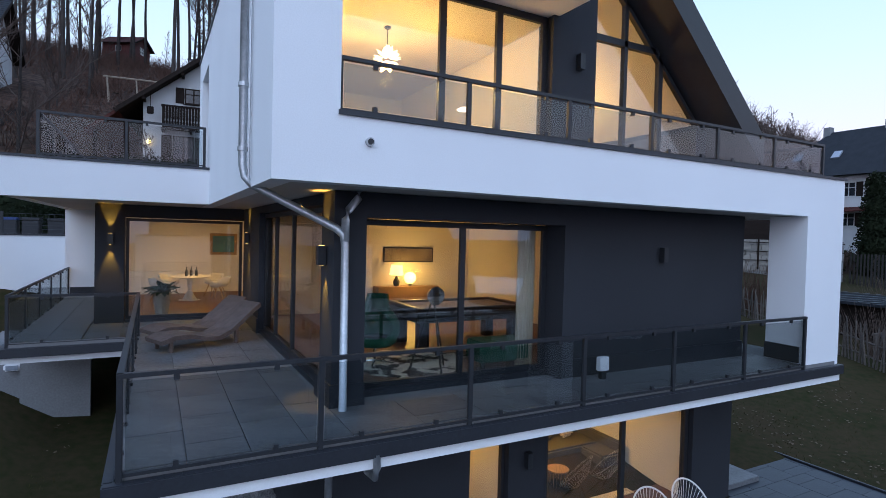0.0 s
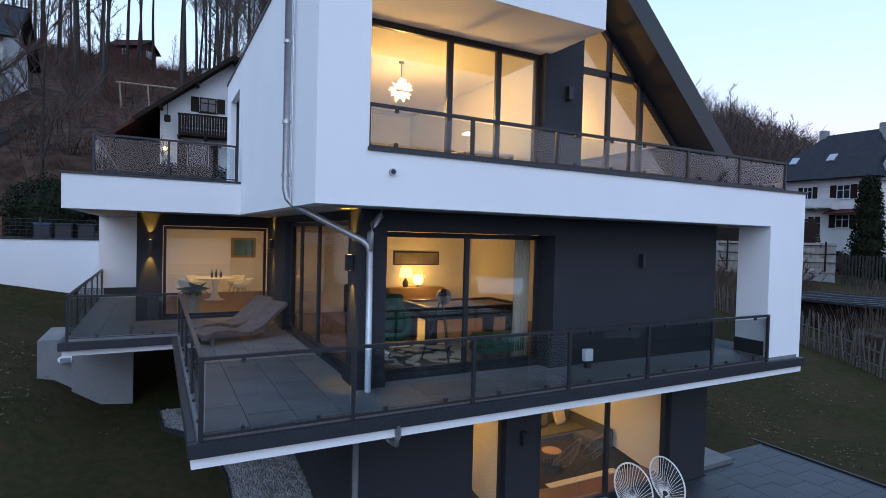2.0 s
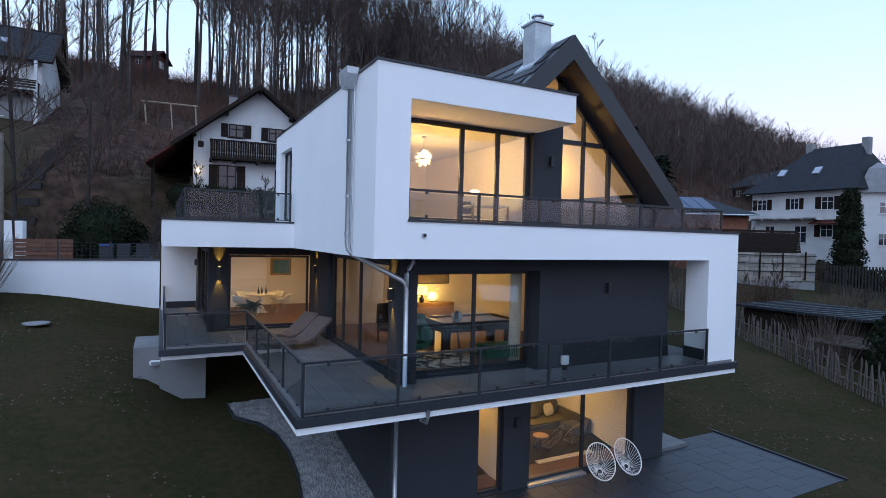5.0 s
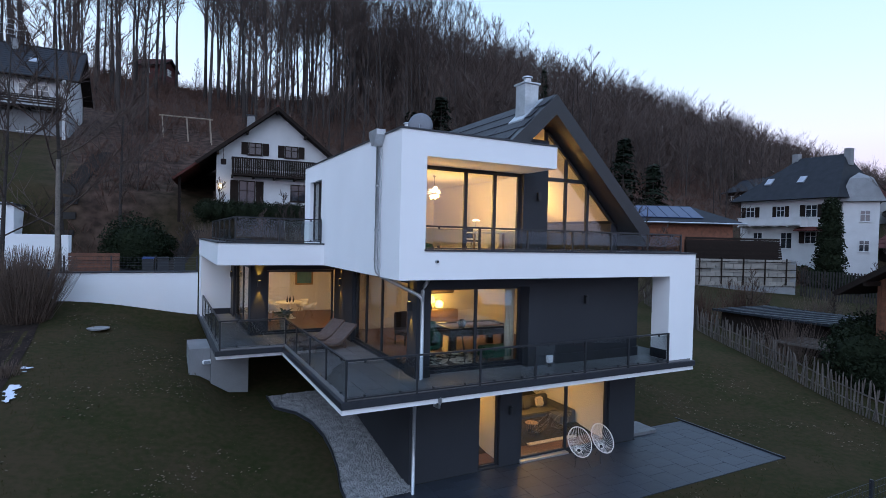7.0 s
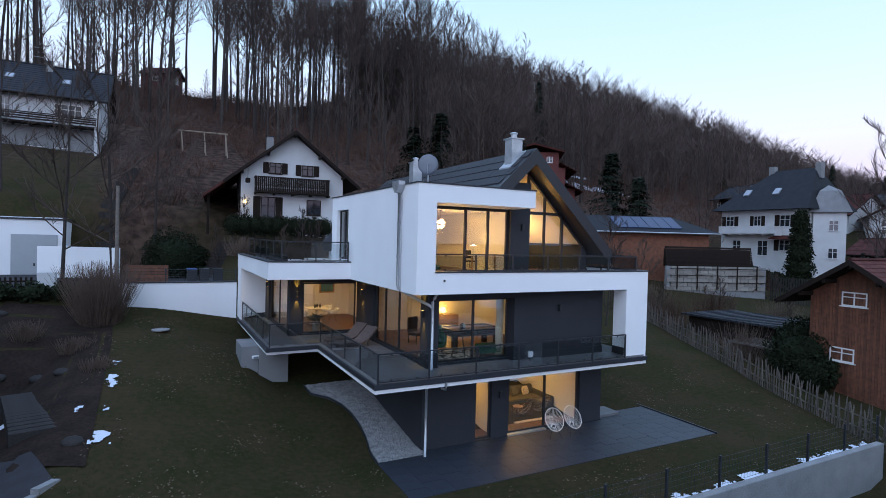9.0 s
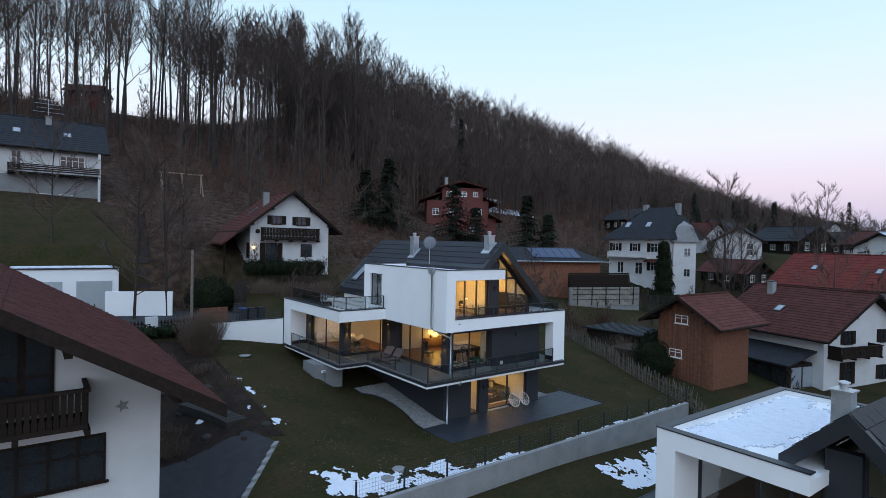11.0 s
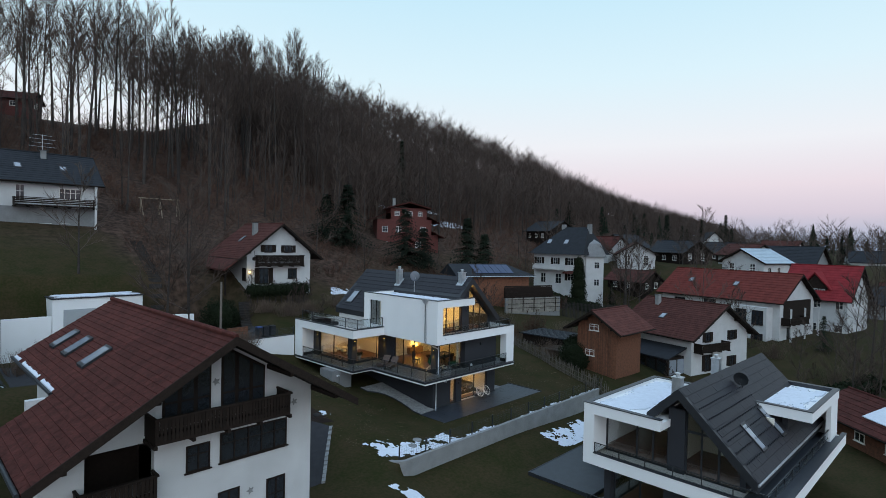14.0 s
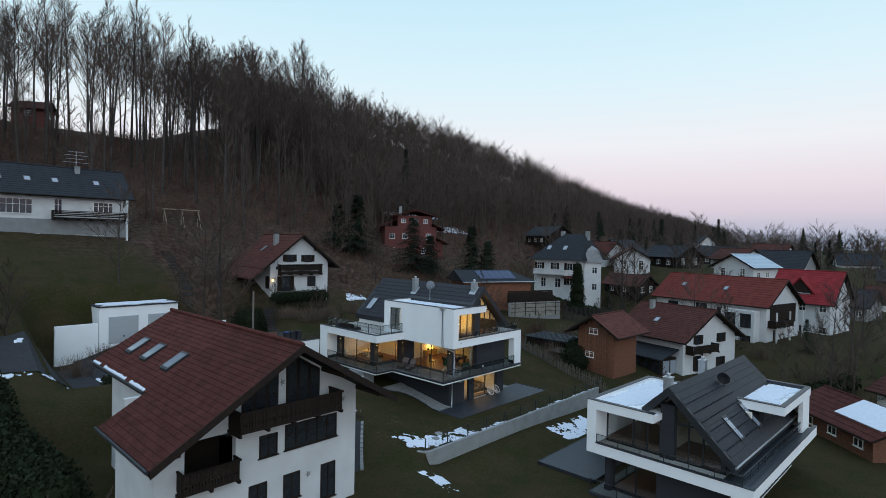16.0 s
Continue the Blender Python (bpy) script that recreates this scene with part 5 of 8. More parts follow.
mesh_fence((-9.0, -5.45), (18.5, -5.45), 11, lambda x, y: -3.15, 1.0, "black wire-mesh fence along the retaining wall")
mesh_fence((-9.2, 17.15), (-3.7, 17.15), 3, lambda x, y: 1.85, 0.75, "dark wire fence on top of the white garden wall")

gw = thing("garden_wall", "white rendered garden wall beside the lawn", "wall", None, kind="structure")
part("wall_run", boxes((-9.6, 16.98, -1.4, -3.66, 17.28, 1.85), bevel=0.01), WHITE, gw)
part("coping", boxes((-9.65, 16.94, 1.85, -3.66, 17.32, 1.90)), CAP, gw)

# rustic picket fence
pf = thing("picket_fence", "weathered rustic picket fence of split poles", "fence")
FA, FB = Vector((26.5, 16.0, 0)), Vector((17.2, -9.6, 0))
b0 = []
for k in range(4):
    b = bmesh.new()
    r = random.uniform(0.028, 0.04)
    tube(b, [(0, 0, -0.15), (random.uniform(-0.03, 0.03), 0.01, 0.65), (random.uniform(-0.05, 0.05), 0, 1.2 + 0.1 * k), (0, 0, 1.3 + 0.1 * k)], [r, r, r * 0.8, 0.008], 5)
    b0.append(b)
protos = []
n = 190
for k in range(n):
    p = FA.lerp(FB, k / n)
    m = Matrix.Translation((p.x, p.y, ground_z(p.x, p.y) + random.uniform(-0.12, 0.05))) @ Euler((random.uniform(-0.1, 0.1), random.uniform(-0.13, 0.13), random.uniform(0, 6))).to_matrix().to_4x4()
    if k < 4:
        o = part("picket", b0[k], WEATHERED, pf)
        o.matrix_basis = m
        protos.append(o)
    else:
        share("picket", random.choice(protos), pf, m)
for h in (0.35, 0.85):
    b = bmesh.new()
    tube(b, [(FA.lerp(FB, k / 12).x + 0.06, FA.lerp(FB, k / 12).y - 0.03, ground_z(*FA.lerp(FB, k / 12).xy) + h) for k in range(13)], 0.035, 5)
    part("crossbar", b, WEATHERED, pf)

# snow left in the shade
for k, (x0, y0, x1, y1, seed) in enumerate(((-3.5, -5.62, 2.0, -4.75, 4), (5.0, -5.62, 18.4, -5.0, 21), (-9.2, -5.62, -2.6, -3.5, 7), (-9.8, -4.7, -7.4, -2.4, 23), (-11.4, -10.2, -9.6, -7.0, 24), (5.4, -9.4, 12.0, -6.9, 5), (-9.6, 1.6, -8.9, 12.6, 31), (-10.2, 5.0, -9.8, 8.0, 32), (-12.9, 6.0, -12.2, 7.2, 33), (-42, 19.0, -26, 20.2, 25), (-44, 24.0, -27, 25.0, 26), (-40, 29.5, -30, 32, 27), (-2, 33.5, 1.0, 35.5, 2), (22, 27, 27, 29, 3), (-26, 20, -16, 23, 8), (-20, 30.8, -14, 31.4, 6), (10, 30, 14, 32.5, 12), (60, 70, 85, 84, 14))):
    bm = bmesh.new()
    made = {}
    ni, nj = [max(6, min(190, int(abs(v) / 0.055))) for v in (x1 - x0, y1 - y0)]
    thin = 0.78 if (min(x1 - x0, y1 - y0) < 1.3 and seed < 30) or seed in (25, 26, 27) else 0.42
    for j in range(nj):
        for i in range(ni):
            xc, yc = x0 + (x1 - x0) * (i + 0.5) / ni, y0 + (y1 - y0) * (j + 0.5) / nj
            kk = noise.noise((xc * 0.8, yc * 0.8, seed)) + 0.6 * noise.noise((xc * 2.3, yc * 2.3, seed + 2.0)) + 0.4 * noise.noise((xc * 5.5, yc * 5.5, seed + 5.0))
            rim = min(xc - x0, x1 - xc, yc - y0, y1 - yc)
            if min(1.0, rim / 0.6) * 0.8 + kk > (0.66 if seed > 30 else thin if seed not in (4, 21) else 0.35):
                q = []
                for di, dj in ((0, 0), (1, 0), (1, 1), (0, 1)):
                    key = (i + di, j + dj)
                    if key not in made:
                        xx = x0 + (x1 - x0) * key[0] / ni + 0.03 * noise.noise((key[0] * 1.7, key[1] * 1.3, seed))
                        yy = y0 + (y1 - y0) * key[1] / nj + 0.03 * noise.noise((key[0] * 1.1, key[1] * 1.9, seed + 3.0))
                        made[key] = bm.verts.new((xx, yy, ground_z(xx, yy) + 0.05))
                    q.append(made[key])
                bm.faces.new(q)
    tagged(part("snow_patch", bm, SNOW, None), "ragged patch of old thawing snow on the grass", "snow", kind="stuff")


# ---- houses round about ----
def tile_roof(bm_list, x0, z0, x1, z1, y0, y1, course, width):
    """Courses of tiles between an upper edge (x0, z0) and a lower edge (x1, z1)."""
    L = math.hypot(x1 - x0, z1 - z0)
    rows, cols = max(2, int(L / course)), max(2, int((y1 - y0) / width))
    dx, dz, w = (x1 - x0) / rows, (z1 - z0) / rows, (y1 - y0) / cols
    for j in range(rows):
        for i in range(cols):
            e = random.uniform(0, 0.014)
            bm_list.append((x0 + dx * j, z0 + dz * j + e * 0.3, x0 + dx * (j + 1.06), z0 + dz * (j + 1.06) + 0.035 + e, y0 + w * i + 0.006, y0 + w * (i + 1) - 0.006))


def facade_window(H, m, u, z, w, h, frame_mat, shutters=None, cross=True, sill=True, pane=None):
    """A window on a wall face given by m, whose local -y looks outwards; u and z are its lower middle."""
    k = max(2, round(w / 0.65)) if cross else 1
    xs = [u - w / 2, u - w / 2 + 0.07] + [q for i in range(1, k) for q in (u - w / 2 + w * i / k - 0.035, u - w / 2 + w * i / k + 0.035)] + [u + w / 2 - 0.07, u + w / 2]
    zs = [z, z + 0.07] + ([z + h * 0.60, z + h * 0.60 + 0.05] if cross else []) + [z + h - 0.07, z + h]
    f = lattice(xs, zs, -0.05, 0.02)
    o = part("window", f, frame_mat, H)
    o.matrix_basis = m
    part("pane", boxes((u - w / 2 + 0.07, -0.018, z + 0.07, u + w / 2 - 0.07, 0.012, z + h - 0.07)), pane or PANE_DARK, o)
    if sill:
        part("sill", boxes((u - w / 2 - 0.08, -0.12, z - 0.05, u + w / 2 + 0.08, 0.02, z)), frame_mat, o)
    if shutters:
        for s in (-1, 1):
            xa = u + s * (w / 2 + 0.03)
            part("shutter", boxes((min(xa, xa + s * w * 0.48), -0.055, z, max(xa, xa + s * w * 0.48), -0.006, z + h), bevel=0.004), shutters, o)
    return o


def face(side, w, d):
    return {"F": Matrix.Identity(4), "L": Matrix.Translation((-w / 2, d, 0)) @ Matrix.Rotation(radians(-90), 4, "Z"), "R": Matrix.Translation((w / 2, 0, 0)) @ Matrix.Rotation(radians(90), 4, "Z"), "B": Matrix.Translation((0, d, 0)) @ Matrix.Rotation(radians(180), 4, "Z")}[side]


def balcony(H, m, u0, u1, z, depth, mat, height=0.95, slats=True):
    o = part("balcony", boxes((u0, -depth, z, u1, 0, z + 0.14)), mat, H)
    o.matrix_basis = m
    part("top_rail", boxes((u0 - 0.06, -depth - 0.10, z + height, u1 + 0.06, -depth + 0.06, z + height + 0.09), (u0 - 0.06, -depth + 0.06, z + height, u0 + 0.06, 0, z + height + 0.09), (u1 - 0.06, -depth + 0.06, z + height, u1 + 0.06, 0, z + height + 0.09)), mat, o)
    bd = None
    if slats:
        n = int((u1 - u0) / 0.155)
        for k in range(n):
            mm = Matrix.Translation((u0 + (u1 - u0) * (k + 0.5) / n, -depth, z + 0.14))
            if bd is None:
                b = bmesh.new()
                prism(b, [(-0.07, 0.0), (0.07, 0.0), (0.07, 0.22), (0.045, 0.3), (0.07, 0.42), (0.07, height - 0.14), (-0.07, height - 0.14), (-0.07, 0.42), (-0.045, 0.3), (-0.07, 0.22)], "y", -0.015, 0.015)
                bd = part("baluster_board", b, mat, o)
                bd.matrix_basis = mm
            else:
                share("baluster_board", bd, o, mm)
    for s in (u0, u1):
        part("side_panel", boxes((s - 0.02, -depth + 0.05, z + 0.1, s + 0.02, 0, z + height)), mat, o)
    n = max(2, int((u1 - u0) / 1.4))
    for k in range(n + 1):
        x = u0 + (u1 - u0) * k / n
        part("bracket", boxes((x - 0.07, -depth - 0.05, z - 0.16, x + 0.07, 0, z)), mat, o)
    return o


def gable_house(name, m, w, d, eave, ridge, wall, roof, label, over=0.8, front_over=None, windows=(), chimneys=(), balconies=(), sky=(), trim=None, course=0.34, tile=0.3, base=-2.5, snow=False, hip=0.0, group=""):
    """Ridge along local y; the front gable stands at y=0; w wide, d deep."""
    H = thing(name, label, "house", m, group=group)
    trim = trim or TIMBER
    fo = over if front_over is None else front_over
    h = w / 2
    s = (ridge - eave) / h
    b = bmesh.new()
    prism(b, [(-h, base), (h, base), (h, eave), (0, ridge), (-h, eave)], "y", 0, d)
    part("wall", b, wall, H)
    for k in (1, -1):
        x1, z1 = k * (h + over), ridge - s * (h + over)
        b = bmesh.new()
        prism(b, [(0, ridge + 0.24), (x1, z1 + 0.24), (x1, z1 + 0.05), (0, ridge + 0.05)], "y", -fo, d + fo)
        part("roof", b, trim, H, "timber roof boarding and verge")
        ts = []
        tile_roof(ts, 0, ridge + 0.25, x1, z1 + 0.25, -fo + 0.02, d + fo - 0.02, course, tile)
        part("roof_tile", slabs(ts, 0.045), roof, H)["kind"] = "stuff"
        g = bmesh.new()
        tube(g, [(x1 + k * 0.06, -fo, z1 + 0.16), (x1 + k * 0.06, d + fo, z1 + 0.16)], 0.07, 6)
        part("gutter", g, trim, H)
        b = bmesh.new()
        prism(b, [(0, ridge + 0.27), (x1, z1 + 0.27), (x1, z1 - 0.02), (0, ridge - 0.02)], "y", -fo - 0.04, -fo)
        part("bargeboard", b, trim, H)
    b = bmesh.new()
    tube(b, [(0, -fo, ridge + 0.28), (0, d + fo, ridge + 0.28)], 0.11, 6)
    part("ridge_cap", b, roof, H)
    for p in (-h * 0.98, -h * 0.5, 0, h * 0.5, h * 0.98):
        zz = ridge - s * abs(p) - 0.02
        part("purlin", boxes((p - 0.08, -fo + 0.05, zz - 0.2, p + 0.08, 0, zz)), trim, H)
    for side, u, z, ww, hh, sh in windows:
        facade_window(H, face(side, w, d), u, z, ww, hh, {0: STUCCO, 1: TIMBER, 2: SHELL}[sh % 10], TIMBER if sh >= 10 else None)
    for x, y, top in chimneys:
        c = part("chimney", boxes((x - 0.3, y - 0.3, ridge - s * abs(x) - 0.3, x + 0.3, y + 0.3, ridge + top), bevel=0.01), CONCRETE, H)
        part("chimney_cap", boxes((x - 0.38, y - 0.38, ridge + top, x + 0.38, y + 0.38, ridge + top + 0.08)), CAP, c)
    for side, u0, u1, z, depth in balconies:
        balcony(H, face(side, w, d), u0, u1, z, depth, trim)
    for x, y in sky:
        k = 1 if x > 0 else -1
        b = bmesh.new()
        xa, xb = x, x + k * 0.9
        prism(b, [(xa, ridge - s * abs(xa) + 0.26), (xb, ridge - s * abs(xb) + 0.26), (xb, ridge - s * abs(xb) + 0.38), (xa, ridge - s * abs(xa) + 0.38)], "y", y - 0.4, y + 0.4)
        o = part("roof_window", b, FRAME, H)
        b = bmesh.new()
        xa, xb = x + k * 0.1, x + k * 0.8
        prism(b, [(xa, ridge - s * abs(xa) + 0.36), (xb, ridge - s * abs(xb) + 0.36), (xb, ridge - s * abs(xb) + 0.40), (xa, ridge - s * abs(xa) + 0.40)], "y", y - 0.3, y + 0.3)
        part("pane", b, SKYPANE, o)
    return H


# chalet on the slope behind
ch = gable_house("chalet", pose(2.6, 31.3, 5.6, 0, 0, -5), 8.6, 11, 4.3, 7.75, STUCCO, BROWNROOF, "white stucco chalet with dark timber balcony and shutters", over=1.3, front_over=1.0, base=-3,
                 windows=(("F", -1.55, 4.3, 1.0, 0.95, 11), ("F", 1.15, 4.25, 1.0, 0.95, 11), ("F", -2.1, 0.3, 1.2, 2.0, 11), ("F", 1.75, 0.85, 1.25, 1.35, 1), ("L", 10.2, 0.7, 0.6, 1.6, 11)),
                 chimneys=((-1.7, 4.0, 0.3),), sky=((-2.2, 6.0),))
balcony(ch, Matrix.Identity(4), -3.2, 2.9, 2.6, 1.0, TIMBER, 1.25)
b = bmesh.new()
prism(b, [(-5.5, 3.58), (-7.2, 2.22), (-7.2, 2.02), (-5.5, 3.36)], "y", -0.6, 11.6)
part("lean_to_roof", b, BROWNROOF, ch, "long brown roof slope over the side of the chalet")
parts("lean_to_post", TIMBER, ch, *[(-6.9, y, -1.0, -6.7, y + 0.2, 2.4) for y in (0.2, 5.4, 10.8)])
lamp("porch_light", "POINT", (-1.40, 31.05, 7.5), 2.0, (1.0, 0.62, 0.16), 0.05)
t = thing("porch_lamp", "small lit porch lamp on the chalet wall", "lamp", Matrix.Translation((-1.38, 31.50, 7.4)))
b = bmesh.new()
bmesh.ops.create_icosphere(b, subdivisions=2, radius=0.13)
part("globe", b, glow("porch_glow", (1.0, 0.66, 0.2), 6), t, smooth=True)
t = thing("lantern", "dark hanging lantern on the chalet corner", "lantern", Matrix.Translation((-1.3, 30.5, 8.9)))
part("cage", boxes((-0.18, -0.18, 0, 0.18, 0.18, 0.4), bevel=0.04), TIMBER, t)
b = bmesh.new()
tube(b, [(0, 0, 0.4), (0, 0, 1.2)], 0.02, 6)
part("chain", b, TIMBER, t)

# house with the red tiles in front
bh = thing("farmhouse", "white house with red tiled roof, dark timber balconies", "house")
BR, BS = 7.35, 0.60


def bz(x):
    return BR - BS * abs(x + 22.35)


def brown_slab(x0, x1, y0, y1):
    b = bmesh.new()
    prism(b, [(x0, bz(x0) - 0.03), (x1, bz(x1) - 0.03), (x1, bz(x1) - 0.28), (x0, bz(x0) - 0.28)], "y", y0, y1)
    part("roof", b, TIMBER, bh, "dark timber roof boarding")
    ts = []
    tile_roof(ts, x0, bz(x0), x1, bz(x1), y0, y1, 0.33, 0.24)
    part("roof_tile", slabs(ts, 0.05), REDROOF, bh, "weathered red clay tiles")["kind"] = "stuff"


brown_slab(-22.35, -15.6, -9.4, 9.2)
brown_slab(-22.35, -27.6, -1.55, 9.2)
brown_slab(-22.35, -29.95, -9.4, -1.55)
b = bmesh.new()
for k in range(46):
    y = -9.4 + 18.6 * k / 46
    tube(b, [(-22.35, y, BR + 0.04), (-22.35, y + 0.43, BR + 0.07)], [0.12, 0.14], 7)
part("ridge_tile", b, REDROOF, bh)
for (x0, z0, x1, z1) in ((-22.35, BR, -15.6, bz(-15.6)), (-22.35, BR, -29.95, bz(-29.95))):
    b = bmesh.new()
    prism(b, [(x0, z0 + 0.05), (x1, z1 + 0.05), (x1, z1 - 0.36), (x0, z0 - 0.36)], "y", -9.46, -9.405)
    part("bargeboard", b, TIMBER, bh)
W = lambda *d, label="": part("wall", boxes(d), STUCCO, bh, label)
b = bmesh.new()
prism(b, [(-24.9, -5.5), (-16.95, -5.5), (-16.95, bz(-16.95) - 0.3), (-22.35, BR - 0.3), (-24.9, bz(-24.9) - 0.3)], "y", -7.0, -6.6)
part("wall", b, STUCCO, bh, "white stucco gable wall")
b = bmesh.new()
prism(b, [(-29.0, -5.5), (-27.55, -5.5), (-27.55, bz(-27.55) - 0.3), (-29.0, bz(-29.0) - 0.3)], "y", -7.0, -6.6)
part("wall", b, STUCCO, bh)
b = bmesh.new()
prism(b, [(-27.55, 2.75), (-24.9, 2.75), (-24.9, bz(-24.9) - 0.3), (-27.55, bz(-27.55) - 0.3)], "y", -7.0, -6.6)
part("wall", b, STUCCO, bh)
W(-27.55, -7.0, -5.5, -24.9, -6.6, 0.35), W(-17.3, -6.6, -5.5, -16.95, 8.0, 3.3), W(-29.0, -6.6, -5.5, -28.65, -1.2, 2.9), W(-28.65, -1.5, -5.5, -26.3, -1.2, 4.0), W(-26.6, -1.2, -5.5, -26.3, 8.0, 4.3)
b = bmesh.new()
prism(b, [(-26.6, -5.5), (-16.95, -5.5), (-16.95, bz(-16.95) - 0.3), (-22.35, BR - 0.3), (-26.6, bz(-26.6) - 0.3)], "y", 8.0, 8.3)
part("wall", b, STUCCO, bh)
part("loggia_back", boxes((-28.6, -5.0, 0.3, -24.9, -4.8, 3.4)), TIMBER, bh)
part("loggia_floor", boxes((-28.6, -6.6, 0.2, -24.9, -5.0, 0.35)), CONCRETE, bh)
FRONT = Matrix.Translation((0, -7.0, 0))
for u, z, w, h, bars in ((-20.2, 0.92, 3.55, 1.45, 1), (-23.0, 0.88, 1.1, 1.24, 1), (-19.0, -2.75, 1.05, 2.15, 1), (-21.5, -2.0, 1.08, 1.5, 1), (-23.6, -2.0, 1.08, 1.5, 1)):
    facade_window(bh, FRONT, u, z, w, h, TIMBER)
for x0, x1 in ((-24.6, -22.45), (-21.95, -19.72)):
    b = bmesh.new()
    zt0, zt1 = min(bz(x0), bz(x1)) - 0.45, 0
    prism(b, [(x0, 3.2), (x1, 3.2), (x1, bz(x1) - 0.45), (x0, bz(x0) - 0.45)], "y", -7.06, -6.99)
    gz = part("gable_glazing", b, TIMBER, bh, "dark timber balcony doors and glazing")
    n = 3
    for k in range(n):
        a, c = x0 + (x1 - x0) * k / n + 0.09, x0 + (x1 - x0) * (k + 1) / n - 0.09
        for zl, zh in ((3.5, 4.25), (4.35, None)):
            b = bmesh.new()
            top = lambda q: (bz(q) - 0.6) if zh is None else zh
            if min(top(a), top(c)) > zl + 0.1:
                prism(b, [(a, zl), (c, zl), (c, top(c)), (a, top(a))], "y", -7.075, -7.062)
                part("pane", b, PANE_DARK, gz)
balcony(bh, FRONT, -25.3, -19.0, 2.95, 1.35, TIMBER, 1.05)
balcony(bh, FRONT, -27.9, -25.0, 0.35, 0.7, TIMBER, 1.05)
for xx, zz in ((-22.2, 4.9), (-18.0, 3.1), (-20.4, -0.9), (-24.6, -1.2)):
    t = thing("wall_ornament", "small pale star ornament on the stucco wall", "ornament", Matrix.Translation((xx, -7.0, zz)), group="wall ornaments")
    b = bmesh.new()
    prism(b, [(0.2 * (1 if k % 2 else 0.45) * math.cos(math.pi * k / 5), 0.2 * (1 if k % 2 else 0.45) * math.sin(math.pi * k / 5)) for k in range(10)], "y", -0.05, -0.004)
    part("star", b, CONCRETE, t)
for p in (-28.7, -25.5, -19.5, -16.9):
    part("purlin", boxes((p - 0.09, -9.3, bz(p) - 0.52, p + 0.09, -7.0, bz(p) - 0.29)), TIMBER, bh)
for y in (6.25, 3.35, -0.3):
    b = bmesh.new()
    xa, xb = -24.95, -26.3
    prism(b, [(xa, bz(xa) + 0.04), (xb, bz(xb) + 0.04), (xb, bz(xb) + 0.17), (xa, bz(xa) + 0.17)], "y", y - 0.55, y + 0.55)
    o = part("roof_window", b, FRAME, bh, "roof window in a dark frame")
    b = bmesh.new()
    xa, xb = -25.08, -26.15
    prism(b, [(xa, bz(xa) + 0.15), (xb, bz(xb) + 0.15), (xb, bz(xb) + 0.185), (xa, bz(xa) + 0.185)], "y", y - 0.42, y + 0.42)
    part("pane", b, SKYPANE, o)
b = bmesh.new()
tube(b, [(-27.72, 9.2, bz(-27.6) - 0.02), (-27.72, -1.55, bz(-27.6) - 0.02)], 0.09, 7)
tube(b, [(-30.08, -1.55, bz(-29.95) - 0.02), (-30.08, -9.4, bz(-29.95) - 0.02)], 0.09, 7)
part("gutter", b, FRAME, bh)
for y0, y1 in ((-1.3, 1.4), (2.1, 6.6), (7.4, 9.0)):
    b = bmesh.new()
    n = int((y1 - y0) / 0.13)
    up = [(-27.50 + 0.16 * abs(noise.noise((k * 0.31 + y0, 2.0, 0.0))) - 0.02) for k in range(n + 1)]
    top = [[b.verts.new((x, y0 + k * 0.13, bz(x) + 0.08)) for x in (xa, -27.62)] for k, xa in enumerate(up)]
    low = [b.verts.new((-27.64, y0 + k * 0.13, bz(-27.62) + 0.02)) for k in range(n + 1)]
    for k in range(n):
        b.faces.new((top[k][0], top[k][1], top[k + 1][1], top[k + 1][0]))
        b.faces.new((top[k][1], low[k], low[k + 1], top[k + 1][1]))
    part("roof_snow", b, SNOW, bh, "melting snow along the gutter")
strip_on_ground("paved_drive", [((-16.9, -4.5), (-14.5, -4.5)), ((-16.9, -2), (-12.6, -2.0)), ((-16.9, 1), (-10.2, 1.0)), ((-16.9, 4), (-11.0, 3))], ASPHALT, 0.04, "dark paved yard beside the farmhouse", "paving")
dk = thing("drive_kerb", "pale stone kerb round the paved yard", "kerb", None, kind="structure")
for (xa, ya), (xb, yb) in (((-14.5, -4.5), (-12.6, -2.0)), ((-12.6, -2.0), (-10.2, 1.0))):
    for k in range(6):
        p, q = [(xa + (xb - xa) * f / 6, ya + (yb - ya) * f / 6) for f in (k + 0.01, k + 0.99)]
        z = min(ground_z(*p), ground_z(*q))
        b = bmesh.new()
        prism(b, [p, q, (q[0] + 0.2, q[1] - 0.1), (p[0] + 0.2, p[1] - 0.1)], "z", z - 0.4, z + 0.16)
        part("kerb_stone", b, CONCRETE, dk)

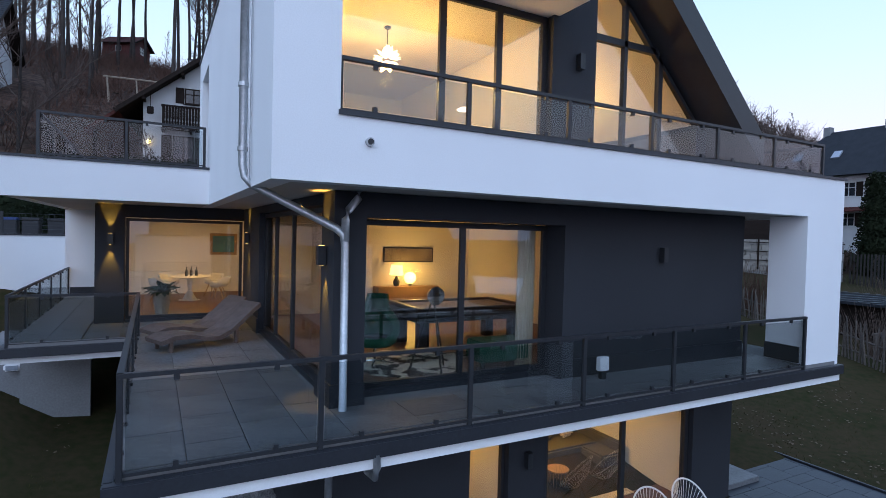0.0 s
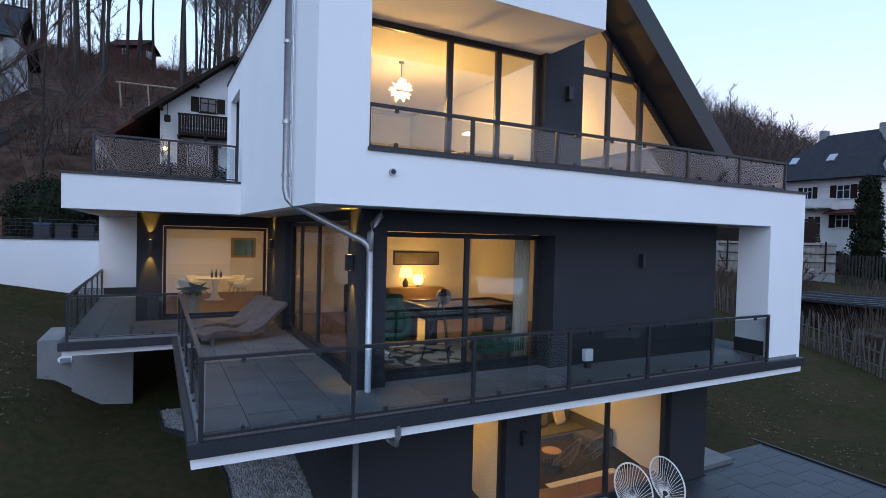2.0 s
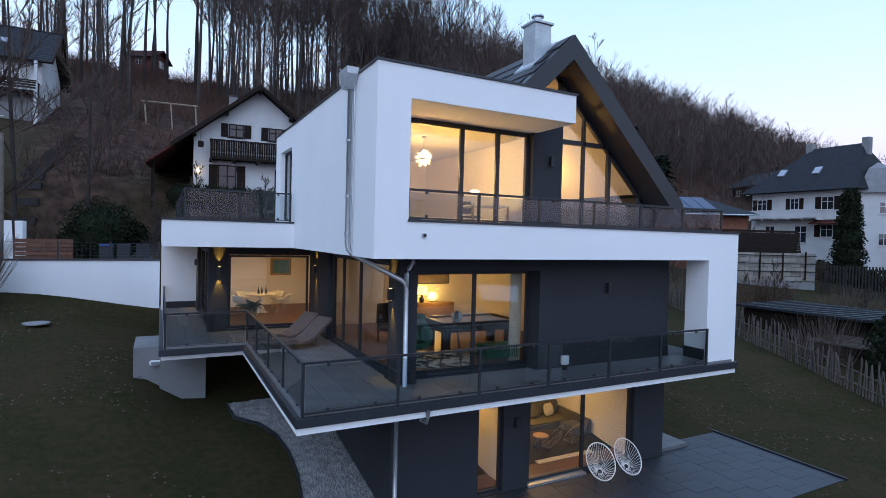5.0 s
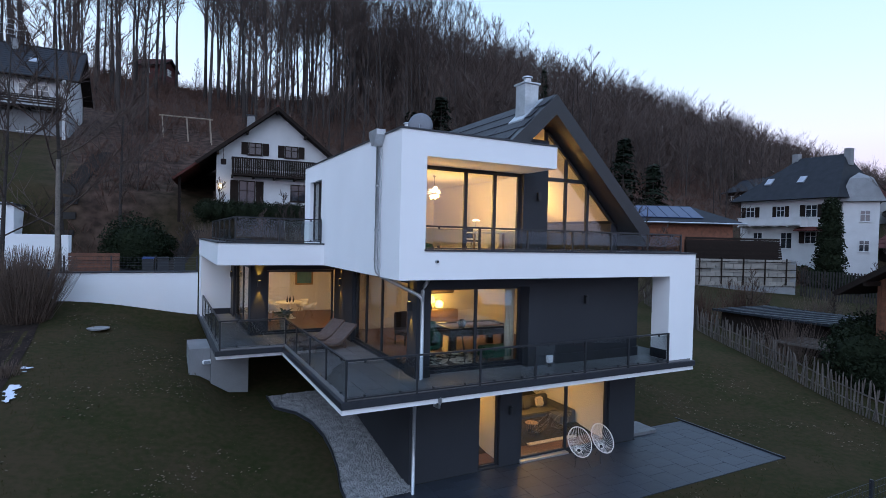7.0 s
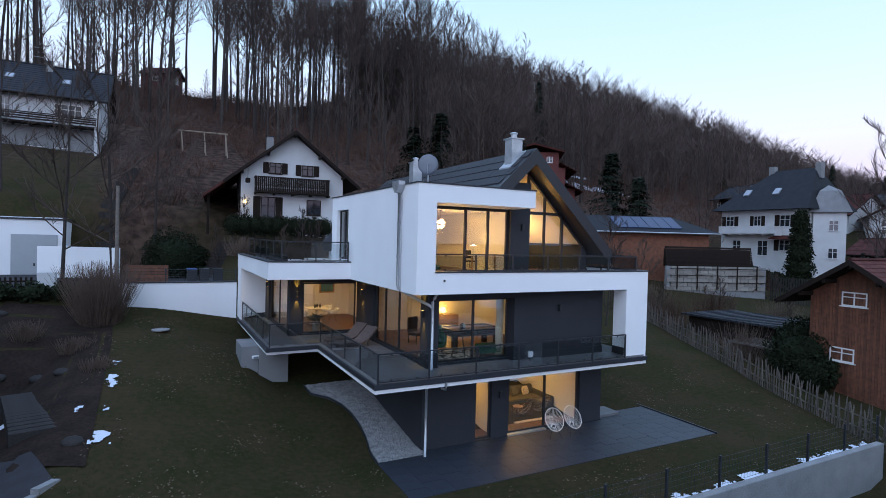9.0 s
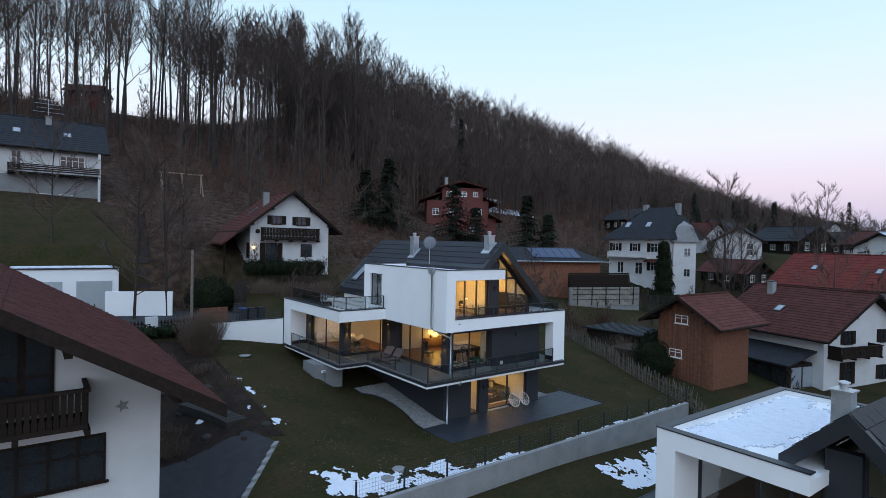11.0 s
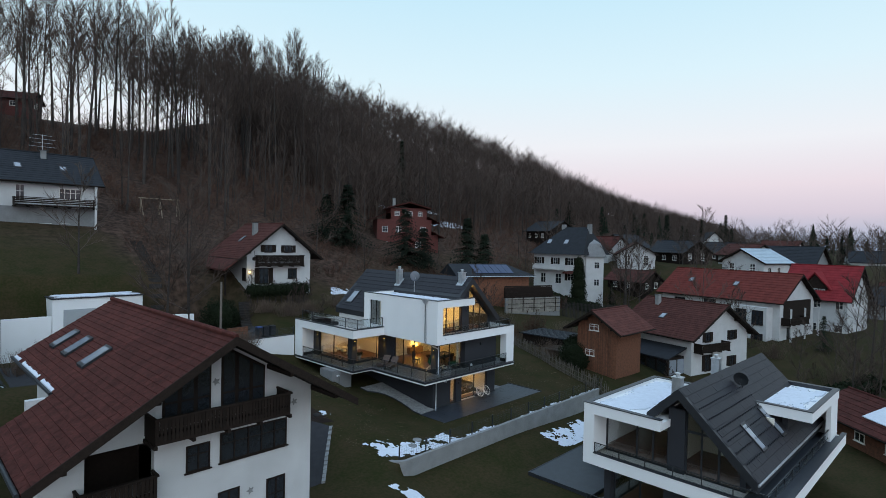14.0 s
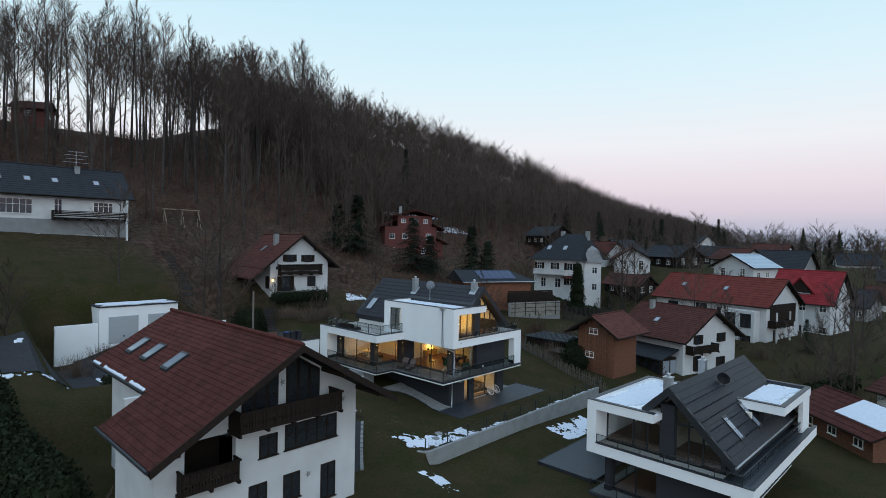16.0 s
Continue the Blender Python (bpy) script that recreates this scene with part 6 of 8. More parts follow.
# long house on the slope
lh = gable_house("long_house", pose(-13.4, 56.3, 12.9, 0, 0, 90), 10.0, 26, 5.6, 9.2, STUCCO, SLATE, "long white house with grey lower floor and dark roof", over=0.9, base=-3, course=0.5, tile=0.45,
                 windows=(("L", 13.6, 2.7, 3.3, 1.9, 0), ("L", 18.0, 2.7, 0.9, 2.1, 0), ("L", 23.2, 3.2, 2.4, 1.4, 2), ("L", 13.0, 0.2, 1.4, 1.3, 2), ("L", 15.3, 0.2, 1.4, 1.3, 2), ("L", 18.4, -0.2, 1.2, 1.9, 2), ("L", 20.6, 0.1, 1.2, 1.2, 2), ("L", 22.6, 0.1, 1.2, 1.2, 2)),
                 sky=((-2.6, 3.2), (-2.6, 8.0), (-2.6, 11.0), (-2.6, 14)), chimneys=((-0.9, 5.0, 0.5),))
o = part("lower_storey", boxes((-5.06, -0.03, -3, 5.03, 26.03, 2.1)), GREYWALL, lh, "grey painted lower storey")
balcony(lh, face("L", 10.0, 26), 17.3, 25.8, 2.2, 1.5, TIMBER, 0.95, slats=False)
parts("board", TIMBER, lh, *[(-6.53, 0.2, 2.5 + 0.22 * k, -6.49, 8.7, 2.66 + 0.22 * k) for k in range(3)])
part("corner_post", boxes((-6.5, 0.1, -0.6, -6.3, 0.35, 5.0)), STUCCO, lh)
t = thing("roof_antenna", "tall metal television antenna on the long house", "antenna", Matrix.Translation((-18.4, 56.0, 21.2)))
b = bmesh.new()
tube(b, [(0, 0, 0), (0, 0, 3.6)], 0.035, 6)
part("mast", b, ZINC, t)
for h, L in ((2.0, 1.5), (2.5, 1.1), (3.0, 1.4), (3.5, 1.0)):
    b = bmesh.new()
    tube(b, [(-L, 0, h), (L, 0, h)], 0.02, 4)
    for k in range(7):
        tube(b, [(-L + 2 * L * k / 6, -0.35, h), (-L + 2 * L * k / 6, 0.35, h)], 0.012, 3)
    part("antenna_element", b, ZINC, t)

# garages
gr = thing("garage", "white flat-roofed double garage with grey doors", "garage")
part("wall", boxes((-21.7, 31.0, -1.5, -13.7, 37, 5.3), bevel=0.02), WHITE, gr)
part("side_wall", boxes((-25.6, 31.0, -2.0, -21.75, 31.3, 3.7), bevel=0.02), WHITE, gr)
fw = part("front_wall", boxes((0, 0, 0.3, 5.3, 0.3, 3.5), bevel=0.02), WHITE, gr)
fw.matrix_basis = pose(-15.0, 28.4, 0, 0, 0, -24.5)
part("roof_edge", boxes((-21.8, 30.9, 5.3, -13.6, 37.1, 5.42)), CAP, gr)
b = bmesh.new()
snow_patch(b, -21.5, 31.1, -13.9, 36.8, 5.42, 0.07, 11)
part("roof_snow", b, SNOW, gr, "patchy snow on the flat roof")
for x0, x1 in ((-20.8, -17.9), (-16.9, -14.2)):
    o = part("garage_door", boxes((x0, 30.95, 1.35, x1, 30.995, 4.25)), GREYDOOR, gr, "pale grey garage door")
    parts("door_panel", GREYDOOR, o, *[(x0 + 0.05, 30.93, 1.4 + 0.7 * k, x1 - 0.05, 30.949, 2.04 + 0.7 * k) for k in range(4)])
    part("handle", boxes(((x0 + x1) / 2 - 0.05, 30.90, 2.0, (x0 + x1) / 2 + 0.05, 30.929, 2.2)), FRAME, o)
strip_on_ground("yard", [((-24, 19.5), (-24, 32.5)), ((-18, 19.5), (-18, 32.5)), ((-12, 19.5), (-12, 30)), ((-4, 19.5), (-4, 27))], ASPHALT, 0.04, "grey asphalt yard in front of the garages", "yard")
bw = thing("boundary_wall", "low masonry wall with white pier and dark fence", "wall", None, kind="structure")
part("stone_wall", boxes((-24.0, 18.6, -1.2, -9.7, 18.95, 1.15), bevel=0.03), GREYWALL, bw)
part("white_pier", boxes((-13.4, 18.5, 0.4, -12.6, 19.05, 2.35), bevel=0.02), STUCCO, bw)
f2 = thing("slat_fence", "dark vertical slat fence on the low wall", "fence")
sl = None
for k in range(64):
    x = -24 + k * 0.22
    if -13.6 < x < -12.4:
        continue
    m = Matrix.Translation((x, 18.7, 1.15))
    if sl is None:
        sl = part("slat", boxes((-0.05, -0.015, 0.05, 0.05, 0.015, 0.95)), TIMBER, f2)
        sl.matrix_basis = m
    else:
        share("slat", sl, f2, m)
parts("fence_rail", TIMBER, f2, (-24, 18.72, 1.35, -13.5, 18.76, 1.43), (-24, 18.72, 1.85, -13.5, 18.76, 1.93), (-12.5, 18.72, 1.35, -9.9, 18.76, 1.43), (-12.5, 18.72, 1.85, -9.9, 18.76, 1.93))
t = thing("board_screen", "reddish horizontal board screen", "fence")
parts("board", CLADDING, t, *[(-9.4, 20.0, 1.35 + 0.19 * k, -7.2, 20.06, 1.52 + 0.19 * k) for k in range(7)])
for k, x in enumerate((-5.9, -5.2, -4.4)):
    g = thing("wheelie_bin", "dark plastic wheelie bin by the fence" + (" with a blue lid" if k == 0 else ""), "bin", Matrix.Translation((x, 20.2, 1.4)), group="wheelie bins")
    part("body", boxes((-0.27, -0.3, 0.05, 0.27, 0.3, 0.98), bevel=0.03), FRAME, g)
    part("lid", boxes((-0.29, -0.33, 0.98, 0.29, 0.33, 1.07), bevel=0.02), BLUELID if k == 0 else FRAME, g)
t = thing("utility_pole", "weathered wooden utility pole", "pole", Matrix.Translation((-9.9, 20.3, 1.2)))
b = bmesh.new()
tube(b, [(0, 0, -0.5), (0, 0, 3), (0, 0, 6.1)], [0.12, 0.11, 0.09], 10)
part("shaft", b, WEATHERED, t)

# steps up the slope
def steps(name, p0, p1, n, width, label):
    t = thing(name, label, "steps", None, kind="structure")
    a, c = Vector(p0), Vector(p1)
    ang = math.atan2(c.y - a.y, c.x - a.x)
    st = None
    for k in range(n):
        p = a.lerp(c, (k + 0.5) / n)
        z = ground_z(p.x, p.y)
        m = Matrix.Translation((p.x, p.y, z)) @ Matrix.Rotation(ang, 4, "Z")
        if st is None:
            st = part("step", boxes((-0.16, -width / 2, -0.4, 0.2, width / 2, 0.10), bevel=0.01), STEPSTONE, t)
            st.matrix_basis = m
        else:
            share("step", st, t, m)


steps("hillside_steps", (-11.6, 31.8, 0), (-10.0, 46, 0), 30, 1.3, "long worn concrete steps up the slope")
steps("chalet_steps", (-4.5, 24.5, 0), (-2.6, 29.5, 0), 14, 2.0, "stone steps up to the chalet")
steps("garden_steps", (-10.9, 4.2, 0), (-12.2, 9.6, 0), 15, 1.7, "dark garden steps with snow along the edge")

# swing frame
t = thing("swing_frame", "bare wooden swing frame on the slope", "swing")
PALEWOOD = material("pale_debarked_wood", (0.24, 0.19, 0.14), 0.85, vary=0.2, scale=5)
for x, y in ((-5.4, 59.4), (-2.8, 58.95), (-0.3, 58.5)):
    for s in (-0.8, 0.8):
        b = bmesh.new()
        tube(b, [(x, y, 17.5), (x + 0.2, y + s, ground_z(x, y + s) - 0.1)], 0.08, 6)
        part("leg", b, PALEWOOD, t)
b = bmesh.new()
tube(b, [(-5.7, 59.45, 17.5), (0.0, 58.45, 17.4)], 0.09, 6)
part("beam", b, PALEWOOD, t)
for x in (-4.6, -2.6):
    b = bmesh.new()
    y = 59.4 - (x + 5.4) * 0.176
    tube(b, [(x - 0.25, y, 17.4), (x - 0.25, y, 15.9)], 0.012, 4), tube(b, [(x + 0.25, y, 17.4), (x + 0.25, y, 15.9)], 0.012, 4)
    box(b, x - 0.27, y - 0.12, 15.86, x + 0.27, y + 0.12, 15.9)
    part("swing_seat", b, TIMBER, t)

# neighbours across the fence
cab = gable_house("larch_cabin", pose(24.6, -1.9, -2.3, 0, 0, -92), 5.0, 6, 4.6, 6.2, CLADDING, BROWNROOF, "orange larch-clad cabin with a tiled gable roof", over=1.2, windows=(("F", -0.3, 4.0, 1.2, 0.75, 2), ("F", -0.8, 1.0, 1.2, 0.75, 2)))
bt = None
for k in range(36):
    u = -2.45 + k * 0.14
    z1 = 6.1 - 0.64 * abs(u) - 0.05
    part("cladding_board", boxes((u, -0.03, -1.5, u + 0.125, -0.004, z1)), CLADDING, cab)
oh = gable_house("tiled_house", pose(40.75, -10.5, -4.5, 0, 0, -16.5), 11.4, 10.5, 5.3, 8.7, STUCCO, BROWNROOF, "white house with brown tiled roof and green shutters", over=1.0, course=0.4, tile=0.35,
                 windows=(("F", -2.6, 4.4, 1.0, 1.2, 11), ("F", 2.4, 4.4, 1.0, 1.2, 11), ("F", -2.6, 0.8, 1.0, 2.0, 11), ("F", 2.4, 1.0, 1.0, 1.3, 11), ("R", 4.0, 1.0, 1.6, 1.6, 1)),
                 balconies=(("F", -5.2, 0.2, 3.4, 1.2),), chimneys=((-1.2, 8.6, 0.7),), sky=((-3.0, 6.0),))
wg = part("winter_garden", boxes((-8.6, 1.0, -1.5, -5.5, 10.5, 2.7)), TIMBER, oh, "timber winter garden with dark glazing")
for k in range(6):
    part("pane", boxes((-8.64, 1.2 + k * 1.55, 0.7, -8.605, 2.6 + k * 1.55, 2.5)), PANE_DARK, wg)
b = bmesh.new()
prism(b, [(-9.2, 2.7), (-5.5, 3.9), (-5.5, 3.75), (-9.2, 2.55)], "y", 0.6, 10.9)
part("lean_to_roof", b, SLATE, wg)
for k in range(2):
    part("pane", boxes((-8.4 + 1.45 * k, 0.955, 0.6, -7.15 + 1.45 * k, 0.995, 2.4)), SKYPANE, wg, "greenish reflecting glass")
part("sill", boxes((-8.7, 0.9, 0.42, -5.5, 1.0, 0.52)), WEATHERED, wg)
parts("glazing_bar", TIMBER, wg, *[(-8.70, 1.1 + 1.55 * k, 0.5, -8.60, 1.22 + 1.55 * k, 2.6) for k in range(7)])
part("plinth_cladding", boxes((-8.72, 0.94, -1.5, -8.62, 10.56, 0.5)), CLADDING, wg, "orange timber boarding below the glazing")

vl = thing("villa", "white villa with dark hipped slate roof and shutters", "house", pose(63.0, 16.0, 2.3, 0, 0, 0))
part("wall", boxes((0, 6.0, -3, 8.6, 17.2, 7.4)), STUCCO, vl)
b = bmesh.new()
v = [b.verts.new(p) for p in ((-1.2, 5.0, 7.3), (10.2, 5.0, 7.3), (10.2, 18.1, 7.3), (-1.2, 18.1, 7.3), (4.5, 7.2, 12.9), (4.5, 12.4, 12.9))]
for q in ((0, 1, 4), (1, 2, 5, 4), (2, 3, 5), (3, 0, 4, 5), (3, 2, 1, 0)):
    b.faces.new([v[i] for i in q])
part("roof", b, SLATE, vl)
VW = Matrix.Translation((0, 17.2, 0)) @ Matrix.Rotation(radians(-90), 4, "Z")
for u, z, w, h, s in ((1.3, 5.2, 1.2, 1.35, 1), (5.2, 5.2, 1.0, 1.35, 1), (8.8, 5.1, 1.3, 1.5, 1), (2.4, 1.3, 1.2, 2.0, 0), (6.0, 1.3, 1.4, 2.0, 0), (8.8, 2.0, 1.3, 1.4, 1)):
    facade_window(vl, VW, u, z, w, h, STUCCO, TIMBER if s else None)
balcony(vl, VW, 0.6, 8.4, 4.1, 1.4, STUCCO, 0.95, slats=False)
part("balcony_panel", boxes((-1.45, 8.8, 4.2, -1.40, 16.6, 5.05)), STUCCO, vl)
b = bmesh.new()
prism(b, [(0.0, 4.0), (-1.5, 3.55), (-1.5, 3.45), (0.0, 3.85)], "y", 6.4, 9.6)
part("bay_roof", b, REDROOF, vl, "small red tiled roof over the ground-floor bay")
wgm = Matrix.Translation((2.2, 4.3, 0)) @ Matrix.Rotation(radians(-55), 4, "Z")
o = part("side_wing", boxes((-1.7, 0, -3, 1.7, 5.0, 7.3)), STUCCO, vl, "white stucco side wing with trained climbers")
o.matrix_basis = wgm
b = bmesh.new()
v = [b.verts.new(p) for p in ((-2.2, -0.5, 6.9), (2.2, -0.5, 6.9), (2.2, 5.0, 6.9), (-2.2, 5.0, 6.9), (-1.1, 0.3, 9.6), (1.1, 0.3, 9.6), (0.0, 1.8, 10.4), (0.0, 5.0, 10.4))]
for q in ((0, 1, 5, 4), (4, 5, 6), (1, 2, 7, 6, 5), (3, 0, 4, 6, 7), (2, 3, 7), (3, 2, 1, 0)):
    b.faces.new([v[i] for i in q])
o = part("wing_roof", b, GREYWALL, vl, "grey half-hipped roof of the side wing")
o.matrix_basis = wgm
facade_window(vl, wgm, 0.4, 4.6, 1.0, 1.3, STUCCO)
facade_window(vl, wgm, 0.4, 1.2, 1.0, 1.3, STUCCO)
for y, zz in ((5.0, 1.2), (11, 1.2)):
    c = part("chimney", boxes((4.1, y + 1.5, 11.5, 4.9, y + 2.2, 13.0 + zz * 0.4)), GREYWALL, vl)
for y in (10.3, 14.3):
    b = bmesh.new()
    prism(b, [(0.9, 9.36), (1.7, 10.15), (1.62, 10.27), (0.8, 9.48)], "y", y - 0.4, y + 0.4)
    part("roof_window", b, SKYPANE, vl)

rh = thing("red_house", "tall dark red timber house with stepped tiled roofs among trees", "house", pose(42.9, 51.6, 9.0, 0, 0, -33))
part("wall", boxes((-6.0, 0.0, -4, 5.4, 9.5, 7.1)), REDWOOD, rh)
part("upper_storey", boxes((-3.2, 0.4, 7.1, 4.4, 8.5, 9.5)), REDWOOD, rh)
b = bmesh.new()
prism(b, [(-4.0, 9.35), (0.6, 10.5), (5.2, 9.35), (5.2, 9.55), (0.6, 10.75), (-4.0, 9.55)], "y", -0.7, 9.4)
part("roof", b, REDROOF, rh, "dark red tiled roof")
for xa, za, xb, zb, y1 in ((-3.2, 8.6, -7.4, 7.0, 10.4), (4.4, 7.8, 7.0, 6.5, 10.4), (5.4, 4.7, 8.0, 3.4, 8.5)):
    ts = []
    tile_roof(ts, xa, za, xb, zb, -1.0, y1, 0.5, 0.45)
    part("skirt_roof", slabs(ts, 0.16), REDROOF, rh, "red tiled skirt roof")
part("annexe", boxes((5.4, 0.5, -4, 7.0, 7.5, 4.0)), REDWOOD, rh)
for u, z, w, h in ((-1.9, 7.9, 1.0, 0.9), (0.6, 7.9, 1.5, 0.9), (3.0, 7.9, 0.9, 0.9), (-4.4, 4.4, 1.1, 1.2), (-1.6, 4.4, 1.1, 1.2), (3.6, 4.4, 1.1, 1.2), (-4.4, 1.2, 1.1, 1.3), (2.6, 1.2, 1.1, 1.3)):
    facade_window(rh, Matrix.Translation((0, 0.4 if z > 7 else 0.0, 0)), u, z, w, h, STUCCO)
c = part("chimney", boxes((-2.6, 2.2, 9.6, -2.0, 2.8, 11.6)), CONCRETE, rh)
part("chimney_cap", boxes((-2.68, 2.12, 11.6, -1.92, 2.88, 11.7)), CAP, c)
hut = gable_house("ridge_hut", pose(-4.0, 150, 43.6, 0, 0, 60), 6.5, 8, 3.6, 5.6, REDWOOD, REDROOF, "dark red hut on the wooded ridge", course=0.6, tile=0.6, windows=(("F", 0, 1.5, 2.0, 1.6, 2), ("L", 4, 1.5, 1.5, 1.3, 2)))
sh1 = thing("solar_shed", "long timber shed with a low dark hipped roof", "shed", pose(33.5, 27.6, 1.6, 0, 0, -26.0))
part("wall", boxes((0.0, 0.6, -2.0, 13.2, 7.2, 4.5)), CLADDING, sh1)
b = bmesh.new()
v = [b.verts.new(p) for p in ((-0.8, -0.4, 4.4), (14.0, -0.4, 4.4), (14.0, 8.2, 4.4), (-0.8, 8.2, 4.4), (-0.8, 3.9, 6.3), (10.2, 3.9, 6.3))]
for q in ((0, 1, 5, 4), (1, 2, 5), (2, 3, 4, 5), (3, 0, 4), (3, 2, 1, 0)):
    b.faces.new([v[i] for i in q])
part("roof", b, SLATE, sh1)
g = bmesh.new()
tube(g, [(-0.8, -0.47, 4.36), (14.0, -0.47, 4.36)], 0.08, 6)
part("gutter", g, ZINC, sh1)
SOLAR = material("solar_panel", (0.02, 0.034, 0.085), 0.35, spec=0.3)
for k in range(6):
    b = bmesh.new()
    prism(b, [(0.5, 4.86), (3.4, 6.14), (3.38, 6.2), (0.48, 4.92)], "x", 3.0 + k * 1.2, 4.12 + k * 1.2)
    part("solar_panel", b, SOLAR, sh1)
sw = thing("stone_wall", "pale stone garden wall with timber trellis", "wall", None, kind="structure")
STONE = material("pale_wall_stone", (0.24, 0.225, 0.20), 0.9, vary=0.15, rand=0.2)
sw.matrix_basis = pose(38.0, 21.4, 0.0, 0, 0, -20.5)
part("wall_core", boxes((0.0, 0.12, -0.8, 11.0, 0.5, 2.55)), GREYWALL, sw)
blk = part("stone", boxes((0, 0, 0, 0.86, 0.12, 0.38), bevel=0.0), STONE, sw)
first = True
for j in range(6):
    for k in range(13):
        m = Matrix.Translation((k * 0.9 - (0.45 if j % 2 else 0), -random.uniform(0, 0.03), 0.1 + j * 0.415))
        if first:
            blk.matrix_basis, first = m, False
        elif 0 <= k * 0.9 - (0.45 if j % 2 else 0) < 10.2:
            share("stone", blk, sw, m)
parts("trellis_post", TIMBER, sw, *[(x, -0.14, 0.2, x + 0.09, -0.05, 2.7) for x in (1.0, 3.2, 5.4, 7.6, 9.8)])
parts("trellis_rail", TIMBER, sw, *[(0.2, -0.2, z, 10.8, -0.145, z + 0.07) for z in (0.9, 1.6, 2.3)])
for k in range(9):
    part("screen_board", boxes((0.0, 0.2 + 0.05 * k, 2.6 + 0.22 * k, 9.6, 0.26 + 0.05 * k, 2.80 + 0.22 * k)), TIMBER, sw, "dark weathered timber board")
part("screen_back", boxes((0.0, 0.7, 2.5, 9.6, 0.8, 4.3)), TIMBER, sw)
fs = thing("slat_screen", "grey timber slat screen beside the stone wall", "fence")
sl = None
for k in range(40):
    m = Matrix.Translation((48.6 + 0.1 * k, 17.2 - k * 0.2, 0.1))
    if sl is None:
        sl = part("slat", boxes((-0.02, 0, -1.2, 0.02, 0.12, 1.5)), STEPSTONE, fs)
        sl.matrix_basis = m
    else:
        share("slat", sl, fs, m)
ps = thing("pergola_shed", "low dark garden shed with open pergola beams", "shed")
part("roof", boxes((26.5, 3.5, -0.4, 32.0, 10.5, -0.28)), SLATE, ps)
part("wall", boxes((26.9, 4.0, -3.2, 31.6, 10.1, -0.4)), TIMBER, ps)
parts("rib", CAP, ps, *[(26.5, 3.6 + 0.5 * k, -0.28, 32.0, 3.68 + 0.5 * k, -0.23) for k in range(14)])
parts("beam", WEATHERED, ps, *[(24.0 + 0.45 * k, 1.6, -1.30, 24.1 + 0.45 * k, 5.0, -1.19) for k in range(12)])
parts("post", WEATHERED, ps, *[(x, y, -3.0, x + 0.12, y + 0.12, -1.30) for x in (24.0, 28.9) for y in (1.7, 4.8)])

# houses of the village
def village(name, x, y, z, yaw, w, d, eave, ridge, wall, roof, label, **kw):
    wins = kw.pop("windows", None)
    if wins is None:
        wins = [("F", u, zz, 1.1, 1.2, 2) for u in (-w * 0.25, w * 0.25) for zz in (0.9, eave - 1.6)] + [(s, u, zz, 1.1, 1.2, 2) for s in "LR" for u in np.arange(2, d - 1, 3.2) for zz in ((0.9, eave - 1.9) if eave > 4.5 else (0.9,))]
    return gable_house(name, pose(x, y, z, 0, 0, yaw), w, d, eave, ridge, wall, roof, label, windows=wins, course=kw.pop("course", 0.6), tile=kw.pop("tile", 0.5), **kw)


REDTILE = material("orange_red_tile", (0.125, 0.026, 0.020), 0.8, vary=0.3, scale=1.2, fine=9, spec=0.15)
big = village("terraced_house", 66.3, -13.9, -3.0, -12.7, 11, 20, 6.75, 10.5, STUCCO, REDTILE, "long white house with orange-red tiled roof", sky=((-2.6, 8.0), (-2.4, 16.0)), base=-4, windows=[("L", 3.5, 4.2, 2.0, 1.6, 1), ("L", 9.0, 4.2, 2.0, 1.8, 1), ("L", 12.5, 4.2, 1.2, 1.4, 1), ("L", 9.0, 0.8, 2.0, 2.0, 1), ("L", 15.0, 0.9, 1.4, 1.4, 1), ("L", 17.5, 4.2, 1.2, 1.4, 1), ("F", -2.5, 4.0, 1.2, 1.8, 1), ("F", 2.0, 4.0, 1.2, 1.8, 1), ("F", -2.5, 0.8, 1.4, 1.8, 1)], balconies=(("F", -5.0, 1.0, 3.2, 1.3),), chimneys=((0.6, 12.0, 0.6),))
b = big
part("gable_boarding", boxes((-4.4, -0.07, 3.5, 4.4, -0.006, 6.7)), TIMBER, big, "dark panel standing in for the shade in the gable loggia")
parts("balcony_post", STUCCO, big, *[(x, -1.25, -4, x + 0.2, -1.05, 5.6) for x in (-4.6, -0.1, 4.4)])
part("bay", boxes((-7.4, 1.0, -3, -5.2, 6.4, 5.7)), STUCCO, big)
for y in (1.4, 3.9):
    facade_window(big, Matrix.Translation((-7.4, 0, 0)) @ Matrix.Rotation(radians(-90), 4, "Z"), -y - 0.9, 3.0, 1.7, 2.2, TIMBER)
    facade_window(big, Matrix.Translation((-7.4, 0, 0)) @ Matrix.Rotation(radians(-90), 4, "Z"), -y - 0.9, -0.5, 1.7, 2.2, TIMBER)
br2 = village("red_roof_house", 83.0, -19.6, -3.0, -8, 11, 9.5, 6.6, 11.6, STUCCO, BRIGHTRED, "white house with a bright red roof and dormer", base=-4)
b = bmesh.new()
prism(b, [(3.2, 6.9), (6.8, 6.9), (6.8, 8.2), (5.0, 10.3), (3.2, 8.2)], "x", -4.6, -1.2)
dm = part("dormer", b, TIMBER, br2)
dm.matrix_basis = Matrix.Translation((0, 0, 0))
b = bmesh.new()
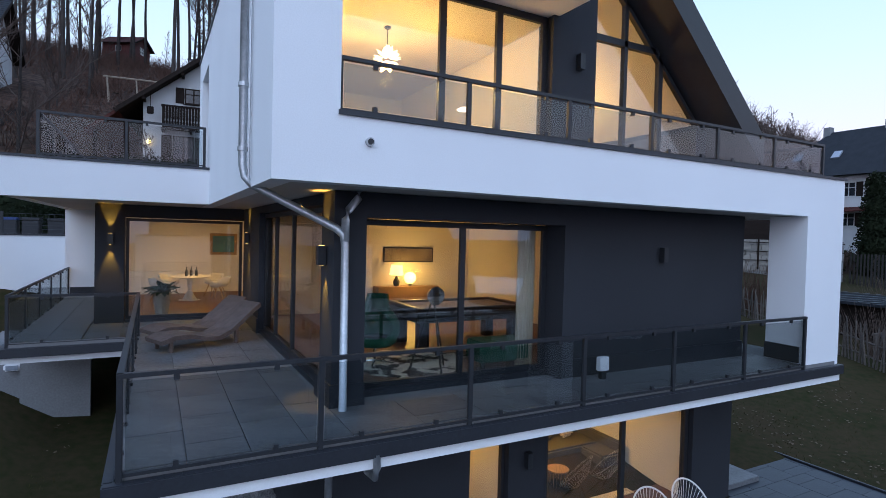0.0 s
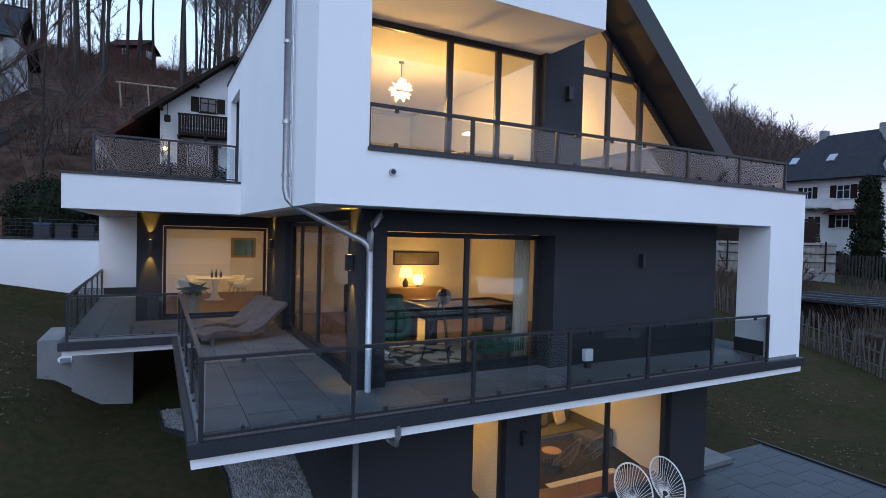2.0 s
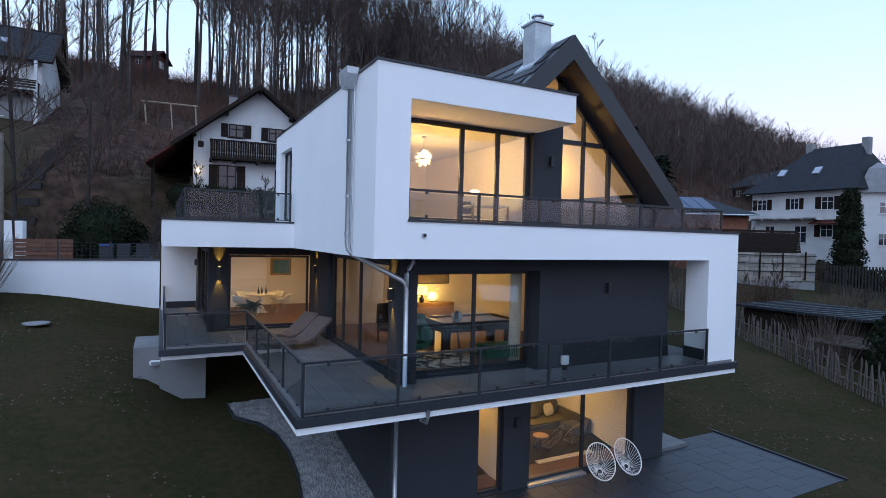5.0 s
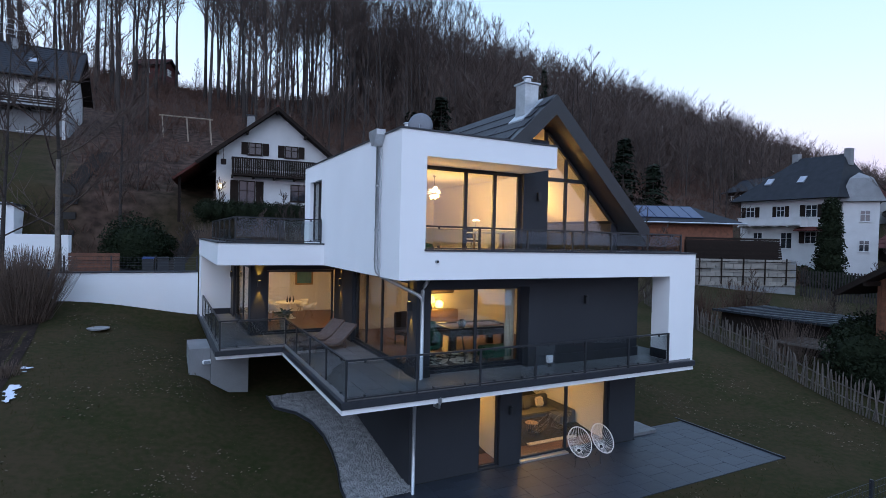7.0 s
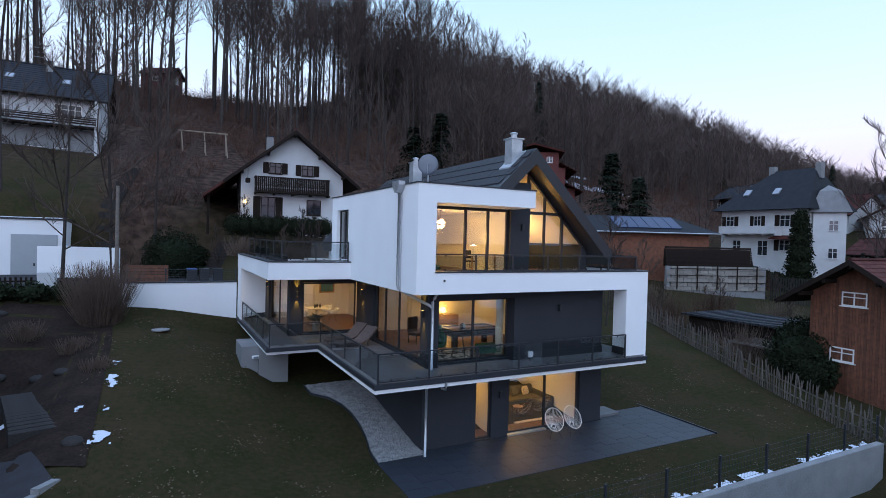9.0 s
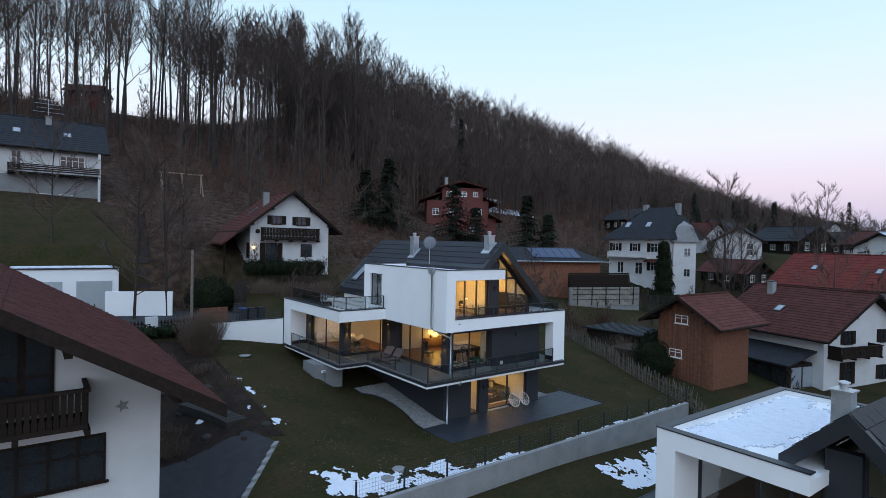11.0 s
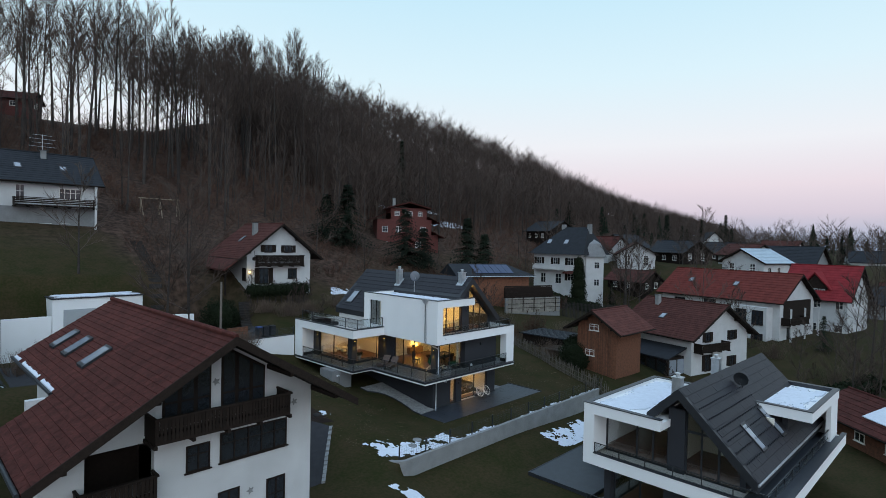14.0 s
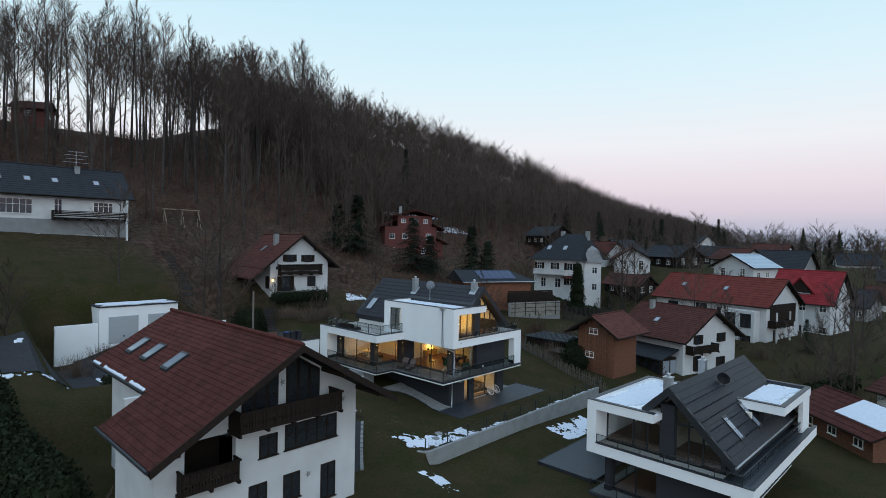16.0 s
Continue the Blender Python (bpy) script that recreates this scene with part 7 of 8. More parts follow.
prism(b, [(2.6, 7.7), (5.0, 10.5), (7.4, 7.7), (7.4, 7.95), (5.0, 10.8), (2.6, 7.95)], "x", -4.9, -1.0)
part("dormer_roof", b, BRIGHTRED, br2)
DW = Matrix.Translation((-4.6, 0, 0)) @ Matrix.Rotation(radians(-90), 4, "Z")
for u in (-3.9, -5.0, -6.1):
    facade_window(br2, DW, u, 7.1, 0.8, 0.8, STUCCO)
village("blue_roof_house", 91.5, 0.8, 5.6, -108, 9, 9, 3.2, 5.6, STUCCO, material("blue_grey_sheet", (0.30, 0.38, 0.45), 0.4, vary=0.1), "white house with a pale blue-grey roof", base=-6)
village("chapel_house", 178.0, 33.4, 9.8, -56, 6.5, 9, 4.0, 7.0, STUCCO, SLATE, "small white chapel-like house on a rise", base=-6)
village("white_annexe", 171.0, 38.4, 9.8, -56, 5, 6, 2.2, 3.6, STUCCO, SLATE, "low white annexe beside the chapel-like house", base=-6)
barn = village("barn", 30.2, -25.5, -5.3, 134, 7, 10, 2.3, 3.7, CLADDING, REDROOF, "timber barn with a red roof and lying snow")
b = bmesh.new()
prism(b, [(0.1, 3.98), (2.9, 2.86), (2.9, 2.93), (0.1, 4.06)], "y", 4.6, 10.2)
prism(b, [(-0.1, 3.98), (-1.6, 3.38), (-1.6, 3.45), (-0.1, 4.06)], "y", 0.8, 9.5)
part("roof_snow", b, SNOW, barn, "lying snow on the barn roof")
p2 = thing("side_patio", "dark slate patio beside the second modern house", "patio", None, kind="structure")
part("patio_bed", boxes((-0.4, -15.1, -5.6, 12.0, -10.1, -4.90)), PATIO, p2)
part("patio_edge", boxes((-0.46, -15.1, -5.6, -0.40, -10.04, -4.87), (-0.4, -10.1, -5.6, 12.0, -10.04, -4.87)), CAP, p2)
village("white_cottage", 96.0, 40.0, 6.0, 170, 9, 11, 4.5, 7.5, STUCCO, REDROOF, "white cottage with a red tiled roof")
village("hill_lodge", 110.0, 64.0, 12.5, 160, 9, 12, 3.0, 5.6, TIMBER, SLATE, "dark timber lodge on the slope")
village("slate_house", 135.0, -6.0, 4.4, -8, 11, 13, 3.4, 7.6, GREYWALL, SLATE, "low house with a broad dark roof", base=-6)
village("dark_barn", 170.0, -18.0, 0.0, 185, 12, 14, 4.0, 7.0, TIMBER, SLATE, "dark timber barn with solar panels")
village("far_cottage", 190.0, 20.0, 7.0, 175, 9, 11, 4.0, 7.0, STUCCO, BROWNROOF, "small white cottage with brown roof")
village("far_cottage", 210.0, -2.0, 3.5, 200, 10, 12, 4.0, 7.5, STUCCO, SLATE, "small white cottage with dark roof")
village("far_cottage", 64.0, -38.0, -4.5, 120, 10, 12, 4.0, 7.5, STUCCO, REDROOF, "white cottage with red roof behind bare trees")
village("garden_shed", 40.0, -30.0, -4.9, 150, 5, 6, 2.6, 3.8, STUCCO, BROWNROOF, "white garden pavilion with brown roof")

for x, y, yaw, w, d, e, r, wl, rf, lab in ((88, 22, -60, 8, 10, 3.6, 6.0, STUCCO, BROWNROOF, "white cottage with a brown roof among bare trees"), (106, 15, -20, 9, 11, 3.0, 5.6, TIMBER, SLATE, "dark timber house with a low slate roof"), (99, 33, -100, 8, 9, 3.4, 6.2, STUCCO, SLATE, "white cottage with a dark slate roof"),
                                           (80, 15, -12, 6, 9, 2.6, 4.4, TIMBER, BROWNROOF, "low timber outbuilding with a brown roof"), (120, 4, -30, 8, 10, 3.0, 5.4, STUCCO, BROWNROOF, "small white house with a brown roof"), (150, 16, -15, 9, 12, 3.0, 5.8, TIMBER, SLATE, "dark timber farm building"), (112, -22, -10, 10, 13, 3.2, 6.2, GREYWALL, SLATE, "grey house with a broad dark roof"), (140, -30, 10, 9, 12, 3.2, 6.0, STUCCO, BROWNROOF, "white house with a brown roof behind trees")):
    village("village_house", x, y, ground_z(x, y), yaw, w, d, e, r, wl, rf, lab, base=-4, course=0.9, tile=0.9)

tsign = thing("warning_sign", "triangular red-rimmed road warning sign on a pole", "sign", pose(6.5, -37.0, -5.1, 0, 0, -45))
b = bmesh.new()
tube(b, [(0, 0, 0), (0, 0, 2.6)], 0.03, 8)
part("pole", b, ZINC, tsign)
b = bmesh.new()
prism(b, [(-0.4, 1.95), (0.4, 1.95), (0, 2.62)], "y", -0.05, -0.03)
part("rim", b, BRIGHTRED, tsign)
b = bmesh.new()
prism(b, [(-0.27, 2.03), (0.27, 2.03), (0, 2.49)], "y", -0.06, -0.051)
part("face", b, STUCCO, tsign)

strip_on_ground("back_lane", [((-60, 20.5), (-60, 24.0)), ((-48, 20.3), (-48, 24.2)), ((-38, 20.2), (-38, 24.4)), ((-30, 20.0), (-30, 25.5)), ((-24.1, 19.6), (-24.1, 29.0))], ASPHALT, 0.06, "grey asphalt lane leading to the garages", "lane")

SOIL = material("dark_garden_soil", (0.036, 0.025, 0.020), 0.95, second=(0.017, 0.013, 0.011), scale=1.2, fine=9, bump=0.6, spec=0.05)
strip_on_ground("garden_bed", [((-15.0, 3.6), (-9.5, 1.4)), ((-15.6, 8.0), (-9.55, 7.0)), ((-15.6, 12.5), (-9.6, 12.5)), ((-14.5, 17.4), (-9.8, 16.8))], SOIL, 0.03, "dark soil garden bed with old leaves beside the lawn", "garden bed")


# ---- trees ----
def limb(vs, fs, p, d, length, r0, r1, segs, sides, bend, rng, lift=0.0):
    """Append a crooked tapering tube; returns its points and directions."""
    pts, base = [], len(vs)
    p, d = Vector(p), Vector(d).normalized()
    out = [(p.copy(), d.copy())]
    for k in range(segs):
        d = (d + Vector((rng.uniform(-bend, bend), rng.uniform(-bend, bend), rng.uniform(-bend, bend) + lift))).normalized()
        p = p + d * (length / segs)
        out.append((p.copy(), d.copy()))
    for i, (q, e) in enumerate(out):
        r = r0 + (r1 - r0) * i / segs
        s = e.cross(Vector((0, 0, 1)) if abs(e.z) < 0.92 else Vector((1, 0, 0))).normalized()
        u = s.cross(e)
        for k in range(sides):
            a = 2 * math.pi * k / sides
            c = q + s * (r * math.cos(a)) + u * (r * math.sin(a))
            vs.append((c.x, c.y, c.z))
    for i in range(segs):
        for k in range(sides):
            a, b = base + i * sides + k, base + i * sides + (k + 1) % sides
            fs.append((a, b, b + sides, a + sides))
    return out


def sliver(vs, fs, p, d, length, w, rng):
    """One thin twig, tapering to a point."""
    d = d.normalized()
    s = d.cross(Vector((rng.uniform(-1, 1), rng.uniform(-1, 1), rng.uniform(-1, 1)))).normalized() * (w * 0.5)
    b, e = len(vs), p + d * length
    vs += [tuple(p - s), tuple(p + s), tuple(e)]
    fs.append((b, b + 1, b + 2))


def mesh_of(name, vs, fs, mat):
    me = bpy.data.meshes.new(name)
    me.from_pydata(vs, [], fs)
    me.materials.append(mat)
    me.shade_smooth()
    return me


def bare_tree(name, seed, H, clear, n1, n2, n3, spread, label, category="tree", r=None, rise=0.75, twig_mat=None, tip=0.016):
    rng = random.Random(seed)
    t = thing(name, label, category)
    r = r or H * 0.0095
    vs, fs = [], []
    stem = limb(vs, fs, (0, 0, -0.5), (rng.uniform(-0.03, 0.03), rng.uniform(-0.03, 0.03), 1), H * 0.93 + 0.5, r, r * 0.12, 9, 6, 0.035, rng, 0.03)
    tr = new("trunk", mesh_of("trunk", vs, fs, BARK))
    tr.parent = t
    vs, fs = [], []
    for i in range(n1):
        f = clear + (0.98 - clear) * (i + rng.random() * 0.8) / n1
        k = min(8, int(f * 9))
        p = stem[k][0].lerp(stem[k + 1][0], f * 9 - k)
        a = i * 2.4 + rng.uniform(-0.5, 0.5)
        up = rise * rng.uniform(0.6, 1.3) + 0.7 * f
        L = H * spread * (1.15 - 0.75 * (f - clear) / (1 - clear)) * rng.uniform(0.7, 1.15)
        l1 = limb(vs, fs, p, (math.cos(a), math.sin(a), up), L, r * 0.36 * (1.15 - f), 0.022, 5, 4, 0.13, rng, 0.06)
        for j in range(n2):
            g = 0.22 + 0.76 * (j + rng.random() * 0.7) / n2
            kk = min(4, int(g * 5))
            q, d = l1[kk][0].lerp(l1[kk + 1][0], g * 5 - kk), l1[kk][1]
            d2 = (d + Vector((rng.uniform(-0.9, 0.9), rng.uniform(-0.9, 0.9), rng.uniform(-0.3, 0.8)))).normalized()
            L2 = L * 0.48 * (1.15 - g * 0.6) * rng.uniform(0.6, 1.2)
            l2 = limb(vs, fs, q, d2, L2, tip * 1.7, tip * 0.7, 2, 3, 0.14, rng, 0.08)
            for m in range(n3):
                h = 0.10 + 0.90 * (m + rng.random()) / n3
                kk = min(1, int(h * 2))
                q2, e = l2[kk][0].lerp(l2[kk + 1][0], h * 2 - kk), l2[kk][1]
                d3 = (e + Vector((rng.uniform(-0.8, 0.8), rng.uniform(-0.8, 0.8), rng.uniform(-0.2, 0.9)))).normalized()
                sliver(vs, fs, q2, d3, L2 * rng.uniform(0.35, 0.8), tip * 2.6, rng)
    cr = new("crown", mesh_of("crown", vs, fs, twig_mat or TWIG))
    cr.parent = t
    return t


def conifer(name, seed, H, spread, label, mat=None, dens=1.0):
    rng = random.Random(seed)
    t = thing(name, label, "conifer")
    vs, fs = [], []
    limb(vs, fs, (0, 0, -0.4), (0, 0, 1), H * 0.97, H * 0.014, 0.02, 5, 6, 0.01, rng)
    o = new("trunk", mesh_of("trunk", vs, fs, BARK))
    o.parent = t
    vs, fs = [], []
    rows = int(H * 2.1 * dens)
    for j in range(rows):
        f = 0.06 + 0.93 * j / rows
        L0 = H * spread * (1.02 - f) + 0.15
        for k in range(9):
            a = rng.uniform(0, 6.283)
            L = L0 * rng.uniform(0.65, 1.1)
            c, s = math.cos(a), math.sin(a)
            z = H * f + rng.uniform(-0.2, 0.2)
            n = max(3, int(L / 0.4))
            for i in range(n):
                u = (i + 0.4) / n
                w = 0.30 * (1.1 - u) + 0.10
                x, y = c * L * u, s * L * u
                zz = z - 0.30 * L * u * u + 0.12 * L * max(0, u - 0.7)
                for sd in (-1, 1):
                    b = len(vs)
                    ex, ey = -s * sd * w + c * w * 0.6, c * sd * w + s * w * 0.6
                    vs += [(x, y, zz + 0.04), (x + c * 0.14, y + s * 0.14, zz), (x + ex + c * 0.1, y + ey + s * 0.1, zz - 0.16 - rng.uniform(0, 0.12)), (x + ex, y + ey, zz - 0.10)]
                    fs.append((b, b + 1, b + 2, b + 3))
    me = mesh_of("crown", vs, fs, mat or NEEDLE)
    o = new("crown", me)
    o.parent = t
    return t


def placed(proto, x, y, s=1.0, yaw=None, tilt=0.02):
    m = Matrix.Translation((x, y, ground_z(x, y) - 0.1)) @ Euler((random.uniform(-tilt, tilt), random.uniform(-tilt, tilt), random.uniform(0, 6.28) if yaw is None else yaw)).to_matrix().to_4x4()
    o = copy_thing(proto, m)
    w = s * (1.25 if "spruce" in proto.name else 1.0)
    o.scale = (w, w, s * random.uniform(0.95, 1.08))
    return o


random.seed(11)
# protos, which stand as trees themselves
BEECH = [bare_tree("beech_tree", 10 + k, H, cl, n1 + 4, 8, 9, sp, "tall bare beech with a grey trunk on the wooded slope", rise=1.15, tip=0.018) for k, (H, cl, n1, sp) in enumerate(((32, 0.40, 17, 0.25), (29, 0.46, 15, 0.25), (33, 0.44, 18, 0.23), (27, 0.34, 17, 0.28), (30, 0.50, 15, 0.25)))]
for o in BEECH:
    tagged(o, group="woodland beeches")
SLIM = [bare_tree("young_tree", 40 + k, H, 0.25, 14, 5, 10, 0.19, "slender bare young tree in the wood", tip=0.018, rise=1.1) for k, H in enumerate((18, 22, 15))]
for o in SLIM:
    tagged(o, group="slender woodland trees")
GARDEN = [bare_tree("garden_tree", 60 + k, H, 0.18, 13, 8, 11, 0.38, "spreading bare garden tree", rise=0.6, tip=0.011) for k, H in enumerate((9, 12, 7))]
for o in GARDEN:
    tagged(o, group="bare garden trees")
SPRUCE = [conifer("spruce", 80 + k, H, sp, "dark green spruce with drooping branches") for k, (H, sp) in enumerate(((17, 0.23), (13, 0.27), (21, 0.20)))]
for o in SPRUCE:
    tagged(o, group="dark spruces")


def first_at(o, x, y):
    o.matrix_basis = Matrix.Translation((x, y, ground_z(x, y) - 0.1))


for o, (x, yy) in zip(BEECH + SLIM, ((-8, 80), (6, 88), (16, 78), (-24, 84), (30, 92), (10, 66), (-14, 68), (24, 62))):
    first_at(o, x, yy + 0.12 * x)
first_at(GARDEN[0], 76, 13), first_at(GARDEN[1], -13.2, 25.5), first_at(GARDEN[2], 20.5, 12.0)
first_at(SPRUCE[0], 132, 54), first_at(SPRUCE[1], 128, 40), first_at(SPRUCE[2], 62, 75)

GARDEN[1].scale = (1.2, 1.2, 1.2)
taken = []


def free(x, y, gap):
    if any((x - a) ** 2 + (y - b) ** 2 < gap * gap for a, b in taken):
        return False
    taken.append((x, y))
    return True


# the wood on the slope and along its crest
KEEP_OUT = ((-46, 46, -9, 71), (-4, 55, 2, 62), (33, 40, 54, 58), (-14, 138, 6, 160), (-4, 26, 10, 46))


def clear_of(x, y):
    return not any(a <= x <= c and b <= y <= d for a, b, c, d in KEEP_OUT)


count = 0
while count < 150:
    x = random.uniform(-85, 62) if count % 3 else random.uniform(4, 50)
    yy = 66 + 82 * random.random() ** 0.6 if x < 20 else random.uniform(80, 135)
    y = yy + 0.12 * x
    if clear_of(x, y) and free(x, y, 3.6):
        placed(random.choice(BEECH), x, y, random.uniform(0.9, 1.15) if x < 62 else random.uniform(0.6, 0.8))
        count += 1
count = 0
while count < 200:
    x = random.uniform(-80, 130) if count % 3 else random.uniform(4, 90)
    yy = random.uniform(58 if x < 4 else 48, 120)
    y = yy + 0.12 * x
    if clear_of(x, y) and free(x, y, 2.6):
        placed(random.choice(SLIM), x, y, random.uniform(0.6, 1.1))
        count += 1
count = 0
while count < 5:
    x = random.uniform(95, 170)
    yy = random.uniform(60, 118)
    y = yy + 0.12 * x
    if clear_of(x, y) and free(x, y, 4.5):
        placed(random.choice(SPRUCE), x, y, random.uniform(0.6, 1.05))
        count += 1
count = 0
while count < 34:
    x = random.uniform(-80, 24)
    y = random.uniform(122, 152) + 0.12 * x
    if clear_of(x, y) and free(x, y, 2.2):
        placed(random.choice(SLIM), x, y, random.uniform(0.32, 0.55))
        count += 1
# single trees among the houses
for x, y, s, k in ((71.7, 17.0, 1.9, 1), (23, 14.5, 0.8, 2), (27, 18, 0.9, 0), (33, 20, 0.8, 2), (54, -4, 1.1, 1), (56, -7, 0.9, 0), (58, -24, 1.3, 1), (50, -30, 1.2, 0), (44, -24, 0.9, 2),
                   (70, -28, 1.2, 1), (85, 20, 1.2, 1), (92, 28, 1.1, 0), (100, 16, 1.0, 1), (96, 52, 1.3, 1), (130, 12, 0.9, 0), (134, 30, 0.9, 1), (160, 26, 0.9, 1), (175, 10, 0.9, 1), (60, 44, 1.2, 1), (78, 48, 1.2, 0), (88, 44, 1.1, 1),
                   (28, 27, 0.8, 0), (55, 30, 0.9, 1), (15, 42, 1.0, 1), (20, 36, 0.9, 0), (12, 50, 1.1, 1), (26, 46, 1.1, 0), (-8, 47, 0.9, 2), (6, 50, 1.0, 0), (-7, 36, 0.8, 2), (31, -19, 0.7, 2), (46, -18, 0.8, 0), (110, -26, 1.2, 1), (140, -20, 1.3, 1), (-36, 26, 1.0, 0), (-41, 18, 0.9, 2), (-44, 34, 1.1, 1), (-31, 34, 0.8, 2), (41.5, -24, 1.15, 1), (37.6, -26.5, 1.05, 1), (47, -21.5, 1.0, 0), (50, -9.5, 0.95, 0), (67.5, -24.5, 1.1, 1), (33.5, -21, 0.8, 2), (156, -9, 1.0, 1), (40, 3, 0.8, 0), (59, 8.5, 0.95, 1), (101, 12, 1.2, 1), (104, 4, 1.0, 0), (89, 9, 1.1, 1), (78, -1, 0.9, 1), (75, -27, 1.1, 1), (62, 12, 1.1, 1), (68, 14.5, 1.2, 1), (-10.5, 26.5, 1.5, 1), (-8.0, 33.5, 1.15, 1), (-18.5, 36, 1.05, 1), (120, 18, 0.7, 1), (128, 22, 0.75, 1), (140, 14, 0.7, 1), (148, 18, 0.9, 0), (110, 24, 0.7, 1), (165, -2, 0.9, 1), (172, -14, 1.0, 1), (180, 2, 0.9, 1)):
    placed(GARDEN[k], x, y, s)
for x, y, s, k in ((128, 44, 0.9, 0), (133, 40, 1.0, 2), (121, 50, 0.8, 1), (150, 40, 0.9, 2), (158, 36, 0.8, 0), (180, 30, 1.0, 2), (200, 34, 1.0, 0), (65, 16.5, 0.45, 1), (59.5, -18.5, 0.45, 1), (156, -4, 0.75, 0), (159, -7, 0.65, 2), (161, -1, 0.75, 1), (193, 36, 0.9, 2), (190, 31, 0.8, 0), (154, 41, 1.0, 2), (157, 37, 0.9, 0), (150, 45, 0.9, 1), (146, 49, 1.0, 2), (184, 40, 0.9, 2)):
    placed(SPRUCE[k], x, y, s * (0.72 if x > 100 else 0.9))


SHRUB = [bare_tree("garden_shrub", 90 + k, H, 0.04, 15, 6, 10, 0.42, "bare twiggy garden shrub", "shrub", r=0.05, rise=0.9, twig_mat=None, tip=0.009) for k, H in enumerate((3.0, 2.3))]
for o in SHRUB:
    tagged(o, group="bare garden shrubs")
first_at(SHRUB[0], 30.5, -8.0), first_at(SHRUB[1], 33.0, 1.0)
HOUSES = ((33, -15, 48, 4), (19, -6, 35, 1), (58, -20, 75, 10), (26, -34, 45, -23), (64, 20, 76, 38), (24, 2, 33, 12), (75, -24, 92, -8))
count = 0
while count < 72:
    x, y = (random.uniform(24, 66), random.uniform(-36, 22)) if count < 62 else (random.uniform(-7, 10), random.uniform(25, 31))
    if not any(a <= x <= c and b <= y <= d for a, b, c, d in HOUSES) and free(x, y, 1.8):
        placed(random.choice(SHRUB), x, y, random.uniform(0.6, 1.25))
        count += 1


for k in range(46):
    x, y = random.uniform(74, 150), random.uniform(-30, 42)
    if not any(abs(x - a) < 8 and abs(y - b) < 8 for a, b in ((67, -6), (80, -15), (94, 2), (88, 22), (106, 15), (99, 33), (135, 0), (120, 4))):
        placed(random.choice(GARDEN), x, y, random.uniform(0.45, 0.85))


# the untidy garden behind the farmhouse
for k in range(34):
    x, y = random.uniform(-48, -29), random.uniform(-6, 31)
    if free(x, y, 1.7):
        placed(random.choice(SHRUB), x, y, random.uniform(0.8, 1.5))
for x, y, s, k in ((-38, 12, 0.7, 0), (-34, 21, 0.8, 2), (-43, 5, 0.8, 0), (-46, 16, 0.8, 1), (-30, 27, 0.9, 2), (-37, 31, 0.8, 0)):
    placed(GARDEN[k], x, y, s)


def far_woods():
    """Small bare trees and spruces far along the ridge and beyond the village, as one."""
    rng = random.Random(5)
    vs, fs = [], []
    def stick(x, y, z, h):
        base = Vector((x, y, z))
        limb(vs, fs, base, (rng.uniform(-0.05, 0.05), rng.uniform(-0.05, 0.05), 1), h * 0.9, 0.14, 0.03, 1, 3, 0.02, rng)
        R = h * rng.uniform(0.17, 0.25)
        for i in range(11):
            f = rng.uniform(0.25, 0.9)
            a = rng.uniform(0, 6.283)
            L = R * (1.5 - 0.9 * abs(f - 0.5))
            p = base + Vector((0, 0, h * f))
            d = Vector((math.cos(a), math.sin(a), rng.uniform(0.7, 1.7))).normalized()
            sliver(vs, fs, p, d, L * 1.2, 0.12, rng)
            for _ in range(10):
                q = p + d * (L * rng.uniform(0.2, 1.1))
                sliver(vs, fs, q, d + Vector((rng.uniform(-0.9, 0.9), rng.uniform(-0.9, 0.9), rng.uniform(-0.2, 1.0))), L * rng.uniform(0.35, 0.7), 0.085, rng)
    n = 0
    while n < 3600:
        x = 42 + 620 * rng.random() ** 1.5
        yy = rng.uniform(60, 150)
        y = yy + 0.12 * x
        if clear_of(x, y):
            stick(x, y, ground_z(x, y) - 0.5, rng.uniform(8, 13) if rng.random() < 0.3 else rng.uniform(13, 19))
            n += 1
    for _ in range(800):
        x, y = rng.uniform(185, 520), rng.uniform(-150, 80)
        stick(x, y, ground_z(x, y), rng.uniform(9, 16))
    me = mesh_of("far_woods", vs, fs, TWIG)
    tagged(new("far_woods", me), "bare grey-brown woods far along the ridge", "woods", kind="stuff")
    vs, fs = [], []
    for k in range(62):
        if k < 32:
            x = 110 + 480 * rng.random()
            y = rng.uniform(60, 140) + 0.12 * x
        else:
            x, y = rng.uniform(200, 560), rng.uniform(-150, 80)
        z, h = ground_z(x, y), rng.uniform(7, 15)
        for j in range(13):
            f = j / 13
            R = h * 0.26 * (1.05 - f)
            b = len(vs)
            m = 9
            for i in range(m):
                a = 2 * math.pi * i / m + j
                rr = R * rng.uniform(0.55, 1.1)
                vs.append((x + rr * math.cos(a), y + rr * math.sin(a), z + h * (0.08 + f * 0.86) - 0.2 * R))
            vs.append((x, y, z + h * (0.08 + f * 0.86) + h * 0.1))
            for i in range(m):
                fs.append((b + i, b + (i + 1) % m, b + m))
    me = bpy.data.meshes.new("far_spruces")
    me.from_pydata(vs, [], fs)
    me.materials.append(NEEDLE)
    tagged(new("far_spruces", me), "dark spruces scattered through the far woods", "woods", kind="stuff")


far_woods()


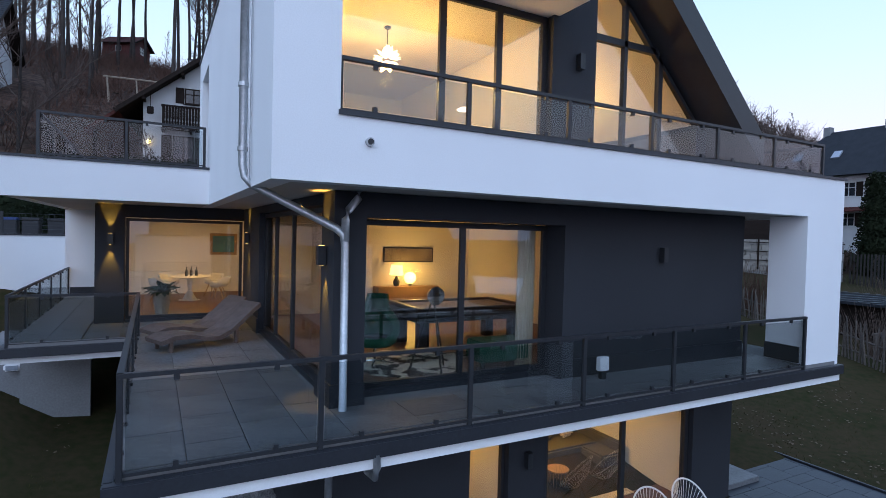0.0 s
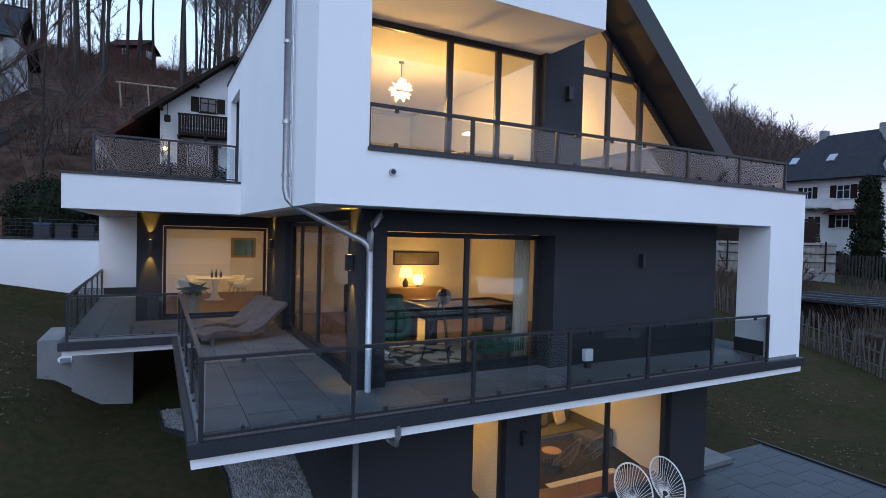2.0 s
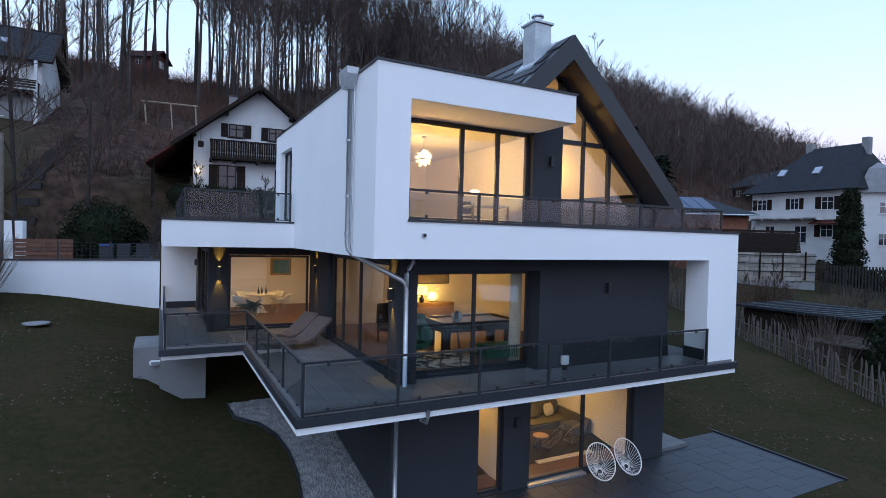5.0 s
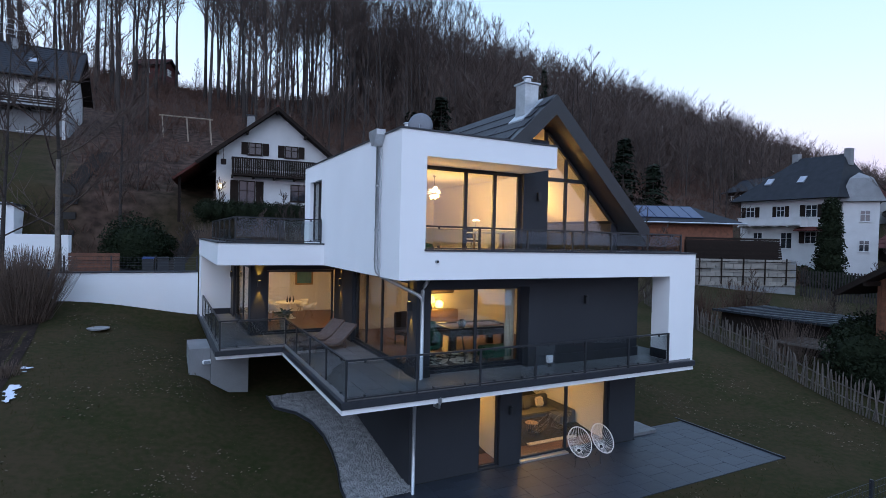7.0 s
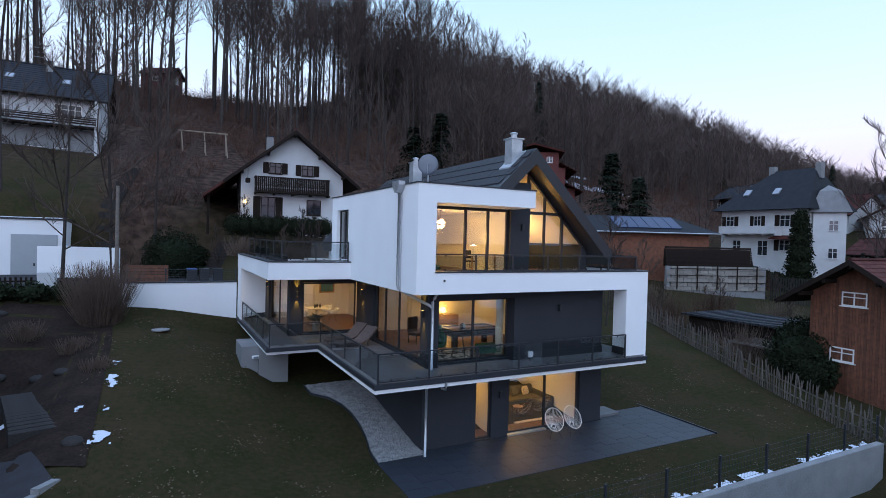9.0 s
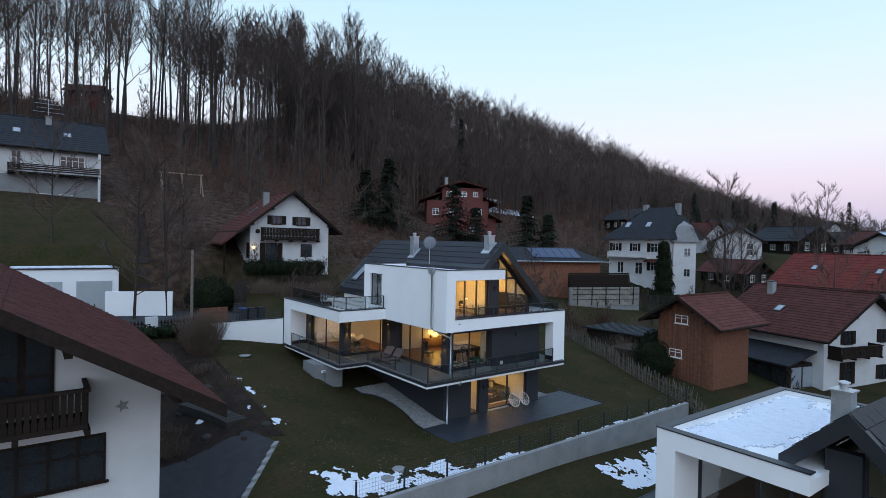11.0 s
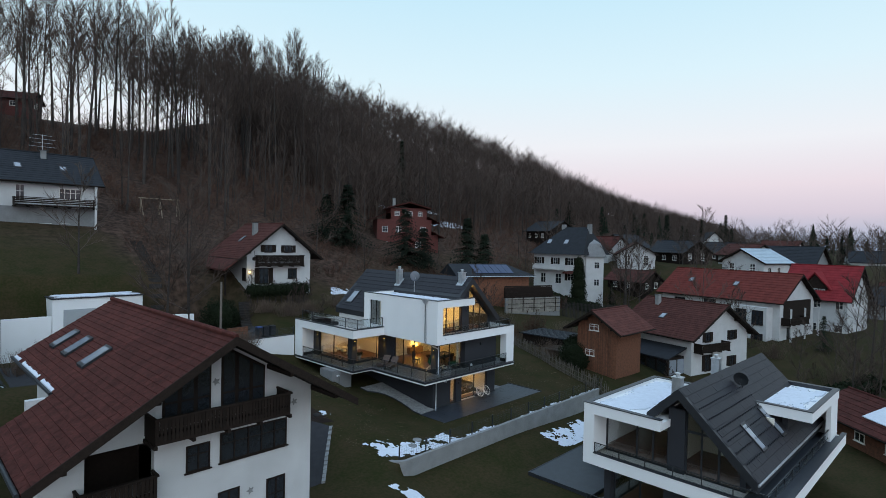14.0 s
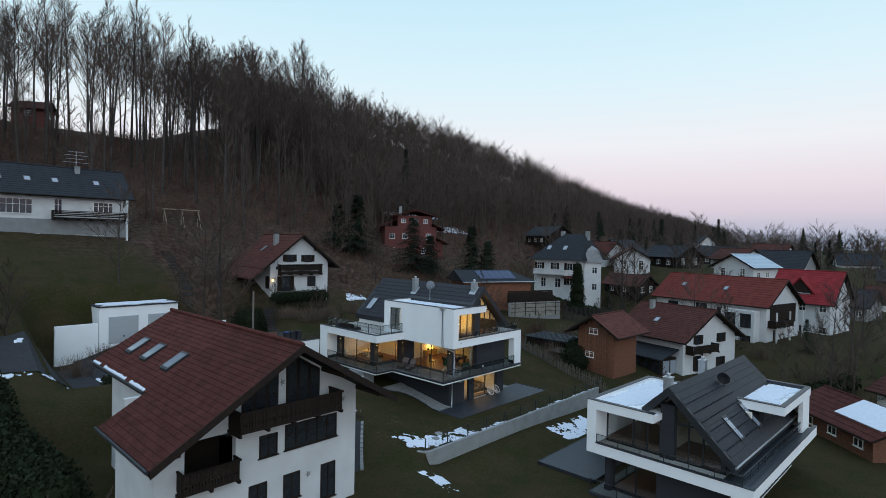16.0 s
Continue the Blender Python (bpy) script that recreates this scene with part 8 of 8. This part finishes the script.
def brushwood():
    """Low bare scrub and saplings over the slope."""
    rng = random.Random(9)
    vs, fs = [], []
    n = 0
    while n < 7000:
        x = rng.uniform(-80, 160)
        yy = 30 + 128 * rng.random()
        y = yy + 0.12 * x
        if not clear_of(x, y) or (x < -12 and yy < 62 and x > -45):
            continue
        z = ground_z(x, y)
        h = rng.uniform(0.7, 2.6) * (1.4 if yy > 60 else 1.0)
        for _ in range(rng.randint(12, 22)):
            a = rng.uniform(0, 6.283)
            d = Vector((0.6 * math.cos(a), 0.6 * math.sin(a), 1)).normalized()
            L = h * rng.uniform(0.5, 1.2)
            p = Vector((x + 0.35 * math.cos(a), y + 0.35 * math.sin(a), z - 0.1))
            sliver(vs, fs, p, d, L, 0.05, rng)
            for _ in range(2):
                sliver(vs, fs, p + d * (L * rng.uniform(0.25, 0.8)), d + Vector((rng.uniform(-0.8, 0.8), rng.uniform(-0.8, 0.8), 0)), L * 0.45, 0.03, rng)
        n += 1
    tagged(new("brushwood", mesh_of("brushwood", vs, fs, SCRUB)), "bare russet scrub over the hillside", "scrub", kind="stuff")


SCRUB = material("russet_scrub", (0.095, 0.055, 0.041), 0.9, vary=0.5, scale=0.15, fine=2, spec=0.1)
brushwood()


def leafy(name, label, category, clumps, mat, seed, per=900, leaf=0.10):
    """Evergreen foliage as many small leaves over rounded clumps (x, y, z, rx, ry, rz)."""
    rng = random.Random(seed)
    t = thing(name, label, category)
    vs, fs = [], []
    for cx, cy, cz, rx, ry, rz in clumps:
        for _ in range(per):
            d = Vector((rng.gauss(0, 1), rng.gauss(0, 1), rng.gauss(0, 1))).normalized()
            k = rng.uniform(0.72, 1.08) * (1 + 0.22 * noise.noise((d.x * 2.3 + seed, d.y * 2.3, d.z * 2.3)))
            p = Vector((cx + d.x * rx * k, cy + d.y * ry * k, cz + d.z * rz * k))
            u = Vector((rng.uniform(-1, 1), rng.uniform(-1, 1), rng.uniform(-1, 1))).normalized() * leaf * rng.uniform(0.6, 1.5)
            v = u.cross(Vector((rng.uniform(-1, 1), rng.uniform(-1, 1), rng.uniform(-1, 1)))).normalized() * leaf * 0.7
            b = len(vs)
            vs += [tuple(p - u), tuple(p + v), tuple(p + u), tuple(p - v)]
            fs.append((b, b + 1, b + 2, b + 3))
    me = bpy.data.meshes.new("foliage")
    me.from_pydata(vs, [], fs)
    me.materials.append(mat)
    o = new("foliage", me)
    o.parent = t
    vs, fs = [], []
    for cx, cy, cz, rx, ry, rz in clumps:
        limb(vs, fs, (cx, cy, ground_z(cx, cy) - 0.2), (0, 0, 1), max(0.3, cz - ground_z(cx, cy)), 0.09, 0.04, 3, 5, 0.06, rng)
    o = new("stem", mesh_of("stem", vs, fs, BARK))
    o.parent = t
    core = bmesh.new()
    for cx, cy, cz, rx, ry, rz in clumps:
        made = bmesh.ops.create_icosphere(core, subdivisions=2, radius=1.0)["verts"]
        for v in made:
            k = 0.74 * (1 + 0.16 * noise.noise((v.co.x * 2.3 + seed, v.co.y * 2.3, v.co.z * 2.3)))
            v.co = Vector((cx + v.co.x * rx * k, cy + v.co.y * ry * k, cz + v.co.z * rz * k))
    part("inner_growth", core, mat, t, smooth=True)
    return t


def G(x, y, h):
    return ground_z(x, y) + h


leafy("clipped_hedge", "dark clipped evergreen hedge below the chalet", "hedge", [(x, 28.6, 5.35, 0.75, 0.7, 0.85) for x in np.arange(-2.6, 5.2, 0.8)], HEDGE, 1, 1700, 0.05)
leafy("evergreen_bush", "big dark round evergreen bush on the slope", "bush", [(-6.8, 27.5, G(-6.8, 27.5, 1.5), 2.0, 1.8, 1.9), (-5.6, 28.5, G(-5.6, 28.5, 1.1), 1.4, 1.4, 1.3)], HEDGE, 2, 4200, 0.08)
leafy("yew_bush", "dark spreading yew behind the fence", "bush", [(24.6, 0.9, G(24.6, 0.9, 1.3), 1.9, 1.7, 1.5), (26.2, 1.6, G(26.2, 1.6, 1.7), 1.5, 1.5, 1.4), (23.6, -0.2, G(23.6, -0.2, 0.9), 1.2, 1.2, 1.0)], HEDGE, 3, 3600, 0.075)
leafy("ivy_tree", "ivy-covered tree in front of the villa", "tree", [(58.6, 20.0, G(58.6, 20.0, h), 1.9 - 0.12 * h, 1.9 - 0.12 * h, 1.6) for h in (1.2, 3.0, 4.8, 6.6, 8.2)], HEDGE, 4, 1200, 0.13)
for k, (x, y, H, sp) in enumerate(((33.6, 41.4, 9.5, 0.44), (37.2, 40.4, 7.0, 0.42), (26.0, 49.0, 10.5, 0.34), (22.8, 51.0, 8.0, 0.36), (43.2, 34.8, 11.0, 0.32), (46.8, 33.6, 9.0, 0.34))):
    o = conifer("yew_tree", 140 + k, H, sp, "broad dark evergreen on the slope by the red house", None, 1.35)
    tagged(o, group="evergreens by the red house")
    first_at(o, x, y)
    o.scale = (1.6, 1.6, 1.12)
leafy("dark_hedge", "tall dark evergreen hedge beside the farmhouse", "hedge", [(-33.0 + 0.2 * k, 14 - 1.7 * k, G(-33, 14 - 1.7 * k, 1.4), 1.6, 1.4, 1.9) for k in range(9)], HEDGE, 5, 900, 0.15)
leafy("dark_hedge", "clipped dark hedge along the garden wall", "hedge", [(-24 + 1.5 * k, 17.6, G(-24 + 1.5 * k, 17.6, 0.4), 0.9, 0.6, 0.5) for k in range(9)], HEDGE, 6, 400, 0.10)
leafy("dark_hedge", "dark hedge below the villa", "hedge", [(58, 16 + 1.6 * k, G(58, 16 + 1.6 * k, 0.9), 1.2, 1.2, 1.1) for k in range(9)], HEDGE, 7, 400, 0.2)
leafy("dark_hedge", "dark hedge between the gardens", "hedge", [(30 + 1.6 * k, -17.5 - 0.7 * k, G(30 + 1.6 * k, -17.5 - 0.7 * k, 0.9), 1.3, 1.2, 1.2) for k in range(12)], HEDGE, 8, 350, 0.18)


def grass_tuft(name, x, y, n, h, r, label, mat):
    rng = random.Random(int(x * 7 + y))
    t = thing(name, label, "bush", Matrix.Translation((x, y, ground_z(x, y))))
    vs, fs = [], []
    for _ in range(n):
        a, q = rng.uniform(0, 6.283), rng.uniform(0, r)
        limb(vs, fs, (q * math.cos(a), q * math.sin(a), -0.1), (0.45 * math.cos(a) * q / r + rng.uniform(-0.12, 0.12), 0.45 * math.sin(a) * q / r + rng.uniform(-0.12, 0.12), 1), h * rng.uniform(0.55, 1.1), 0.012, 0.005, 2, 3, 0.12, rng)
    o = new("brush", mesh_of("brush", vs, fs, mat))
    o.parent = t


STRAW = material("dry_twigs", (0.115, 0.078, 0.058), 0.9, vary=0.3, scale=2)
grass_tuft("twig_bush", -10.3, 15.4, 1300, 3.0, 0.85, "dense bush of thin dry upright twigs", STRAW)
for x, y, h in ((-13.9, 7.0, 0.8), (-11.0, 12.5, 0.7), (-9.9, 9.5, 0.5), (-13.0, 13.6, 0.9), (-14.2, 4.8, 1.0)):
    grass_tuft("twig_bush", x, y, 240, h, 0.6, "low dry shrub in the garden bed", STRAW)
grass_tuft("twig_bush", -34, -9.5, 1100, 2.2, 1.5, "round bare twiggy bush beside the farmhouse", SCRUB)
grass_tuft("twig_bush", 0.5, 25.5, 500, 1.6, 1.6, "dry scrub on the bank below the chalet", STRAW)
grass_tuft("twig_bush", 3.5, 26.0, 500, 1.5, 1.6, "dry scrub on the bank below the chalet", STRAW)
grass_tuft("twig_bush", -2.0, 26.5, 400, 1.4, 1.3, "dry scrub on the bank below the chalet", STRAW)
for k, (x, y, h) in enumerate(((24.5, 4.5, 2.2), (26.5, 11.5, 2.4), (28.5, 15.0, 2.6), (33.5, 13.0, 2.4), (36.0, 9.0, 2.2), (31.0, -1.5, 2.4), (46.0, -22.0, 2.8), (38.0, -21.0, 2.4), (52.0, -14.0, 2.6), (60, 0, 2.8), (64, 8, 3.0), (72, 20, 3.0), (84, 24, 3.0), (54, 22, 2.6), (15, 27, 2.2), (19, 25, 2.4), (8.5, 27, 2.0), (-20, 22, 2.0), (-25, 25, 2.2), (-22, 27.5, 1.8))):
    grass_tuft("twig_bush", x, y, 260, h, 1.3, "bare twiggy shrub among the gardens", SCRUB if k % 2 else STRAW)
for x, y in ((-12.6, 4.6), (-12.9, 9.3), (-12.2, 11.4), (-11.2, 10.2), (-13.6, 11.8), (-10.0, 3.0), (-14.5, 16.5)):
    g = thing("boulder", "rounded grey garden boulder with a little snow", "rock", Matrix.Translation((x, y, ground_z(x, y))), group="garden boulders")
    b = bmesh.new()
    bmesh.ops.create_icosphere(b, subdivisions=2, radius=0.30)
    for v in b.verts:
        v.co *= 1 + 0.25 * noise.noise(v.co * 2 + Vector((x, y, 0)))
        v.co.z *= 0.6
    part("stone", b, STEPSTONE, g, smooth=True)


def lawn_blades():
    """Short dull grass and fallen leaves near the house."""
    rng = random.Random(21)
    gv, gf, lv, lf = [], [], [], []
    n = 0
    while n < 26000:
        x, y = rng.uniform(-10.5, 20), rng.uniform(-5.4, 16.8)
        if (x > -1.0 and x < 13.4 and y > -2 and y < 5) or (x > -2.5 and x < 10 and y > 1) or x > 21.5:
            continue
        n += 1
        z = ground_z(x, y)
        if noise.noise((x * 0.35, y * 0.35, 3.0)) > -0.05 or rng.random() < 0.25:
            a, h = rng.uniform(0, 6.283), rng.uniform(0.025, 0.06)
            b = len(gv)
            gv += [(x - 0.014 * math.cos(a), y - 0.014 * math.sin(a), z - 0.01), (x + 0.014 * math.cos(a), y + 0.014 * math.sin(a), z - 0.01), (x + rng.uniform(-0.04, 0.04), y + rng.uniform(-0.04, 0.04), z + h)]
            gf.append((b, b + 1, b + 2))
        if rng.random() < 0.35 and noise.noise((x * 0.45 + 9, y * 0.45, 1.0)) + 0.6 * noise.noise((x * 1.9, y * 1.9, 4.0)) > 0.18:
            b = len(lv)
            s, a = rng.uniform(0.018, 0.044), rng.uniform(0, 6.283)
            lv += [(x + s * math.cos(a + k * 1.571), y + s * math.sin(a + k * 1.571), z + rng.uniform(0.015, 0.05)) for k in range(4)]
            lf.append((b, b + 1, b + 2, b + 3))
    for name, v, f, m, lab in (("grass", gv, gf, GRASS, "short dull winter grass"), ("fallen_leaves", lv, lf, LITTER, "pale fallen leaves on the lawn")):
        me = bpy.data.meshes.new(name)
        me.from_pydata(v, [], f)
        me.materials.append(m)
        tagged(new(name, me), lab, "grass" if name == "grass" else "leaves", kind="stuff")


GRASS = material("winter_grass_blades", (0.048, 0.046, 0.018), 0.9, vary=0.4, scale=0.4, fine=3, spec=0.05)
LITTER = material("pale_dead_leaves", (0.11, 0.078, 0.046), 0.9, vary=0.5)
lawn_blades()

# paving pieces
deck_tiles(MAIN, grid_cells(-1.35, -0.01, 0.95, 7.12, 0.60, 0.90) + grid_cells(0.95, -0.01, 9.8, 0.97, 0.90, 0.60) + grid_cells(-3.52, 7.12, -2.3, 15.5, 0.60, 0.90) + grid_cells(-2.26, 7.12, 0.98, 9.1, 0.60, 0.90), TILE, -0.06)
deck_tiles(PATIO_THING, grid_cells(-0.86, -1.9, 13.28, 1.40, 0.80, 0.60) + grid_cells(9.97, 1.40, 13.28, 4.38, 0.80, 0.60), PATIO, -3.25)
